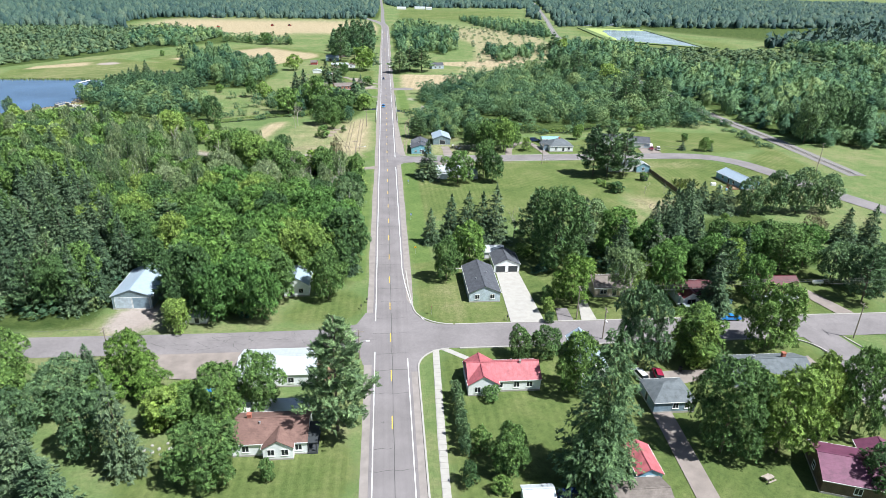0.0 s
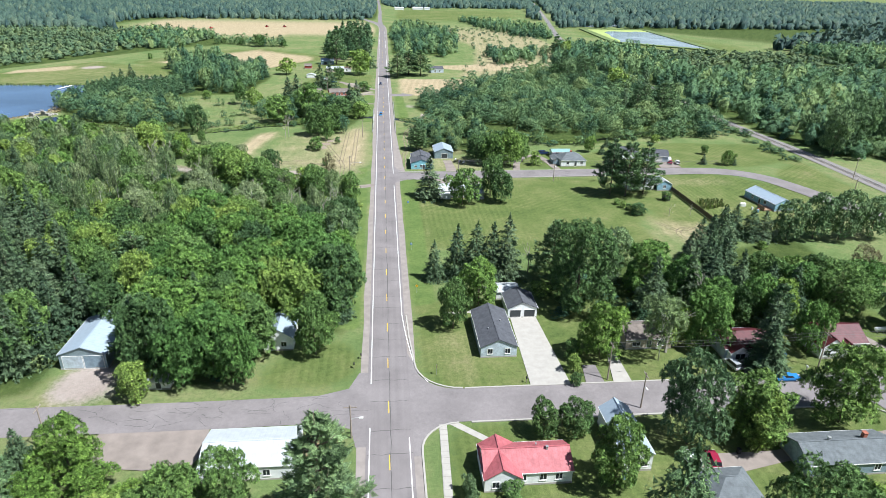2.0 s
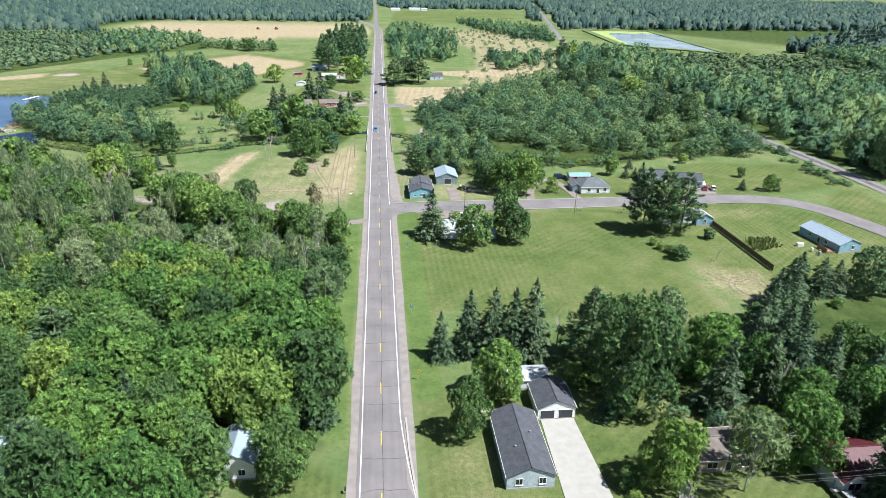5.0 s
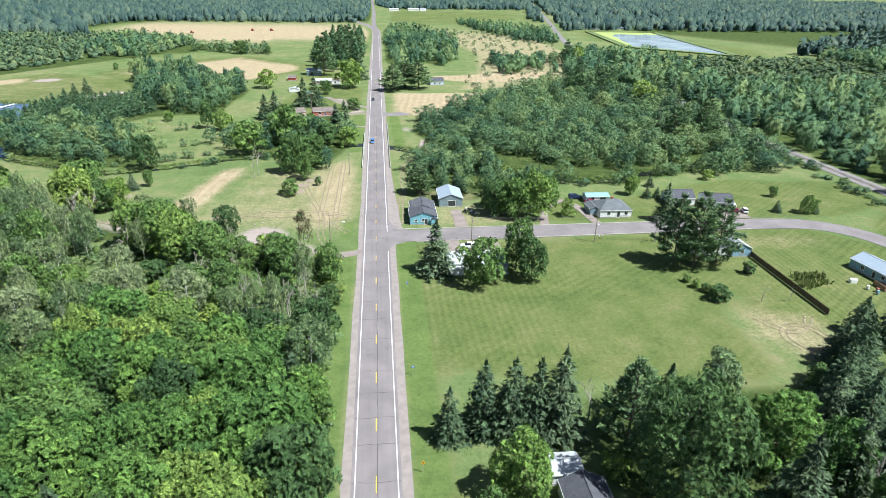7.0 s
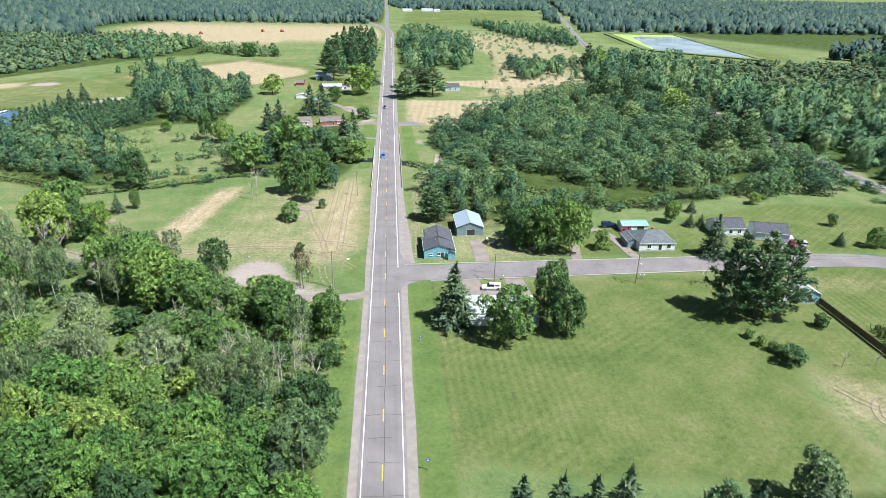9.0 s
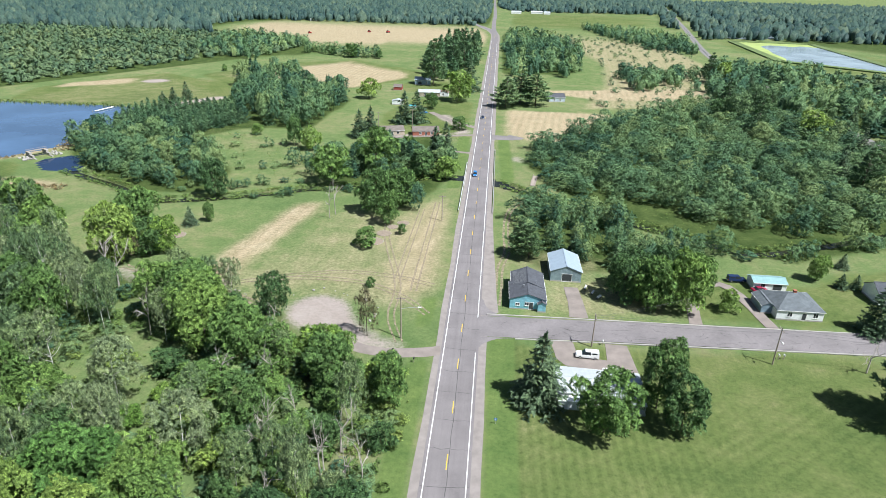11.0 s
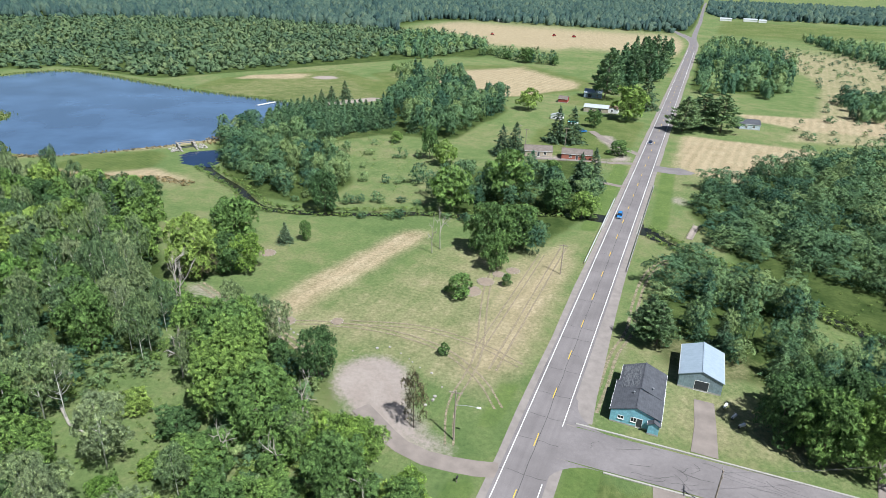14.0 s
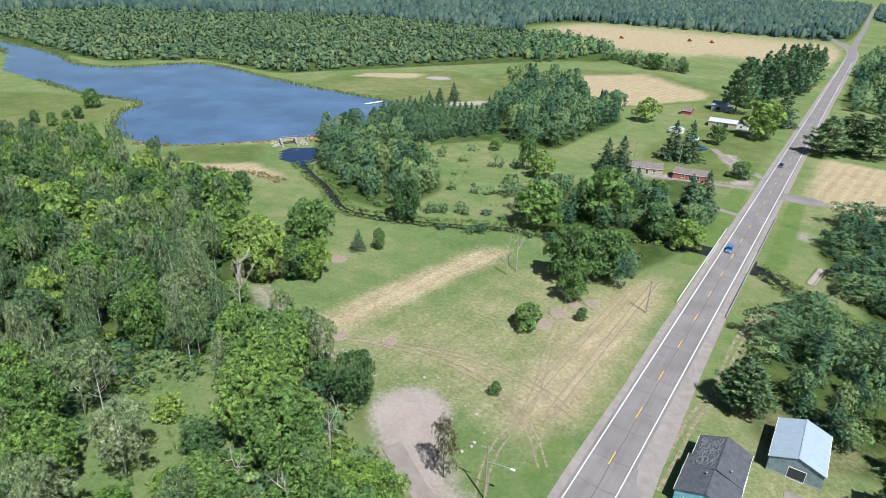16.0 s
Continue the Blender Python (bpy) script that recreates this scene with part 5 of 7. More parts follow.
def woods(name, label, polys, kinds, height, quads, size, keep_out=(), spacing=8.0, width=(0.55, 0.8), material=LEAF_WOODS, base=0.12, keep=1.0, lobes=9, places=None, body=False):
    """One mesh of many crowns, each a cloud of leaf sprays (over a solid body where far off), shaded as rounded heaps."""
    clouds = []
    for k in range(8):
        pointed = kinds in ("spruce", "pine") or (kinds == "mixed" and k in (1, 5))
        if not quads:
            cloud = np.zeros((0, 3, 3))
        elif kinds == "pine":
            cloud = pine_cloud(rng, quads, size)
        elif pointed:
            cloud = spruce_cloud(rng, quads, size)
        else:
            cloud = broad_cloud(rng, quads, size, base, lobes, 4 if quads > 150 else 2 if quads > 60 else 0)
        solid = dome(rng, pointed) * ((1, 1, 1) if not quads else (0.7, 0.7, 0.82)) if body else np.array([[(-0.02, 0, 0), (0.02, 0, 0), (0, 0, 0.7)], [(0, -0.02, 0), (0, 0.02, 0), (0, 0, 0.7)]])
        Q = np.concatenate([cloud, solid])
        flat = np.cross(Q[:, 1] - Q[:, 0], Q[:, 2] - Q[:, 0])
        flat /= np.linalg.norm(flat, axis=1)[:, None] + 1e-9
        out = Q - np.array((0, 0, 0.35))
        out /= np.linalg.norm(out, axis=2)[:, :, None] + 1e-9
        back = (flat * out.mean(1)).sum(1) < 0
        Q[back], out[back], flat[back] = Q[back][:, ::-1], out[back][:, ::-1], -flat[back]
        soft = np.where(np.arange(len(Q)) < len(cloud), 0.6, 0.7)[:, None, None]
        clouds.append((Q, out * soft + flat[:, None] * (1 - soft) * 1.6 + np.array((0, 0, 0.35 if body else 0.0))))
    tris, normals, tint = [], [], []
    for poly in polys:
        xs, ys = scattered(poly, spacing, rng, 1.6 if body else 0.95, keep_out) if places is None else np.array([q for q in places if inside(np.array([q[0]]), np.array([q[1]]), poly)[0]]).T
        for x, y in zip(xs, ys):
            if rng.random() > keep:
                continue
            v = noise.noise(Vector((x * 0.012, y * 0.012, 7.0)))
            h = rng.uniform(*height) * (1 + 0.3 * v)
            w = h * rng.uniform(*width) if width[1] < 3 else rng.uniform(*width)
            k = int(rng.integers(8))
            a = rng.uniform(0, 6.28)
            ca, sa = math.cos(a), math.sin(a)
            R = np.array([[ca * w, -sa * w, 0], [sa * w, ca * w, 0], [0, 0, h]])
            Q, N = clouds[k]
            tris.append(Q @ R.T + (x, y, 0))
            normals.append(N @ np.array([[ca, -sa, 0], [sa, ca, 0], [0, 0, 1]]).T)
            tint.append(np.full(len(Q) * 3, np.clip(rng.normal(0.45 + 0.35 * v, 0.27) - (0.35 if kinds == "mixed" and k in (1, 5) else 0), 0, 1), np.float32))
    me = cloud_mesh(name, np.concatenate(tris), material)
    N = np.concatenate(normals).reshape(-1, 3)
    N /= np.linalg.norm(N, axis=1)[:, None] + 1e-9
    me.normals_split_custom_set_from_vertices(N.astype(np.float32))
    a = me.attributes.new("tint", "FLOAT", "POINT")
    a.data.foreach_set("value", np.concatenate(tint))
    return tagged(new(name, me), label, name.replace("_", " "), kind="stuff")


def corridor(line, w):
    a, b = ribbon(line, w, 0)[0][0::2], ribbon(line, w, 0)[0][1::2]
    return [p[:2] for p in a] + [p[:2] for p in b[::-1]]


ROAD_OUT, RAIL_OUT, CREEK_OUT = corridor(ROAD_LINE, 22), corridor([q for q in RAIL_LINE if q[1] < 425], 11), corridor(CREEK_LINE, 9)
RAIL_FAR = corridor([q for q in RAIL_LINE if q[1] > 760], 24)
SOUTH_WEST, SOUTH_EAST = [(-2000, 0), (-2000, 880), (0, 180), (0, 0)], [(60, 0), (2330, 2600), (3000, 2600), (3000, 0)]
woods("underbrush", "low brush and saplings filling the western wood", [WOOD], "broad", (1.5, 5.0), 60, 0.115, (CLEARING, SHED_YARD, HOUSE_YARD), 5.6, (4, 6.5), base=-0.1)
woods("underbrush", "pale weeds and brush at the wood's edge", [OPEN_BRUSH], "broad", (0.7, 2.6), 90, 0.11, (CLEARING,), 3.8, (2.6, 4.5), material=LEAF_WEEDS, base=-0.1, keep=0.5)
SCRUB_EAST = [(14, 344), (24, 376), (34, 372), (58, 350), (84, 330), (104, 330), (120, 342), (150, 342), (196, 352), (202, 380), (203, 425), (205, 560), (186, 580), (151, 588), (115, 565), (60, 505), (30, 466), (22, 425), (30, 392), (44, 384), (66, 366), (80, 356)]
NEAR_MEADOW = [(55, 374), (66, 377), (82, 366), (82, 356), (72, 345), (60, 336), (51, 335), (52, 349)]
THICKET_OUT = (CREEK_OUT, [(70, 346), (100, 338), (112, 350), (84, 362)], NEAR_MEADOW, RAIL_OUT)
woods("thicket", "dense alder and willow thicket along the creek", [SCRUB_EAST], "broad", (5.5, 11.0), 500, 0.046, THICKET_OUT, 10.5, (9, 14.5), base=-0.1, keep=0.92, lobes=11)
woods("thicket", "lower brush between the alders", [SCRUB_EAST], "broad", (2.5, 6.0), 130, 0.08, THICKET_OUT, 6.6, (5.5, 9), base=-0.1, keep=0.9, lobes=6)
woods("thicket", "brush and young trees behind the metal shed", [[(20, 326), (16, 345), (34, 366), (56, 348), (72, 330), (70, 316), (52, 308), (40, 318)]], "mixed", (5.5, 10), 420, 0.05, (CREEK_OUT, NEAR_MEADOW), 6.5, (5.5, 8.5), base=0.0, keep=0.85)
woods("thicket", "bushes beside the railway", [[(192, 296), (201, 300), (203, 372), (194, 372)]], "broad", (1.5, 4.2), 160, 0.085, (), 4.5, (3.5, 5.5), base=-0.1, keep=0.6)
woods("underbrush", "shrubs and shade plants under the garden trees", [[(42, 152), (56, 156), (66, 152), (74, 152), (98, 150), (108, 154), (128, 164), (130, 172), (112, 178), (96, 186), (80, 176), (62, 178), (44, 182)]], "broad", (1.0, 4.0), 90, 0.1, (), 4.6, (3.5, 6), base=-0.1, keep=0.85)
woods("thicket", "leafy bushes below the dam", [[(-192, 420), (-206, 440), (-206, 452), (-152, 442), (-140, 424), (-112, 402), (-104, 372), (-126, 366), (-150, 380), (-166, 392), (-180, 408)]], "broad", (5, 11), 400, 0.06, (CREEK_OUT, SPILL_POOL), 7.0, (7, 10), base=-0.05)
woods("creekside_woods", "trees along the creek and behind low houses", [[(-84, 404), (-72, 422), (-60, 446), (-50, 452), (-12, 428), (-12, 408), (-24, 404), (-46, 392), (-66, 388)], [(-46, 372), (-22, 356), (-16, 372), (-14, 388), (-34, 384)]], "mixed", (5, 10), 420, 0.055, (CREEK_OUT,), 7.5, (6.5, 9.5), base=0.0, keep=0.8)
woods("thicket", "low willow bushes along the creek bank", [[(-122, 362), (-100, 366), (-60, 384), (-60, 390), (-102, 374), (-124, 370)], [(-112, 352), (-60, 369), (-30, 378), (-30, 382), (-62, 374), (-112, 356)]], "broad", (1.5, 4.0), 140, 0.09, (CREEK_OUT,), 4.2, (3, 5), base=-0.1, keep=0.55)
planted = [(-206 + 4.3 * i + 0.9 * j, 436 - 0.9 * i + 4.9 * j) for i in range(19) for j in range(19)]
woods("planted_spruces", "dense planted rows of young spruce by the pond", [[(-192, 451), (-153, 443), (-134, 482), (-150, 515), (-206, 494)]], "spruce", (7.5, 9.0), 360, 0.062, (), 4.3, (6.6, 8.0), material=NEEDLE_WOODS, places=planted)
woods("woods_by_the_pond", "mixed wood with pines north of the spruce rows", [[(-150, 496), (-130, 482), (-94, 474), (-90, 540), (-100, 600), (-128, 590), (-152, 640), (-190, 616), (-160, 545)]], "mixed", (9, 15), 300, 0.066, (), 8.0, (7, 11))
RAIL_EAST = [(219, 345), (226, 300), (262, 292), (420, 300), (520, 330), (760, 640), (620, 770), (470, 780), (300, 745), (236, 760), (225, 640), (214, 440)]
woods("woods_east", "mixed deciduous wood beyond the railway", [RAIL_EAST, [(206, 560), (160, 600), (170, 660), (190, 740), (230, 800), (238, 760)]], "mixed", (7, 17), 54, 0.11, (RAIL_OUT, [(270, 560), (470, 560), (500, 800), (290, 800)], [(274, 316), (274, 342), (300, 388), (326, 388), (306, 300)]), 9.6, (9, 14), body=True)
woods("woods_east", "low brush before the lagoon dike", [[(270, 560), (470, 560), (500, 760), (420, 760), (300, 770)]], "broad", (2, 6), 24, 0.14, (RAIL_OUT,), 9, (7, 11), material=LEAF_BRUSH, base=-0.05, keep=0.8, body=True)
woods("woods_east", "far edge of the eastern wood", [[(470, 790), (620, 780), (780, 650), (1300, 1100), (900, 1160), (620, 920)]], "mixed", (11, 18), 10, 0.2, (RAIL_OUT, SOUTH_EAST), 12, (11, 16), material=LEAF_FAR_HAZY, body=True)
woods("roadside_woods", "young trees between the highway and the railway", [[(14, 690), (74, 700), (90, 800), (104, 950), (64, 1085), (22, 1110), (12, 900)], [(100, 640), (160, 650), (160, 700), (110, 690)], [(138, 1280), (278, 1065), (240, 900), (190, 940), (163, 1051)]], "mixed", (8, 13), 60, 0.12, (ROAD_OUT, RAIL_OUT, RAIL_FAR), 11, (8, 12), keep=0.8, body=True)
FIELDS = (HAYFIELD, [(-205, 888), (-83, 933), (-12, 933), (-12, 560), (-130, 570), (-230, 640), (-225, 760)], [(20, 1240), (40, 1640), (370, 1730), (300, 1380), (150, 1260)], LAGOON_SHORE, [(320, 1130), (300, 1080), (310, 780), (420, 760), (620, 880), (560, 1060), (420, 1120)], [(330, 1500), (620, 1520), (640, 1420), (340, 1420)], POND_SHORE)
FIELDS += (corridor(MINOR_ROAD, 20),)
woods("woods_west", "leafy wood and brush beyond the pond", [[(-430, 540), (-345, 534), (-325, 580), (-270, 730), (-225, 770), (-172, 806), (-206, 880), (-360, 960), (-600, 960), (-900, 700), (-900, 520), (-700, 490), (-480, 478)]], "broad", (2.5, 8.5), 14, 0.17, FIELDS + (SOUTH_WEST,), 8.5, (5, 12), material=LEAF_BRUSH, base=-0.05, body=True)
woods("woods_west", "far deciduous wood on the western rise", [[(-600, 960), (-900, 700), (-900, 520), (-700, 490), (-1500, 420), (-1900, 1000), (-1700, 1900), (-400, 1900), (-10, 1900), (-22, 1236), (-400, 1215), (-420, 1080), (-360, 960)]], "mixed", (8, 19), 0, 0, FIELDS + (ROAD_OUT, SOUTH_WEST), 11.5, (8, 14), material=LEAF_FAR_HAZY, body=True)
woods("woods_north", "distant mixed forest to the horizon", [[(-400, 1900), (-1700, 1900), (-1800, 2500), (1900, 2500), (1500, 1200), (900, 1160), (600, 1130), (420, 1130), (300, 1120), (300, 1380), (380, 1740), (40, 1700), (0, 1900)]], "mixed", (9, 20), 0, 0, FIELDS + (ROAD_OUT, RAIL_FAR, SOUTH_EAST), 15, (10, 17), material=LEAF_FAR_HAZY, body=True)
woods("field_hedge", "taller trees along the stubble field", [[(-300, 775), (-235, 735), (-172, 778), (-168, 812), (-190, 862), (-235, 905), (-320, 930)]], "mixed", (8, 14), 40, 0.13, FIELDS, 10, (8, 12), base=-0.05, body=True)
woods("pines_by_the_farm", "tall dark pines round the farm", [[(-62, 690), (-64, 800), (-40, 960), (-16, 960), (-14, 720), (-24, 660), (-40, 650)]], "pine", (15, 22), 420, 0.055, (ROAD_OUT,), 15, (9, 13), material=NEEDLE_WOODS)


def reeds(name, label, lines, width, step, height, material, blade=0.5):
    """Upright blades of tall grass in a band along lines."""
    out = []
    for line in lines:
        for (ax, ay), (bx, by) in zip(line, line[1:]):
            n = max(1, int(math.hypot(bx - ax, by - ay) * width / step))
            t, o = rng.uniform(0, 1, n), rng.normal(0, width * 0.4, (n, 2))
            for x, y in np.stack([ax + (bx - ax) * t + o[:, 0], ay + (by - ay) * t + o[:, 1]], 1):
                a, h, w = rng.uniform(0, 3.14), height * rng.uniform(0.5, 1.2), blade * rng.uniform(0.6, 1.3)
                dx, dy = math.cos(a) * w, math.sin(a) * w
                l = rng.normal(0, 0.3, 2) * h
                out.append([(x - dx, y - dy, -0.5), (x + dx, y + dy, -0.5), (x + dx * 0.7 + l[0], y + dy * 0.7 + l[1], h), (x - dx * 0.7 + l[0], y - dy * 0.7 + l[1], h)])
    me = cloud_mesh(name, np.array(out), material)
    a = me.attributes.new("tint", "FLOAT", "POINT")
    a.data.foreach_set("value", np.repeat(rng.uniform(0, 1, len(out)).astype(np.float32), 4))
    return tagged(new(name, me), label, "reeds", kind="stuff")


SEDGE = [corridor(CREEK_LINE[3:44], 8.5), corridor([q for q in CREEK_LINE if 12 < q[0] < 112], 8.5)]
woods("sedge", "green sedge and weeds along the creek", SEDGE, "broad", (0.35, 0.9), 10, 0.26, (corridor(CREEK_LINE, 2.6), [(-9, 380), (-9, 415), (9, 415), (9, 380)]), 1.35, (1.4, 2.6), material=LEAF_WEEDS, base=-0.1)
reeds("reeds", "yellow-green reeds round the pond", [[p for p in POND_SHORE if p[1] > 440 and p[0] < -215], [p for p in POND_SHORE if p[1] < 420 and -440 < p[0] < -250]], 5.0, 0.9, 0.6, REED, 0.3)
woods("dry_reeds", "dry straw-coloured grass on the dam", [corridor(smooth_line([(-248, 356), (-230, 368), (-212, 390), (-203, 403)], 5), 3.0), corridor(smooth_line([(-192, 410), (-198, 424), (-196, 440)], 5), 6.0), corridor(smooth_line([(-226, 346), (-196, 352), (-172, 362), (-158, 362)], 5), 5.0)], "broad", (0.3, 0.9), 10, 0.26, (), 1.4, (1.2, 2.4), material=STRAW, base=-0.1)

# tufts of unmown grass and scattered bushes in the rough meadows
MEADOWS = [[(-165, 452), (-136, 480), (-78, 432), (-70, 392), (-100, 384), (-128, 428)], [(-56, 446), (-24, 478), (-12, 470), (-12, 432), (-30, 440)], NEAR_MEADOW]
woods("tall_grass", "tufts of unmown grass in the rough meadow", MEADOWS, "broad", (0.2, 0.6), 14, 0.2, (CREEK_OUT,), 3.0, (1.0, 2.6), material=LEAF_WEEDS, base=-0.1, keep=0.4)
woods("tall_grass", "tufts in the grassy clearing of the wood", [CLEARING, OPEN_BRUSH], "broad", (0.3, 0.9), 14, 0.2, (), 2.8, (1.2, 2.6), material=LEAF_WEEDS, base=-0.1, keep=0.45)
woods("meadow_bushes", "scattered low bushes in the meadows", [MEADOWS[0], [(60, 560), (205, 600), (215, 760), (220, 1000), (120, 1120), (70, 1090), (104, 800), (90, 660)]], "broad", (1.0, 4.5), 70, 0.11, (), 13, (3, 7), base=-0.1, keep=0.55)
woods("field_hedge", "line of trees between the hayfields", [[(-150, 776), (-110, 776), (-118, 800), (-158, 798)], [(-190, 800), (-150, 790), (-160, 806), (-196, 820)], [(100, 700), (160, 690), (190, 730), (120, 750)]], "broad", (6, 12), 120, 0.09, (), 9, (9, 13), base=-0.05)


# ---- buildings ----
SIDING_WHITE = striped("white_siding", (0.86, 0.87, 0.87), 0.2, "Z", dark=0.88, worn=0.4)
SIDING_GREY = striped("pale_grey_siding", (0.54, 0.62, 0.68), 0.2, "Z", dark=0.85)
SIDING_BLUE = striped("light_blue_siding", (0.28, 0.46, 0.58), 0.2, "Z", dark=0.85)
SIDING_SLATE = striped("slate_blue_siding", (0.27, 0.36, 0.43), 0.2, "Z", dark=0.85)
SIDING_TAN = striped("tan_siding", (0.5, 0.42, 0.33), 0.2, "Z", dark=0.85)
SIDING_DARK = striped("brown_board_wall", (0.14, 0.1, 0.08), 0.25, "X", dark=0.7)
TURQUOISE = striped("faded_turquoise_boards", (0.27, 0.56, 0.66), 0.2, "Z", dark=0.8)
STEEL_WALL = striped("grey_blue_steel_sheet", (0.28, 0.36, 0.4), 0.5, "X", metal=0.2, dark=0.85)
SHINGLE = striped("charcoal_shingles", (0.095, 0.1, 0.115), 0.14, "Z", rough=0.9, dark=0.75)
SHINGLE_WORN = plain("lifted_grey_shingles", (0.115, 0.12, 0.13), 0.9, vary=0.3)
SHINGLE_GREY = striped("grey_shingles", (0.15, 0.168, 0.18), 0.14, "Z", rough=0.9, dark=0.8)
SHINGLE_BROWN = striped("red_brown_shingles", (0.2, 0.12, 0.1), 0.14, "Z", rough=0.9, dark=0.75)
SHINGLE_TAN = striped("tan_shingles", (0.2, 0.17, 0.15), 0.14, "Z", rough=0.9, dark=0.8)
ROOF_RED_X = striped("faded_red_sheet", (0.44, 0.13, 0.145), 0.9, "X", rough=0.55, dark=0.86)
ROOF_MAROON = striped("maroon_sheet", (0.105, 0.025, 0.031), 0.9, "X", rough=0.5, dark=0.85)
ROOF_PURPLE = striped("plum_sheet", (0.16, 0.055, 0.1), 0.6, "Y", rough=0.5, dark=0.86)
ROOF_STEEL_Y = striped("light_steel_sheet", (0.33, 0.4, 0.47), 0.9, "Y", rough=0.45, dark=0.9, worn=0.35)
ROOF_WHITE_X = striped("white_sheet", (0.46, 0.49, 0.51), 0.9, "X", rough=0.5, dark=0.9, worn=0.4)
ROOF_TEAL = striped("teal_sheet", (0.25, 0.4, 0.4), 0.9, "X", rough=0.5, dark=0.86, worn=0.5)
BRICK_RED = plain("red_brick", (0.35, 0.13, 0.09), 0.9)
DOOR_DARK = plain("dark_door", (0.05, 0.055, 0.06), 0.6)
WOOD_GREY = plain("weathered_boards", (0.33, 0.28, 0.24), 0.9, vary=0.25)
WOOD_BROWN = plain("brown_deck_boards", (0.3, 0.19, 0.12), 0.85, vary=0.2)
STONE = plain("pale_field_stone", (0.36, 0.34, 0.31), 0.9, vary=0.25, scale=1.0)
MULCH = plain("wood_mulch", (0.25, 0.2, 0.155), 0.95, vary=0.25, scale=1.2, fine=10)


def opening(root, side, u, z, w, h, hw, hd, door=False, mat=None, glass=None):
    """A window or door set on one wall (f, b: long walls; l, r: gable ends), with frame, pane and sill."""
    ang, dist = {"f": (0, hd), "r": (90, hw), "b": (180, hd), "l": (270, hw)}[side]
    frame_ob = new("door" if door else "window")
    frame_ob.parent = root
    frame_ob.matrix_basis = pose(0, 0, 0, 0, 0, ang) @ pose(u, -dist, z)
    t = 0.09
    ring = join(box(-w / 2 - t, -0.06, -t, -w / 2, 0.02, h + t), box(w / 2, -0.06, -t, w / 2 + t, 0.02, h + t), box(-w / 2, -0.06, h, w / 2, 0.02, h + t), box(-w / 2, -0.06, -t, w / 2, 0.02, 0))
    part("frame", ring, TRIM, frame_ob)
    part("panel" if door else "pane", box(-w / 2, -0.025, 0, w / 2, 0.01, h), mat or (DOOR_DARK if door else GLASS), frame_ob)
    if not door:
        part("mullion", box(-0.03, -0.05, 0, 0.03, -0.026, h), TRIM, frame_ob)
        part("sill", box(-w / 2 - 0.12, -0.14, -t - 0.05, w / 2 + 0.12, 0.0, -t), TRIM, frame_ob)


def shell(root, x, y, w, d, h, rise, wall, roof, rot=0, hip=0.0, over=0.22, openings=(), trim=TRIM, base=0.0):
    """Walls with gables, or a hipped roof (hip: how far its ends lean in), ridge along the local x axis."""
    hw, hd = w / 2, d / 2
    sub = new("wing")
    sub.parent = root
    sub.matrix_basis = pose(x, y, base, 0, 0, rot)
    if hip:
        walls = box(-hw, -hd, -0.3, hw, hd, h)
    else:
        V = [(-hw, -hd, -0.3), (hw, -hd, -0.3), (hw, hd, -0.3), (-hw, hd, -0.3), (-hw, -hd, h), (hw, -hd, h), (hw, hd, h), (-hw, hd, h), (-hw, 0, h + rise), (hw, 0, h + rise)]
        walls = V, [(3, 2, 1, 0), (0, 1, 5, 4), (2, 3, 7, 6), (1, 2, 6, 9, 5), (3, 0, 4, 8, 7), (4, 5, 9, 8), (6, 7, 8, 9)]
    part("wall", walls, wall, sub)
    k = rise / hd
    ow, od, t = hw + over, hd + over, 0.16
    z0 = h - over * k
    top = h + rise + 0.05
    ends = ow - (hip + over if hip else 0)

    def layer(dz):
        return [(-ow, -od, z0 + dz), (ow, -od, z0 + dz), (ow, od, z0 + dz), (-ow, od, z0 + dz), (-ends, 0, top + dz), (ends, 0, top + dz)]

    V = layer(0.02) + layer(t)
    F = [(6, 7, 11, 10), (8, 9, 10, 11), (1, 0, 4, 5), (3, 2, 5, 4), (0, 1, 7, 6), (2, 3, 9, 8)]
    if hip:
        F += [(7, 8, 11), (9, 6, 10), (1, 5, 2), (3, 4, 0), (1, 2, 8, 7), (3, 0, 6, 9)]
    else:
        F += [(1, 7, 11, 5), (5, 11, 8, 2), (3, 9, 10, 4), (4, 10, 6, 0)]
    part("roof", (V, F), roof, sub)
    part("ridge_cap", box(-ends, -0.14, top + t - 0.03, ends, 0.14, top + t + 0.04), roof, sub)
    for s in (-1, 1):
        part("gutter", box(-ow, s * od - 0.06, z0 + 0.02, ow, s * od + 0.06, z0 + t - 0.01), trim, sub)
    part("foundation", box(-hw - 0.04, -hd - 0.04, -0.3, hw + 0.04, hd + 0.04, 0.28), CONCRETE, sub)
    for o in openings:
        opening(sub, *o[:5], hw, hd, *o[5:])
    return sub


def house(name, label, category, x, y, w, d, h, rise, wall, roof, rot=0, **more):
    root = thing(name, x, y, 0, label, category)
    shell(root, 0, 0, w, d, h, rise, wall, roof, rot, **more)
    return root


def chimney(root, x, y, z0, z1, mat=BRICK_RED, s=0.35):
    part("chimney", join(box(x - s, y - s, z0, x + s, y + s, z1), box(x - s - 0.08, y - s - 0.08, z1, x + s + 0.08, y + s + 0.08, z1 + 0.12)), mat, root)


def vent(root, x, y, z):
    part("roof_vent", tube([(x, y, z), (x, y, z + 0.5), (x, y, z + 0.51)], [0.12, 0.12, 0.2], 8), METAL, root)


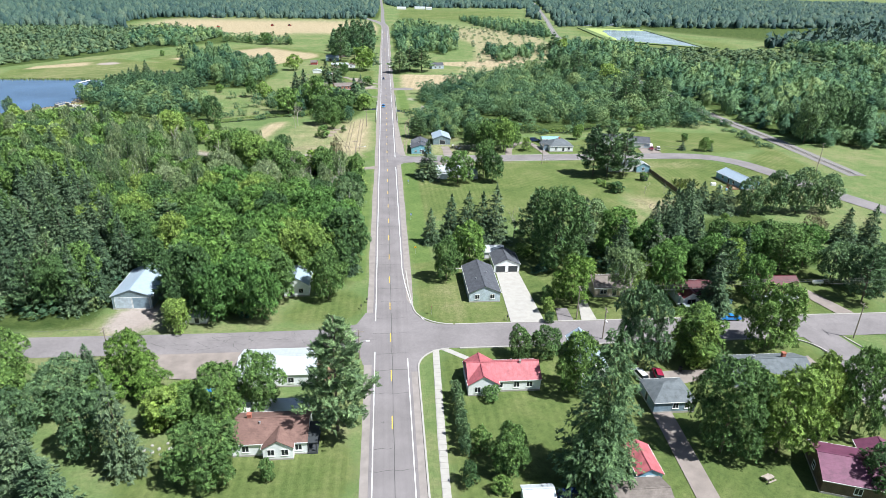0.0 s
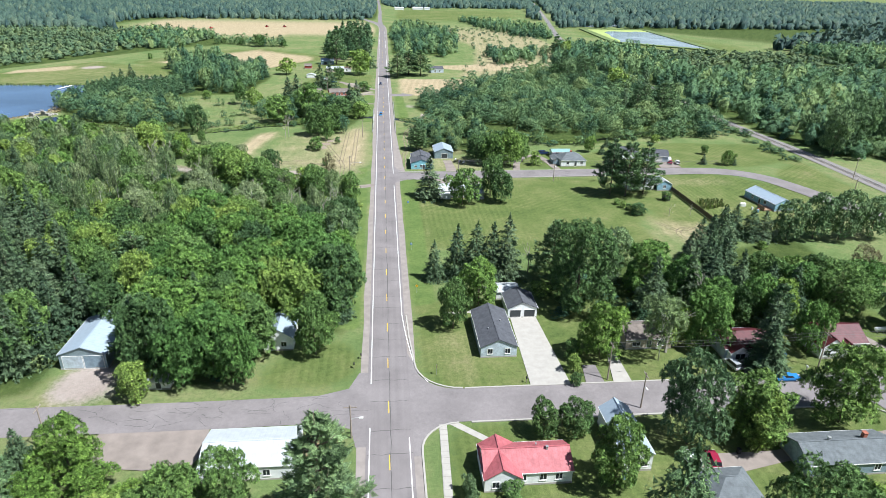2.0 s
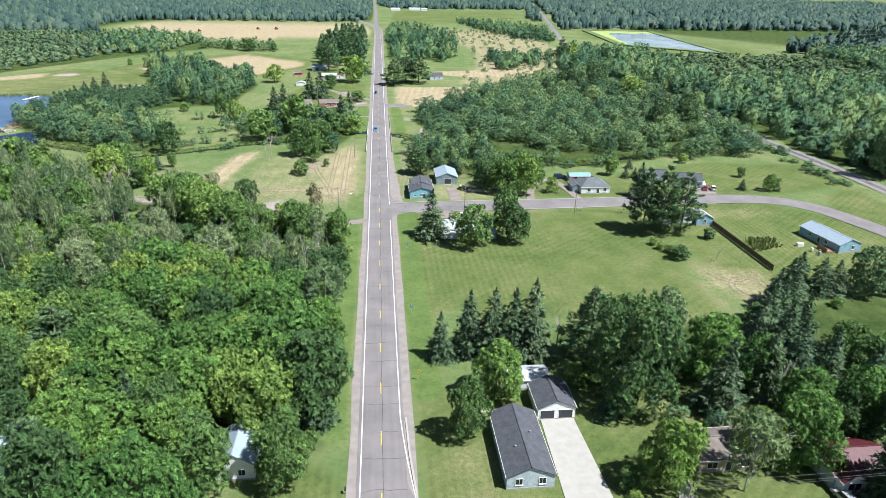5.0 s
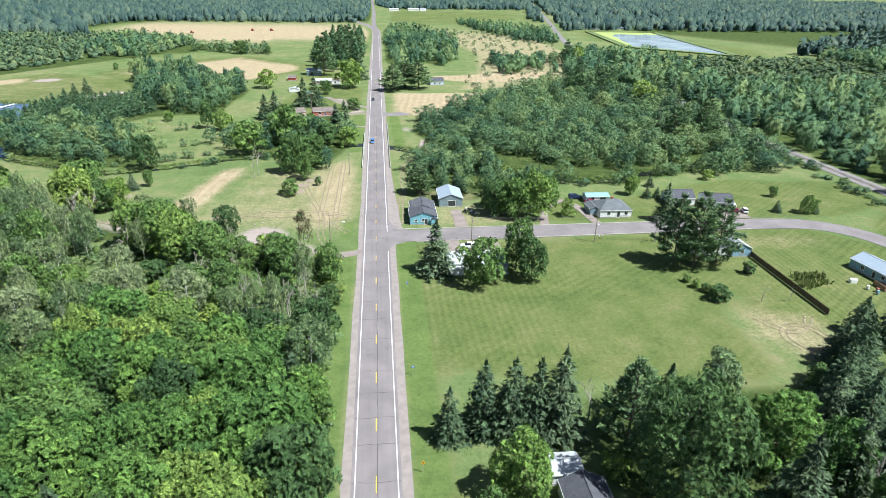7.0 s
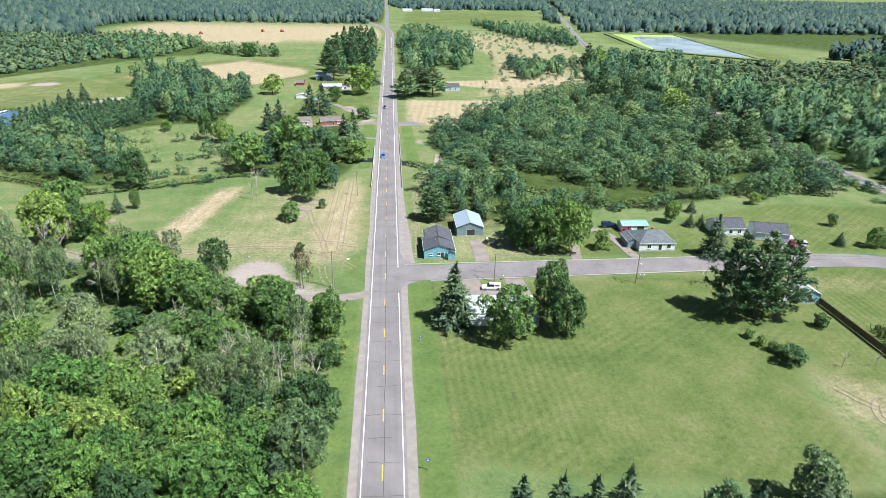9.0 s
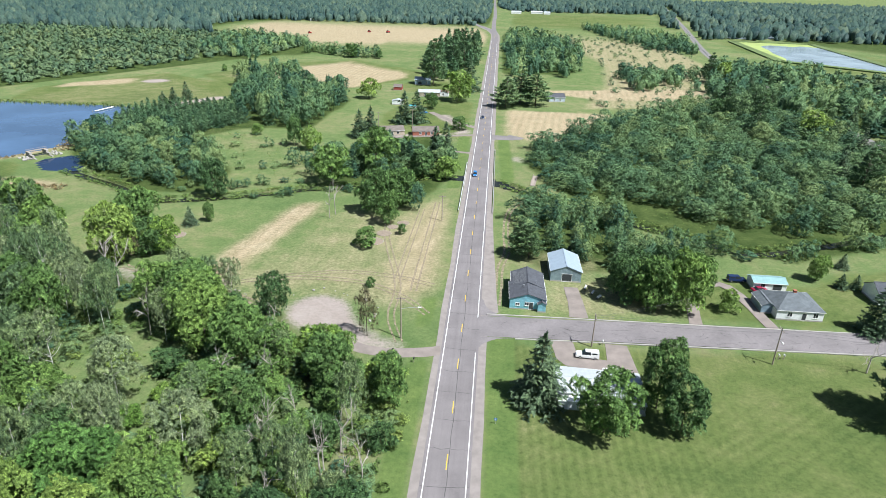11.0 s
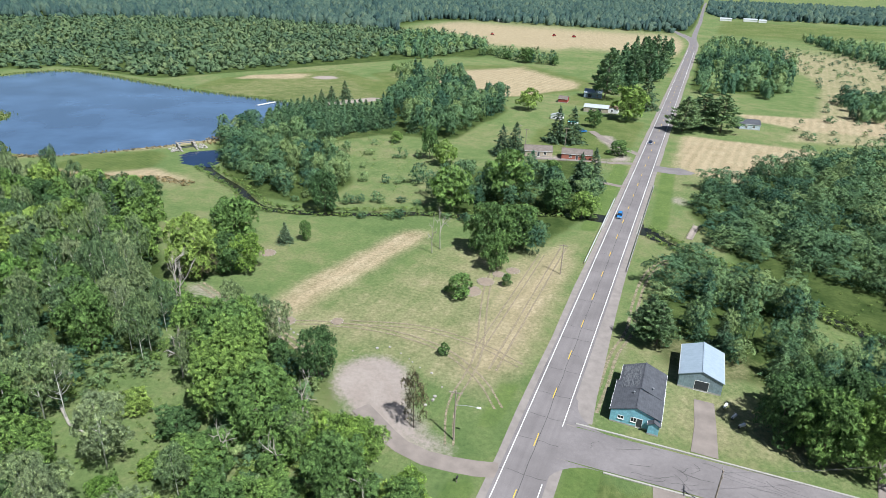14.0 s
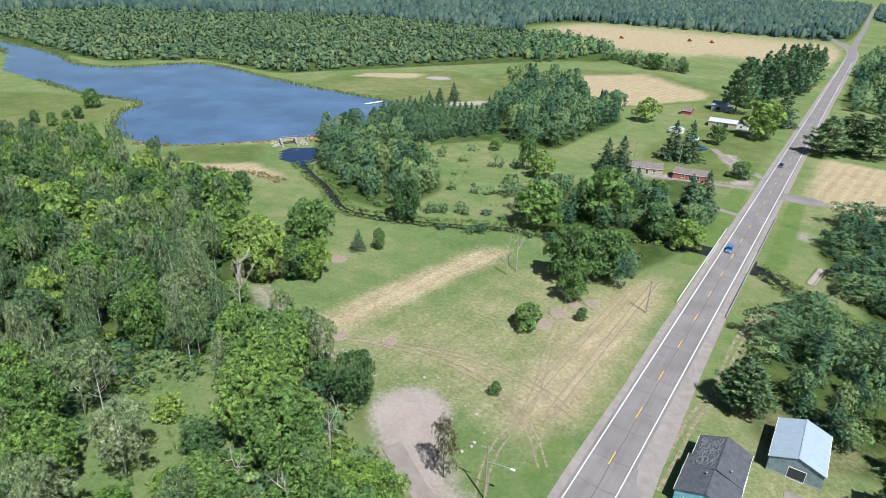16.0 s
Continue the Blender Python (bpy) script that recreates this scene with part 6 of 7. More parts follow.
W = lambda s, u, z=1.0, w=1.1, h=1.2: (s, u, z, w, h)
D = lambda s, u, w=1.0, h=2.05, mat=None: (s, u, 0.05, w, h, True, mat)

# the crossing's south-east corner and the gardens behind it
r = house("house", "white house with a faded red metal roof", "house", 23.4, 107.6, 15, 7.2, 2.7, 2.0, SIDING_WHITE, ROOF_RED_X, openings=[W("f", -1.0), W("f", 2.5), W("f", 5.2), W("r", 0.5), W("b", 0), D("b", 3)])
shell(r, -4.6, -0.6, 8.4, 6.2, 2.7, 1.9, SIDING_WHITE, ROOF_RED_X, 90, openings=[W("l", -1.2, 0.9), W("l", 1.2, 0.9), W("b", 0)])
vent(r, 2, 1.0, 4.3)
chimney(r, 3.6, -0.4, 4.0, 5.2, METAL, 0.16)
r = house("house", "white house with red-brown shingles and a dark porch", "house", -21.5, 92.4, 13, 8.5, 2.7, 2.0, SIDING_WHITE, SHINGLE_BROWN, openings=[W("f", -4.2), W("f", 5), W("l", 0)])
shell(r, 1.6, -2.2, 6.5, 5.2, 2.6, 1.5, SIDING_WHITE, SHINGLE_BROWN, 90, openings=[W("l", -1.2), W("l", 1.2)])
chimney(r, -4, 0.3, 4.2, 5.6)
vent(r, -2, -1, 4.4)
part("porch", join(box(6.5, -4.4, -0.1, 8.3, 1.5, 0.35), box(6.6, -4.3, 0.35, 6.8, -4.1, 2.4), box(8.0, -4.3, 0.35, 8.2, -4.1, 2.4), box(6.5, -4.4, 2.4, 8.4, 1.5, 2.55), box(6.6, -4.3, 0.9, 8.2, -4.2, 1.0)), DOOR_DARK, r, "dark open porch")
r = house("shed", "long white metal-roofed shed by the side street", "shed", -23.5, 113.0, 16, 9.5, 3.0, 1.3, SIDING_WHITE, ROOF_WHITE_X, openings=[D("r", 1.5, 2.4, 2.3), W("f", 3)])
part("lean_to", join(box(8.0, -3.4, -0.1, 11.0, 2.2, 0.2), box(8.0, -3.4, 2.2, 11.2, 2.2, 2.35), box(10.8, -3.3, 0.2, 11.0, -3.1, 2.2), box(10.8, 2.0, 0.2, 11.0, 2.2, 2.2)), WOOD_BROWN, r, "brown wooden lean-to")
house("machine_shed", "grey metal shed with two sliding doors", "shed", -64.4, 151, 15.5, 9.6, 3.6, 1.7, STEEL_WALL, ROOF_STEEL_Y, 90, openings=[("l", -2.1, 0.1, 4.0, 3.1, True, SIDING_GREY), ("l", 2.2, 0.1, 4.0, 3.1, True, SIDING_SLATE)])
r = house("house", "small white house half hidden by trees", "house", -24.4, 152.5, 9, 6.5, 3.2, 2.2, SIDING_WHITE, ROOF_STEEL_Y, 90, openings=[W("l", 1.2), D("l", -1.5), W("f", -2), W("f", 1.5)])
house("garden_shed", "small white shed under branches", "shed", -47.5, 136.5, 6.4, 3.2, 1.8, 0.7, SIDING_WHITE, ROOF_WHITE_X, openings=[D("f", 1.0, 1.0, 1.6)])
r = house("house", "pale grey house with a charcoal shingle roof", "house", 25.0, 150.6, 16.6, 8.2, 2.7, 1.8, SIDING_GREY, SHINGLE, 90, openings=[W("l", 2.0), W("l", -2.0), W("f", -4), W("f", 0, 0.9), W("f", 5), D("f", 2.4), W("b", -3), W("b", 4)])
vent(r, 1.8, 1, 3.7)
vent(r, -1.6, -2.5, 3.7)
house("garage", "two-car garage with charcoal shingles", "garage", 34.0, 163.6, 8.2, 7.4, 2.6, 1.7, SIDING_WHITE, SHINGLE, 90, openings=[("l", -1.8, 0.05, 2.7, 2.1, True, DOOR_DARK), ("l", 1.8, 0.05, 2.7, 2.1, True, DOOR_DARK)])
house("garden_shed", "white shed with a pale metal roof behind the garage", "shed", 32.0, 171.8, 6, 5, 2.2, 0.8, SIDING_WHITE, ROOF_WHITE_X)
r = house("house", "low tan house with tan shingles among trees", "house", 60.5, 147.6, 11, 8, 2.6, 1.6, SIDING_TAN, SHINGLE_TAN, openings=[W("f", -3, 0.9, 1.8), W("f", 3.0, 0.9, 1.8), D("f", 0)])
vent(r, -3, 1.0, 3.7)
r = house("house", "white house with a maroon metal roof under trees", "house", 81.6, 142.6, 11, 8.5, 2.7, 2.0, SIDING_GREY, ROOF_MAROON, openings=[W("f", 3.6)])
shell(r, -2.6, -3.2, 5, 4.6, 2.6, 1.4, SIDING_WHITE, ROOF_MAROON, 90, openings=[W("l", 0, 0.8, 2.2, 1.4)])
shell(r, 1.8, -4.0, 3, 3.2, 2.2, 1.0, SIDING_WHITE, ROOF_MAROON, 90, openings=[D("l", 0)])
r = house("house", "white house with a maroon roof and front gables", "house", 105, 143.2, 11.5, 9, 2.8, 2.4, SIDING_WHITE, ROOF_MAROON, openings=[W("f", 3.6), W("r", 0)])
shell(r, -3.8, -2.0, 8, 5.6, 2.8, 2.2, SIDING_WHITE, ROOF_MAROON, 90, openings=[W("l", -1.2, 0.8, 1.6, 1.3), ("l", 0.2, 3.3, 0.6, 0.6), W("l", 1.8, 0.9, 0.8)])
shell(r, 0.6, -4.4, 3, 3.4, 2.2, 1.2, SIDING_WHITE, ROOF_MAROON, 90, openings=[D("l", 0)])
part("roof_patch", box(0.4, -3.0, 3.62, 5.9, -1.9, 3.66), PAINT_WHITE, r)
r = house("cottage", "small slate-blue hipped cottage", "house", 55.9, 99.0, 8.4, 7.6, 2.5, 1.9, SIDING_SLATE, SHINGLE_GREY, hip=3.2, openings=[W("f", 0.2), W("f", 2.6, 1.0, 0.9), W("r", 0), D("l", 0)])
r = house("house", "long low house with grey shingles", "house", 81.0, 106.2, 17.5, 8, 2.6, 1.6, SIDING_SLATE, SHINGLE_GREY, openings=[W("f", -5), W("f", -1), W("f", 4), D("f", 6.5)])
chimney(r, 4.0, 0.6, 3.9, 5.2)
chimney(r, -3.0, 0.2, 3.9, 4.9, METAL, 0.2)
r = house("house", "house with a plum-coloured metal roof", "house", 81.5, 75.0, 17, 10, 2.7, 1.7, SIDING_DARK, ROOF_PURPLE, -20, openings=[W("f", -3), W("l", 0)])
shell(r, 3.5, 0.2, 12, 7, 2.7, 1.5, SIDING_DARK, ROOF_PURPLE, 70)
vent(r, -2, 1, 4.0)
chimney(r, 5.2, -2.6, 3.6, 4.9)
house("garden_shed", "small shed with a faded red metal roof", "shed", 43.4, 80.4, 7, 4.4, 2.2, 1.1, SIDING_BLUE, ROOF_RED_X, 90, openings=[D("l", 0, 1.2, 1.9)])
house("shed", "shed with a grey weathered roof", "shed", 40.0, 72.4, 9, 7, 2.4, 1.2, SIDING_WHITE, SHINGLE_TAN, openings=[W("f", 0)])
house("garden_shed", "tiny white-roofed shed behind the garden", "shed", 23.6, 74.6, 5, 2.6, 2.0, 0.5, SIDING_WHITE, ROOF_WHITE_X)
r = house("house", "tall narrow pale house with a blue-grey steel roof", "house", 43.0, 112.4, 13, 5.4, 3.6, 1.8, SIDING_WHITE, ROOF_STEEL_Y, 90, openings=[W("l", -1.2), W("l", 1.3), W("f", -3), W("f", 2)])

# along the second street
r = house("mobile_home", "long white mobile home with a white metal roof", "mobile home", 29.6, 256.2, 17.2, 8.6, 2.6, 0.7, SIDING_WHITE, ROOF_WHITE_X, -3, over=0.25, openings=[W("f", -5), W("f", 0), W("f", 5.6), D("f", 3), D("b", -2), W("b", 3), W("r", 0)])
vent(r, -4, 1.0, 3.1)
vent(r, -1.0, -1.4, 3.0)
part("porch", join(box(5.6, -6.4, -0.1, 8.6, -4.3, 0.4), box(5.6, -6.4, 2.2, 8.7, -4.2, 2.32), box(8.3, -6.3, 0.4, 8.45, -6.15, 2.2), box(5.7, -6.3, 0.4, 5.85, -6.15, 2.2)), ROOF_WHITE_X, r, "pale blue porch")
part("lean_to", join(box(-8.5, -6.0, -0.2, -4.4, -4.4, 1.9), box(-8.7, -6.2, 1.9, -4.2, -4.2, 2.05)), SIDING_WHITE, r, "white lean-to")
part("steps", join(*[box(-5.0 + 0.3 * i, 4.35, -0.1, -4.7 + 0.3 * i, 5.8, 0.2 * i + 0.2) for i in range(4)], box(-5.0, 5.75, 0.2, -3.8, 5.82, 1.5), box(-5.0, 4.4, 1.2, -4.95, 5.8, 1.3)), WOOD_GREY, r, "wooden steps with a rail")
r = house("house", "turquoise board house with worn charcoal shingles", "house", 16.4, 294.6, 9.6, 9.2, 2.9, 1.5, TURQUOISE, SHINGLE, 90, openings=[W("l", -2.6, 1.2, 1.0, 0.6), D("l", 0.9), W("l", -0.2, 1.2, 0.9, 0.9), W("f", 0), W("b", 1)])
shell(r, 0.2, 6.2, 9.2, 8.6, 3.0, 1.7, TURQUOISE, SHINGLE, 90, openings=[W("f", 1), W("b", 0)])
shell(r, 3.6, -4.6, 2.4, 2.0, 2.3, 0.5, TURQUOISE, SHINGLE, 90)
vent(r, 2.4, 3.0, 4.0)
worn_roof = part("shingle_patch", box(-4.25, 2.6, 3.2, -4.2, 2.65, 3.22), SHINGLE, r)
tab_mesh = mesh("shingle", *box(-0.15, -0.1, 0, 0.15, 0.1, 0.025), SHINGLE_WORN)
for k in range(220):
    o = new("shingle", tab_mesh)
    o.parent = worn_roof
    u, v = rng.uniform(0.5, 4.0), rng.uniform(2.2, 10.4)
    o.matrix_basis = pose(0.2 - u, v, 3.0 + 1.7 - (1.7 / 4.3) * u + 0.24, rng.uniform(-6, 6), -21.6 + rng.uniform(-12, 4), rng.uniform(-14, 14) + 90)
vent(r, -1, 0, 4.2)
house("machine_shed", "grey-blue steel shed with a light metal roof", "shed", 27.8, 313.4, 12, 8.6, 3.1, 1.6, STEEL_WALL, ROOF_STEEL_Y, 90, openings=[("l", 0.3, 0.05, 2.7, 2.3, True, DOOR_DARK)])
r = house("house", "white hipped house with grey shingles", "house", 85.8, 298.6, 11.6, 10.8, 2.7, 2.4, SIDING_WHITE, SHINGLE_GREY, hip=4.2, openings=[D("f", 1), W("f", -2.6), W("f", 3.8), W("r", 0)])
chimney(r, 0, 0.2, 4.6, 5.8)
shell(r, -6.8, 1.0, 7, 3.4, 2.2, 0.8, SIDING_SLATE, SHINGLE_GREY, 90)
house("garage", "small shed with a teal metal roof", "shed", 84.6, 312, 9, 5, 2.2, 0.8, SIDING_WHITE, ROOF_TEAL, openings=[("f", 2.0, 0.05, 2.4, 1.9, True, DOOR_DARK), W("f", -2)])
r = house("house", "white house shaded by tall pines", "house", 106, 262.4, 15, 7, 2.6, 1.6, SIDING_WHITE, SHINGLE_GREY, openings=[W("f", 2), W("f", 6), D("f", 4), W("r", 0)])
shell(r, 7.5, -1.2, 7, 6, 2.6, 1.5, SIDING_BLUE, ROOF_WHITE_X, 90, openings=[W("l", 0)])
house("garage", "pale garage with a dark shingle roof", "garage", 129, 304.2, 10.5, 9.4, 2.8, 1.9, SIDING_GREY, SHINGLE, -14, openings=[("f", 0, 0.05, 4.8, 2.2, True, PAINT_WHITE)])
house("house", "grey-roofed house behind the pines", "house", 116, 308.5, 10, 8, 2.8, 2.2, SIDING_WHITE, SHINGLE, 0, openings=[W("f", 0), W("f", 3)])
r = house("house", "pale blue manufactured house on a lawn", "house", 148.2, 241, 17, 8.2, 2.7, 1.6, SIDING_BLUE, ROOF_STEEL_Y, 98, openings=[W("b", -4), W("b", 3), W("l", 1), D("b", 0)])
part("deck", join(box(-6.6, -8.5, -0.1, -3.4, -4.0, 0.5), box(-6.6, -8.5, 0.5, -6.5, -4.0, 1.4)), WOOD_BROWN, r, "brown wooden deck")
house("long_shed", "long white metal building beyond the railway", "shed", 296, 330, 44, 9, 3.2, 1.2, SIDING_WHITE, ROOF_WHITE_X, -58, openings=[W("f", -12), W("f", 0), W("f", 12)])

# farm and houses north of the creek
r = house("barn", "low white-roofed farm building", "barn", -41, 588.5, 15, 9, 2.8, 1.2, SIDING_TAN, ROOF_WHITE_X, 4, openings=[W("f", -3), D("f", 2, 2.4, 2.2)])
shell(r, 10, 0.4, 6, 7, 2.6, 1.2, SIDING_WHITE, SHINGLE_BROWN, 90, openings=[W("l", 0)])
house("barn", "blue-grey barn with a rusted metal roof", "barn", -51.5, 637, 12, 10, 3.4, 1.8, SIDING_SLATE, ROOF_STEEL_Y, 6, openings=[D("f", -2, 2.6, 2.4), W("f", 3)])
house("garden_shed", "small red wooden farm shed", "shed", -66, 607, 6, 6, 2.4, 1.4, plain("barn_red_boards", (0.3, 0.07, 0.06), 0.85), SHINGLE_TAN)
house("house", "brown farmhouse among pines", "house", -42, 672, 11, 9, 3.2, 2.2, SIDING_DARK, SHINGLE_BROWN, openings=[W("f", -2), W("f", 2)])
house("garden_shed", "white shed roof by the spruces", "shed", -58, 553, 5, 7, 2.2, 0.9, SIDING_WHITE, ROOF_WHITE_X, 90)
house("house", "low house with a tan shingle roof behind trees", "house", -49, 471, 13, 8, 2.6, 1.7, SIDING_TAN, SHINGLE_TAN, 20, openings=[W("f", -3), W("f", 3), D("f", 0)])
house("house", "brick ranch house with brown shingles", "house", -31, 474, 14, 8, 2.6, 1.6, BRICK_RED, SHINGLE_TAN, 12, openings=[W("f", -3), W("f", 3), D("f", 0)])
house("house", "grey house behind roadside pines", "house", 47, 588, 11, 9, 3, 2, SIDING_GREY, SHINGLE, 10, openings=[W("f", -2), W("f", 2)])
for x, y, w in ((42, 1632, 22), (88, 1652, 26), (110, 1640, 14), (-420, 1260, 40), (-300, 1230, 18)):
    house("farm_building", "distant white farm building", "barn", x, y, w, 10, 4, 2, SIDING_WHITE, ROOF_WHITE_X)
pool = thing("swimming_pool", -47, 545, 0, "round teal above-ground pool on the lawn", "pool")
part("wall", tube([(0, 0, 0), (0, 0, 1.1)], [3, 3], 24), SIDING_WHITE, pool)
part("water", tube([(0, 0, 1.1), (0, 0, 1.16)], [2.8, 2.8], 24), plain("pool_water", (0.12, 0.5, 0.52), 0.1), pool)


# ---- vehicles ----
def extruded(profile, half, inset=0.12):
    """A side profile (x, z) pulled across, narrower at the top."""
    zmax, zmin = max(p[1] for p in profile), min(p[1] for p in profile)
    k = lambda z: half - inset * ((z - zmin) / (zmax - zmin)) ** 2
    n = len(profile)
    V = [(x, -k(z), z) for x, z in profile] + [(x, k(z), z) for x, z in profile]
    return V, [tuple(range(n - 1, -1, -1)), tuple(range(n, 2 * n))] + [(i, (i + 1) % n, (i + 1) % n + n, i + n) for i in range(n)]


def car(name, label, x, y, heading, paint, style="sedan", z=0.06):
    root = thing(name, x, y, z, label, "car", rot=heading)
    long = 5.2 if style in ("pickup", "classic") else 4.5
    h = long / 2
    deck = 0.95 if style != "pickup" else 1.05
    body = [(-h, 0.35), (-h, 0.8), (-h + 0.15, deck), (h - 1.3, deck), (h - 0.15, deck - 0.12), (h, 0.7), (h, 0.35)]
    part("body", extruded(body, 0.9, 0.06), paint, root)
    cab = {"sedan": [(-h + 0.7, deck), (-h + 1.2, 1.42), (0.45, 1.42), (1.15, deck)], "suv": [(-h + 0.1, deck), (-h + 0.35, 1.62), (0.5, 1.62), (1.15, deck)],
           "pickup": [(-h + 0.05, deck), (-h + 0.15, 1.78), (0.55, 1.78), (1.25, deck)], "classic": [(-1.1, deck), (-0.7, 1.35), (0.3, 1.35), (0.8, deck)]}[style]
    part("glasshouse", extruded(cab, 0.8, 0.16), GLASS, root)
    part("roof", box(cab[1][0], -0.66, cab[1][1] - 0.03, cab[2][0], 0.66, cab[1][1] + 0.05, 0.04), paint, root)
    if style == "pickup":
        part("topper", extruded([(-h + 0.03, deck + 0.01), (-h + 0.1, 1.8), (-0.7, 1.8), (-0.7, deck + 0.01)], 0.84, 0.1), paint, root)
        for s in (-1, 1):
            part("side_window", box(-h + 0.5, s * 0.79 - 0.05, 1.3, -1.0, s * 0.79 + 0.05, 1.6), GLASS, root)
    for sx in (-h + 0.9, h - 0.95):
        for sy in (-0.8, 0.8):
            wheel = part("wheel", tube([(sx, sy - 0.11, 0.32), (sx, sy + 0.11, 0.32)], [0.33, 0.33], 14), BLACK, root)
            part("rim", tube([(sx, sy - 0.12, 0.32), (sx, sy + 0.12, 0.32)], [0.19, 0.19], 10), METAL, wheel)
    for sy in (-0.62, 0.62):
        part("headlight", box(h - 0.06, sy - 0.16, 0.62, h + 0.02, sy + 0.16, 0.76), PAINT_WHITE, root)
        part("tail_light", box(-h - 0.02, sy - 0.16, 0.68, -h + 0.05, sy + 0.16, 0.84), TAIL_RED, root)
    for sx in (-h - 0.05, h - 0.05):
        part("bumper", box(sx, -0.85, 0.36, sx + 0.1, 0.85, 0.54, 0.02), METAL, root)
    return root


TAIL_RED = plain("red_lens", (0.4, 0.02, 0.02), 0.3)
CAR_WHITE, CAR_BLUE, CAR_NAVY = plain("white_car_paint", (0.78, 0.78, 0.77), 0.25, vary=0.05), plain("bright_blue_car_paint", (0.04, 0.2, 0.5), 0.25, vary=0.1), plain("navy_car_paint", (0.02, 0.035, 0.09), 0.25, vary=0.1)
CAR_SILVER, CAR_RED = plain("silver_car_paint", (0.42, 0.45, 0.47), 0.3, 0.3, 0.05), plain("dark_red_car_paint", (0.25, 0.02, 0.05), 0.25, vary=0.1)
car("pickup_truck", "white pickup truck with a topper on gravel", 29.2, 269.4, 176, CAR_WHITE, "pickup")
car("parked_car", "white car beside the mobile home", 34.0, 263.2, 172, CAR_WHITE)
car("vintage_car", "bright blue vintage car at the kerb", 86.0, 129.9, 178, CAR_BLUE, "classic")
car("parked_car", "silver estate car in a gravel driveway", 76.6, 135.6, 100, CAR_SILVER, "suv")
car("parked_van", "white van beside the cottage", 53.6, 107.2, 100, CAR_WHITE, "suv")
car("parked_car", "dark red car beside the cottage", 57.6, 107.0, 80, CAR_RED, "suv")
car("pickup_truck", "navy pickup truck at the end of the loop", 77.2, 314.4, 4, CAR_NAVY, "pickup")
car("parked_car", "dark car before the small shed", 81.5, 308.4, 10, CAR_RED)
car("parked_car", "red car on a gravel pad", 133.4, 296.6, 60, CAR_RED)
car("parked_car", "white car on a gravel pad", 136.6, 296.4, 75, CAR_WHITE, "suv")
car("moving_car", "blue car driving on the highway", -1.6, 404, 272, CAR_BLUE, "suv")
car("moving_car", "dark blue car on the distant highway", -1.7, 520, 270, CAR_NAVY)
car("parked_car", "blue car on the farm lawn", -38, 527, 20, CAR_BLUE)
car("pickup_truck", "dark pickup truck behind the garden", 29.6, 74.6, 5, CAR_NAVY, "pickup")
boat = thing("covered_boat", 134.4, 301.5, 0.1, "white boat on a trailer beside parked cars", "boat", rot=70)
part("hull", extruded([(-2.8, 0.5), (-2.8, 1.3), (2.0, 1.35), (3.0, 1.2), (2.2, 0.5)], 1.0, -0.2), CAR_WHITE, boat)
part("trailer", join(box(-2.6, -0.9, 0.3, 3.6, -0.8, 0.42), box(-2.6, 0.8, 0.3, 3.6, 0.9, 0.42)), METAL, boat)
for x, y, rot in ((33.0, 303.6, 70), (34.6, 300.8, 60), (36.0, 298.4, 40)):
    q = thing("motorbike", x, y, 0, "old motorbike standing on bare earth", "motorbike", "motorbikes beside the track", rot)
    part("wheel", tube([(-0.7, -0.06, 0.32), (-0.7, 0.06, 0.32)], [0.32, 0.32], 12), BLACK, q)
    part("wheel", tube([(0.7, -0.06, 0.32), (0.7, 0.06, 0.32)], [0.32, 0.32], 12), BLACK, q)
    part("body", extruded([(-0.8, 0.4), (-0.7, 0.8), (0.1, 0.95), (0.5, 1.0), (0.6, 0.5)], 0.25, 0.08), CAR_WHITE, q)
    part("handlebar", box(0.4, -0.4, 1.0, 0.46, 0.4, 1.06), METAL, q)


# ---- poles, wires, signs ----
def utility_pole(x, y, h, rot=0, lamp=0.0, label="weathered wooden utility pole with a crossarm"):
    root = thing("utility_pole", x, y, 0, label, "utility pole", "utility poles", rot)
    part("pole", tube([(0, 0, -0.3), (0, 0, h)], [0.17, 0.11], 8), POLE_WOOD, root)
    arm = part("crossarm", box(-1.2, -0.06, h - 0.6, 1.2, 0.06, h - 0.45), POLE_WOOD, root)
    for u in (-1.1, -0.5, 0.5, 1.1):
        part("insulator", tube([(u, 0, h - 0.45), (u, 0, h - 0.25)], [0.06, 0.04], 6), CONCRETE, arm)
    if lamp:
        part("lamp_arm", tube([(0, 0, h - 3.2), (lamp * 0.5, 0, h - 2.9), (lamp, 0, h - 2.85)], [0.05, 0.045, 0.04], 6), METAL, root)
        part("lamp_head", box(lamp - 0.1, -0.16, h - 2.98, lamp + 0.7, 0.16, h - 2.78, 0.05), PAINT_WHITE, root)
    return root


utility_pole(-13.9, 272.0, 11.2, 8, 4.0, "utility pole with a street lamp on an arm")
utility_pole(30.8, 274.0, 8.6, 90)
utility_pole(71.0, 271.8, 9.6, 90, -2.0)
utility_pole(47, 132.6, 9.0, 90)
utility_pole(50.4, 122.6, 8.4, 90, -1.4)
utility_pole(112, 119.6, 9.6, 90)
utility_pole(-60, 118, 9.6, 90)
utility_pole(-6.8, 117.6, 7.5, 0, 1.6)
utility_pole(-11, 349, 9.5, 5)
utility_pole(96, 134, 9, 90)
for x, y in ((-62, 484), (-57, 478), (-40, 490), (205, 270), (182, 240)):
    utility_pole(x, y, 10, 20)


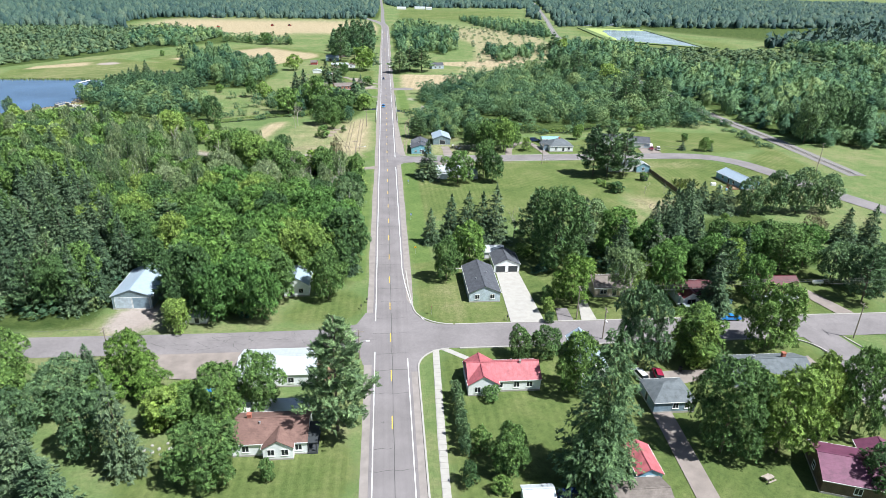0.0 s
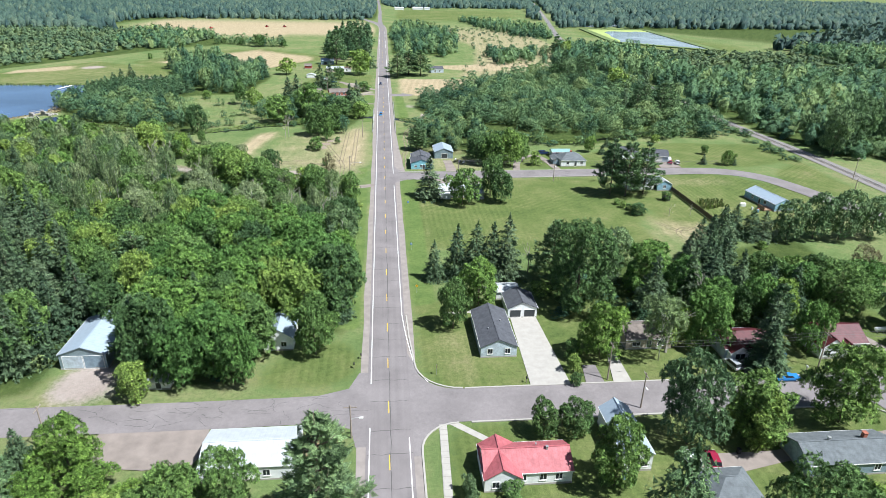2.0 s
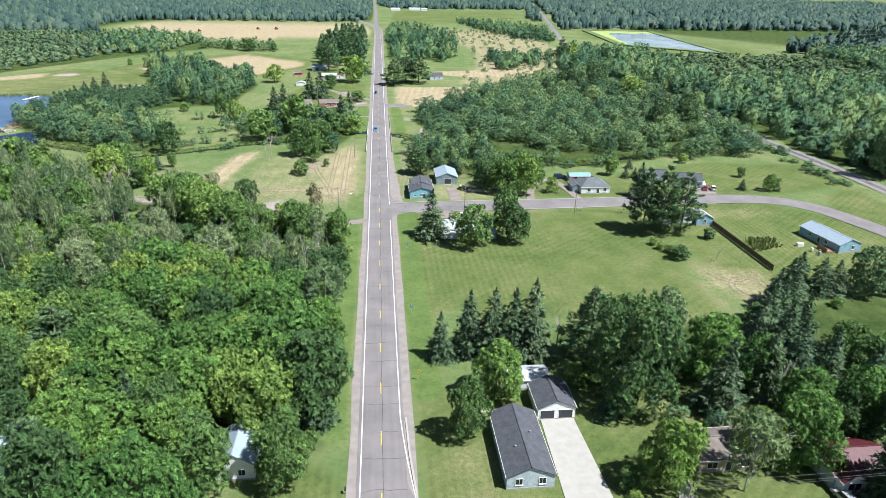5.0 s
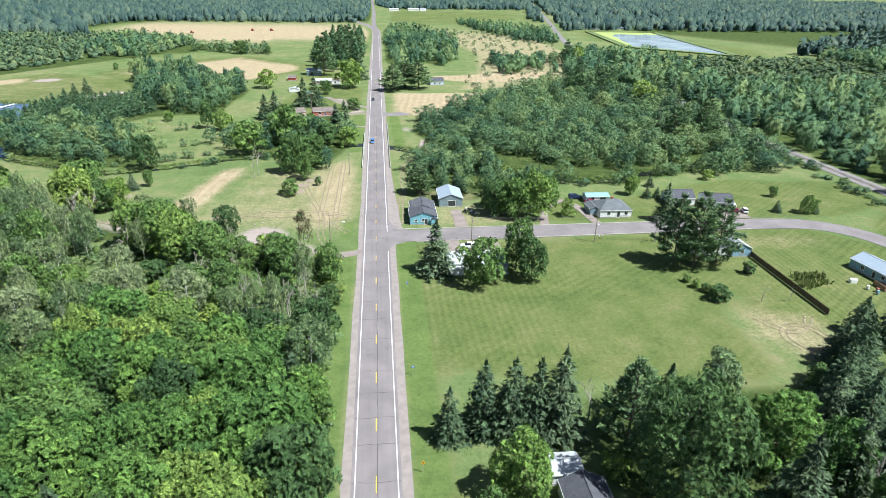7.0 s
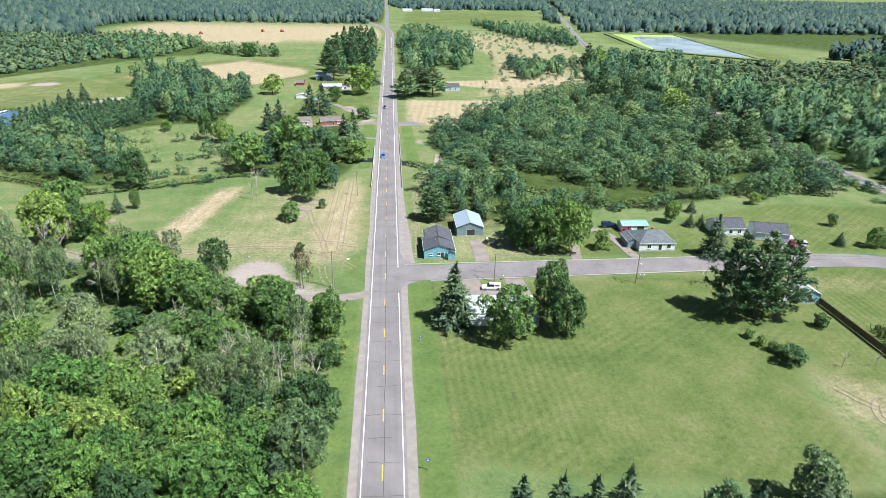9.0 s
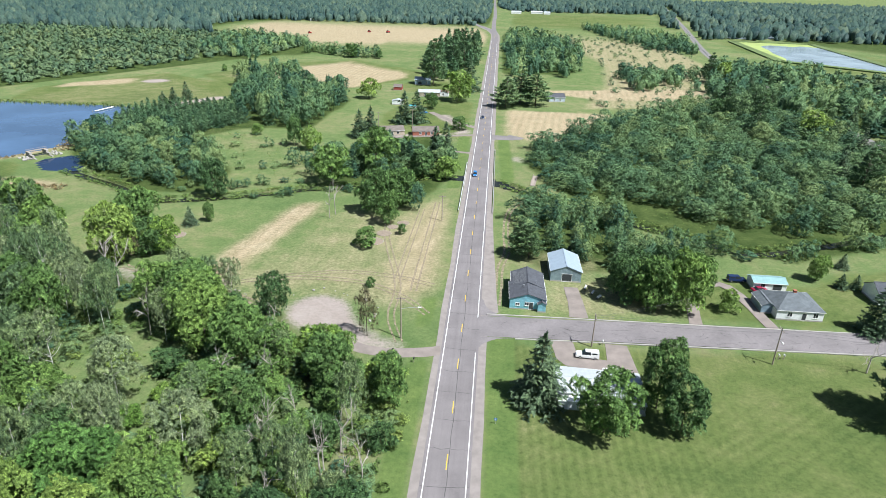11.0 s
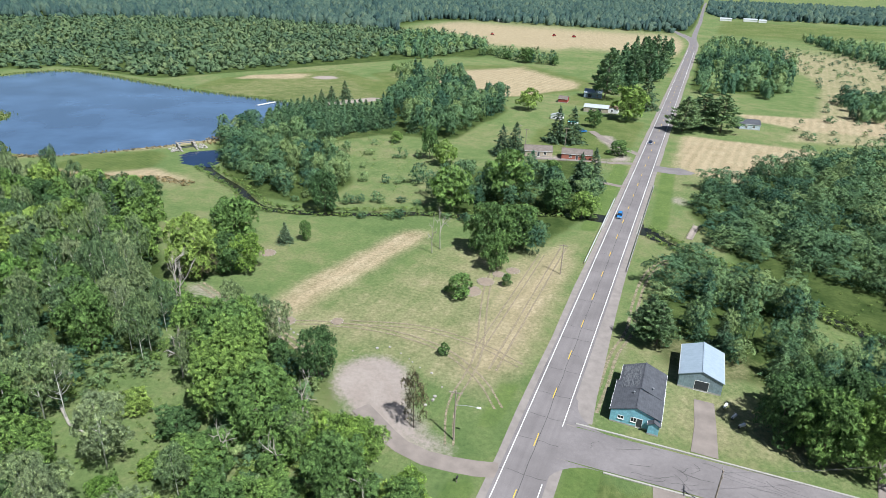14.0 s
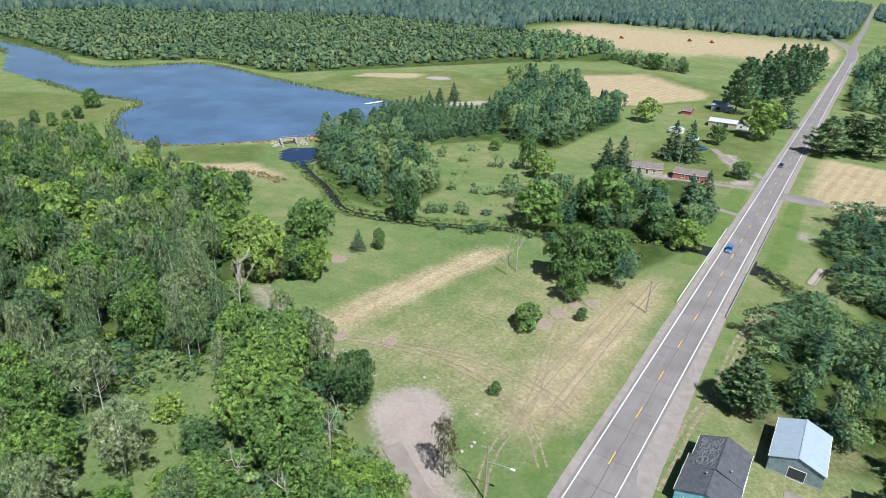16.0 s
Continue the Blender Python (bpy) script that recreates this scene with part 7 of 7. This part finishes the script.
def wire(a, b, sag, r=0.022):
    pts = [(a[0] + (b[0] - a[0]) * t, a[1] + (b[1] - a[1]) * t, a[2] + (b[2] - a[2]) * t - sag * 4 * t * (1 - t)) for t in np.linspace(0, 1, 13)]
    return tagged(new("overhead_wire", mesh("overhead_wire", *tube(pts, [r] * len(pts), 4), WIRE)), "thin overhead wire sagging between poles", "wire", kind="structure")


for o, dz in ((-0.5, 0), (0.5, 0.0), (0.0, -1.0)):
    wire((47, 132.6 + o, 8.8 + dz), (96, 134 + o, 8.8 + dz), 0.6)
    wire((96, 134 + o, 8.8 + dz), (150, 135 + o, 9 + dz), 0.7)
    wire((30.8, 274 + o, 8.4 + dz), (71, 271.8 + o, 9.3 + dz), 0.6)
    wire((71, 271.8 + o, 9.3 + dz), (140, 268 + o, 9.3 + dz), 0.8)
wire((30.8, 274, 8.2), (57, 289, 7.0), 0.5)
wire((-60, 118, 9.3), (-120, 119, 9.3), 0.6)


def sign(x, y, colour, shape, label, h=2.2, rot=0):
    root = thing("road_sign", x, y, 0, label, "road sign", rot=rot)
    part("post", box(-0.04, -0.04, -0.2, 0.04, 0.04, h + 0.5), METAL, root)
    a = 45 if shape == "diamond" else 0
    plate = [(0.42 * math.cos(radians(k + a + 45)), -0.06, h + 0.42 * math.sin(radians(k + a + 45))) for k in (0, 90, 180, 270)]
    V = plate + [(p[0], -0.045, p[2]) for p in plate]
    part("plate", (V, [(0, 1, 2, 3), (7, 6, 5, 4)] + [(i, i + 4, (i + 1) % 4 + 4, (i + 1) % 4) for i in range(4)]), colour, root)
    part("symbol", box(-0.14, -0.068, h - 0.12, 0.14, -0.061, h + 0.12), BLACK if shape == "diamond" else PAINT_WHITE, root)


SIGN_YELLOW, SIGN_BLUE, SIGN_RED = plain("yellow_sign", (0.8, 0.45, 0.02), 0.5), plain("blue_sign", (0.05, 0.2, 0.5), 0.5), plain("red_sign", (0.5, 0.02, 0.02), 0.5)
sign(8.2, 174, SIGN_YELLOW, "diamond", "yellow diamond warning sign on a post")
sign(8.0, 202.5, SIGN_BLUE, "square", "small blue sign on a post")
sign(10.5, 136.5, SIGN_RED, "square", "red stop sign seen edge on", 2.0, 90)
sign(8.6, 244, SIGN_BLUE, "square", "small roadside marker on a post", 1.2)
for x, y in ((29.3, 132.6), (69, 132.8), (74.4, 274.2), (73.2, 274.1), (33.5, 275.0), (92.4, 132.8), (-5.8, 143.5), (-7.2, 140.0), (-9.6, 262.5)):
    m = thing("mailbox", x, y, 0, "roadside mailbox on a wooden post", "mailbox", "mailboxes")
    part("post", box(-0.06, -0.06, -0.2, 0.06, 0.06, 1.0), POLE_WOOD, m)
    part("box", join(box(-0.14, -0.3, 1.0, 0.14, 0.3, 1.2), tube([(0, -0.3, 1.2), (0, 0.3, 1.2)], [0.14, 0.14], 10)), PAINT_WHITE if x > 30 else BLACK, m)

# ---- bridge and guard rails ----
bridge = thing("bridge", 0.2, 399, 0, "short concrete road bridge over the creek", "bridge", kind="structure")
part("deck", box(-5.6, -9, -0.7, 5.9, 9, 0.0), CONCRETE, bridge)
for s in (-1, 1):
    part("abutment", box(-6, s * 9 - 0.8, -2.2, 6.4, s * 9 + 0.8, -0.02), CONCRETE, bridge)
    part("edge_beam", box(s * 5.7 - 0.2, -9, -0.7, s * 5.7 + 0.2, 9, 0.25), CONCRETE, bridge)
GUARD = plain("bright_galvanised_rail", (0.62, 0.64, 0.65), 0.5, 0.15, 0.12)
rail_profile = [(0.0, 0.48), (0.12, 0.56), (0.02, 0.66), (0.12, 0.76), (-0.04, 0.84)]
post_mesh = mesh("post", *box(-0.09, -0.09, -0.4, 0.09, 0.09, 0.78, 0.02), POLE_WOOD)
for x, y0, y1, s in ((-5.9, 359, 422, 1), (6.6, 359, 446, -1)):
    g = thing("guard_rail", x, y0, 0, "galvanised guard rail on wooden posts beside the bridge", "guard rail", "guard rails")
    V, F = [], []
    for i, u in enumerate((0, y1 - y0)):
        V += [(s * p[0], u, p[1]) for p in rail_profile]
    part("rail", (V, [(k, k + 1, k + 6, k + 5) for k in range(4)]), GUARD, g)
    for k in range(int((y1 - y0) / 2) + 1):
        o = new("post", post_mesh)
        o.parent = g
        o.location = (-s * 0.1, 2.0 * k, 0)

# ---- railway ----
ballast = tagged(new("rail_bed", mesh("rail_bed", *ribbon(RAIL_LINE, 8.6, 0.06), plain("grey_ballast", (0.21, 0.195, 0.188), 0.95, vary=0.2, scale=0.8, fine=8))), "straight railway bed of grey ballast", "railway", kind="structure")
ties = []
for (ax, ay), (bx, by) in zip(RAIL_LINE[:40], RAIL_LINE[1:41]):
    n = max(1, int(math.hypot(bx - ax, by - ay) / 1.2))
    for k in range(n):
        x, y = ax + (bx - ax) * k / n, ay + (by - ay) * k / n
        ties.append(box(x - 1.3, y - 0.13, 0.06, x + 1.3, y + 0.13, 0.2))
tagged(new("rail_ties", mesh("rail_ties", *join(*ties), POLE_WOOD)), "wooden ties across the ballast", "railway ties", kind="stuff")
for o in (-0.72, 0.72):
    part("rail", wall_along([(x + o, y) for x, y in RAIL_LINE], 0.14, 0.2, 0.36), METAL, ballast)


# ---- small things on the ground ----
def rock_mesh(seed):
    bm = bmesh.new()
    bmesh.ops.create_icosphere(bm, subdivisions=1, radius=0.5)
    for v in bm.verts:
        v.co *= 1 + 0.45 * noise.noise(v.co * 1.9 + Vector((seed * 7.3, seed, 0)))
        v.co.z *= 0.7
    me = bpy.data.meshes.new("boulder")
    bm.to_mesh(me)
    bm.free()
    me.materials.append(STONE)
    return me


ROCKS = [rock_mesh(s) for s in range(5)]


def boulder(x, y, s, group="row of boulders round the parking spot"):
    o = tagged(new("boulder", ROCKS[int(rng.integers(5))]), "pale rounded boulder resting on grass", "boulder", group)
    o.matrix_basis = Matrix.LocRotScale((x, y, s * 0.12), Euler((0, 0, rng.uniform(0, 6.28))), (s * rng.uniform(0.8, 1.3), s, s))


line = smooth_line([(-68, 294), (-63, 291.5), (-57, 288), (-52, 286.6), (-47, 287.6), (-43, 292), (-39, 294), (-35, 293), (-29, 290.5), (-25.5, 289), (-22.8, 285), (-22.0, 281), (-22.0, 277)], 1.7)
for x, y in line:
    if rng.random() < 0.85:
        boulder(x + rng.normal(0, 0.4), y + rng.normal(0, 0.4), rng.uniform(0.35, 0.95))
for x, y, s in ((-94, 324, 2.4), (-66, 294, 2.0), (-55, 299, 1.5), (-31, 328, 3.0), (-29, 335, 2.4), (-24, 345, 2.0), (-27, 341, 1.8)):
    bed = thing("mulch_bed", x, y, 0, "round bed of wood mulch ringed with small stones", "mulch bed", "mulch beds on the grass")
    part("mulch", tube([(0, 0, -0.1), (0, 0, 0.1), (0, 0, 0.16)], [s, s * 0.96, s * 0.6], 16), MULCH, bed)
    n = int(s * 6)
    for k in range(n):
        o = new("stone", ROCKS[k % 5])
        o.parent = bed
        o.matrix_basis = Matrix.LocRotScale((s * math.cos(k * math.tau / n), s * math.sin(k * math.tau / n), 0.05), None, (0.35, 0.35, 0.3))
spill = thing("spillway", -196.5, 401.5, 0, "weathered concrete spillway with a dark opening in the dam", "spillway", rot=58, kind="structure")
STEP_STONE = plain("wet_dark_stone", (0.06, 0.052, 0.045), 0.4, vary=0.3)
OLD_CONCRETE = plain("stained_concrete", (0.34, 0.32, 0.29), 0.9, vary=0.3, scale=0.8)
for u in (-3.4, 3.4):
    part("wing_wall", join(box(u - 0.5, -1.0, -1.6, u + 0.5, 3, 2.1, 0.08), box(u - 0.45, -3.6, -1.6, u + 0.45, -1.0, 1.1, 0.08), box(u - 0.4, -5.8, -1.6, u + 0.4, -3.6, 0.2, 0.08)), OLD_CONCRETE, spill)
# Near-black block: its colour supplies the shade inside the opening.
part("weir", box(-2.9, 0.4, -1.5, 2.9, 1.4, 0.1), DOOR_DARK, spill)
for k in range(4):
    part("sill", box(-2.9, -0.7 * k - 0.3, -1.5, 2.9, -0.7 * k + 0.4, -0.25 - 0.3 * k), STEP_STONE, spill, "dark stone step")
part("catwalk", join(box(-4.2, 1.2, 2.1, 4.2, 2.4, 2.28), box(-4.2, 1.25, 3.1, 4.2, 1.32, 3.18), *[box(u, 1.25, 2.28, u + 0.08, 1.33, 3.1) for u in (-4.2, -2.1, 0, 2.1, 4.1)]), WOOD_GREY, spill)
for k in range(46):
    side = -1 if k % 2 else 1
    u, v = side * rng.uniform(4.3, 8.0), rng.uniform(-5.5, 2.5)
    q = pose(-196.5, 401.5, 0, 0, 0, 58) @ Vector((u, v, 0))
    boulder(q.x, q.y, rng.uniform(0.5, 1.5), "rubble at the spillway")
dock = thing("dock", -226, 500, -0.1, "narrow pale wooden dock on the pond", "dock", rot=-12)
part("deck", box(-0.8, -7, 0.1, 0.8, 7, 0.3), TRIM, dock)
for u in (-8, -3, 2, 7):
    part("post", box(-1.1, u, -1.2, -0.9, u + 0.2, 0.5), POLE_WOOD, dock)
fb = thing("footbridge", 23.4, 400.5, 0, "small weathered wooden footbridge over the creek", "footbridge", rot=-8)
part("deck", box(-1.0, -7, 0.0, 1.0, 7, 0.22), WOOD_GREY, fb)
for s in (-1, 1):
    part("handrail", join(box(s * 0.95 - 0.05, -7, 0.9, s * 0.95 + 0.05, 7, 1.0), *[box(s * 0.95 - 0.05, u, 0.2, s * 0.95 + 0.05, u + 0.1, 0.9) for u in (-7, -3.5, 0, 3.5, 6.9)]), WOOD_GREY, fb)
fence = thing("board_fence", 116.4, 221, 0, "dark weathered board fence across the lawn", "fence")
part("rail", join(box(-0.05, 0, 0.4, 0.05, 37, 0.5), box(-0.05, 0, 1.4, 0.05, 37, 1.5)), SIDING_DARK, fence)
board_mesh = mesh("board", *box(-0.03, -0.14, 0, 0.03, 0.14, 1.8, 0.0), SIDING_DARK)
for k in range(122):
    o = new("board", board_mesh)
    o.parent = fence
    o.matrix_basis = pose(0.08, 0.15 + 0.302 * k, 0.02 * math.sin(k * 2.1), 0, 2 * math.sin(k * 1.3), 3 * math.sin(k * 0.7))
for x, y, w, h, label in ((109.5, 246.5, 3.0, 1.6, "dark covered heap in the yard"), (136.5, 238.5, 2.2, 1.2, "white covered object on the lawn"), (-37.5, 104.8, 5.0, 1.8, "blue tarpaulin over stored goods"), (-28.5, 99.5, 5.5, 2.2, "white camper parked behind the house"), (-20.0, 100.0, 8.5, 1.9, "silver tarpaulin over stacked goods")):
    o = thing("covered_heap" if "camper" not in label else "camper", x, y, 0, label, "covered heap" if "camper" not in label else "camper", rot=rng.uniform(-20, 20))
    part("cover", box(-w / 2, -w / 4, -0.1, w / 2, w / 4, h, 0.25), {"dark": DOOR_DARK, "blue": CAR_BLUE, "silv": METAL}.get(label[:4], PAINT_WHITE), o)
tank = thing("propane_tank", 121.5, 147.5, 0, "white propane tank on short legs", "propane tank")
part("tank", tube([(-1.6, 0, 0.9), (-1.4, 0, 0.9), (1.4, 0, 0.9), (1.6, 0, 0.9)], [0.2, 0.48, 0.48, 0.2], 14), PAINT_WHITE, tank, smooth=True)
part("legs", join(box(-0.9, -0.3, -0.1, -0.8, 0.3, 0.5), box(0.8, -0.3, -0.1, 0.9, 0.3, 0.5)), METAL, tank)
table = thing("picnic_table", 64.6, 76.4, 0, "grey wooden picnic table on the lawn", "table", rot=20)
part("tabletop", box(-0.9, -0.4, 0.7, 0.9, 0.4, 0.76), WOOD_GREY, table)
for s in (-1, 1):
    part("bench", box(-0.9, s * 0.75 - 0.13, 0.42, 0.9, s * 0.75 + 0.13, 0.47), WOOD_GREY, table)
    part("leg", join(box(s * 0.6 - 0.04, -0.8, 0.3, s * 0.6 + 0.04, 0.8, 0.38), box(s * 0.6 - 0.04, -0.5, -0.05, s * 0.6 + 0.04, -0.4, 0.7), box(s * 0.6 - 0.04, 0.4, -0.05, s * 0.6 + 0.04, 0.5, 0.7)), WOOD_GREY, table)
reeds("garden_crops", "rows of tall garden maize", [[(120 + k * 1.1, 235 + 0.3 * k), (121 + k * 1.1, 244)] for k in range(9)], 0.25, 0.08, 1.5, REED, 0.3)

# odds and ends in the gardens by the highway
for k, (x, y) in enumerate(((-43, 92), (-41.5, 91), (-42.4, 90.2), (-40.4, 92.4), (-44, 90.6), (-39.5, 90.8), (-40.8, 89.6))):
    boulder(x, y, 0.6 + 0.15 * (k % 3), "stones heaped on the lawn")
stack = thing("woodpile", 62.5, 70.5, 0, "stacked split firewood on the lawn", "woodpile", rot=25)
for k in range(24):
    part("log", tube([(-0.6, (k % 6) * 0.3 - 0.75, 0.15 + 0.27 * (k // 6)), (0.6, (k % 6) * 0.3 - 0.72, 0.16 + 0.27 * (k // 6))], [0.14, 0.13], 7), WOOD_GREY, stack)
for x, y, c in ((63.4, 108.8, BLACK), (20.6, 113.6, BLACK), (40.2, 104.2, SIDING_BLUE), (90.6, 138.2, SIDING_BLUE), (137.8, 234.2, SIDING_WHITE), (139.4, 232.6, BRICK_RED), (138.4, 231.2, SIDING_BLUE)):
    bin_ob = thing("wheeled_bin", x, y, 0, "plastic wheeled bin standing outside", "bin", "wheeled bins")
    part("body", box(-0.3, -0.32, 0.05, 0.3, 0.32, 1.0, 0.05), c, bin_ob)
    part("lid", box(-0.33, -0.36, 1.0, 0.33, 0.36, 1.08, 0.02), c, bin_ob)
heap = thing("propane_tank", 27.5, 174.6, 0, "white propane tank behind the garage", "propane tank")
part("tank", tube([(-1.6, 0, 0.9), (-1.4, 0, 0.9), (1.4, 0, 0.9), (1.6, 0, 0.9)], [0.2, 0.48, 0.48, 0.2], 14), PAINT_WHITE, heap, smooth=True)
part("leg", box(-0.9, -0.3, -0.1, -0.8, 0.3, 0.5), METAL, heap)
part("leg", box(0.8, -0.3, -0.1, 0.9, 0.3, 0.5), METAL, heap)
log = tagged(new("fallen_log", mesh("fallen_log", *tube([(-86, 249, 0.5), (-80, 246, 0.4), (-75, 245.5, 0.35)], [0.3, 0.26, 0.12], 8), BARK_DEAD)), "bleached fallen tree trunk in the clearing", "log")
gate = thing("log_barrier", -69.5, 290.5, 0, "low pale log barrier at the field's edge", "barrier", rot=15)
for z in (0.3, 0.75):
    part("log", tube([(-2.2, 0, z), (2.2, 0, z)], [0.14, 0.13], 8), BARK_DEAD, gate)
for u in (-2.0, 0, 2.0):
    part("post", tube([(u, 0.2, -0.1), (u, 0.2, 1.0)], [0.12, 0.1], 8), BARK_DEAD, gate)
for x, y, rot in ((-248, 1010, 10), (-150, 1060, 40), (-176, 1056, 70)):
    t = thing("tractor", x, y, 0, "distant red farm machine in the stubble", "tractor", "farm machines in the hayfield", rot)
    part("body", box(-2.4, -1.2, 0.6, 2.4, 1.2, 2.0, 0.2), TAIL_RED, t)
    part("cab", box(-1.6, -1.0, 2.0, 0.2, 1.0, 3.2, 0.15), GLASS, t)
    for u in (-1.6, 1.6):
        for v in (-1.3, 1.3):
            part("wheel", tube([(u, v - 0.2, 0.8), (u, v + 0.2, 0.8)], [0.8, 0.8], 12), BLACK, t)
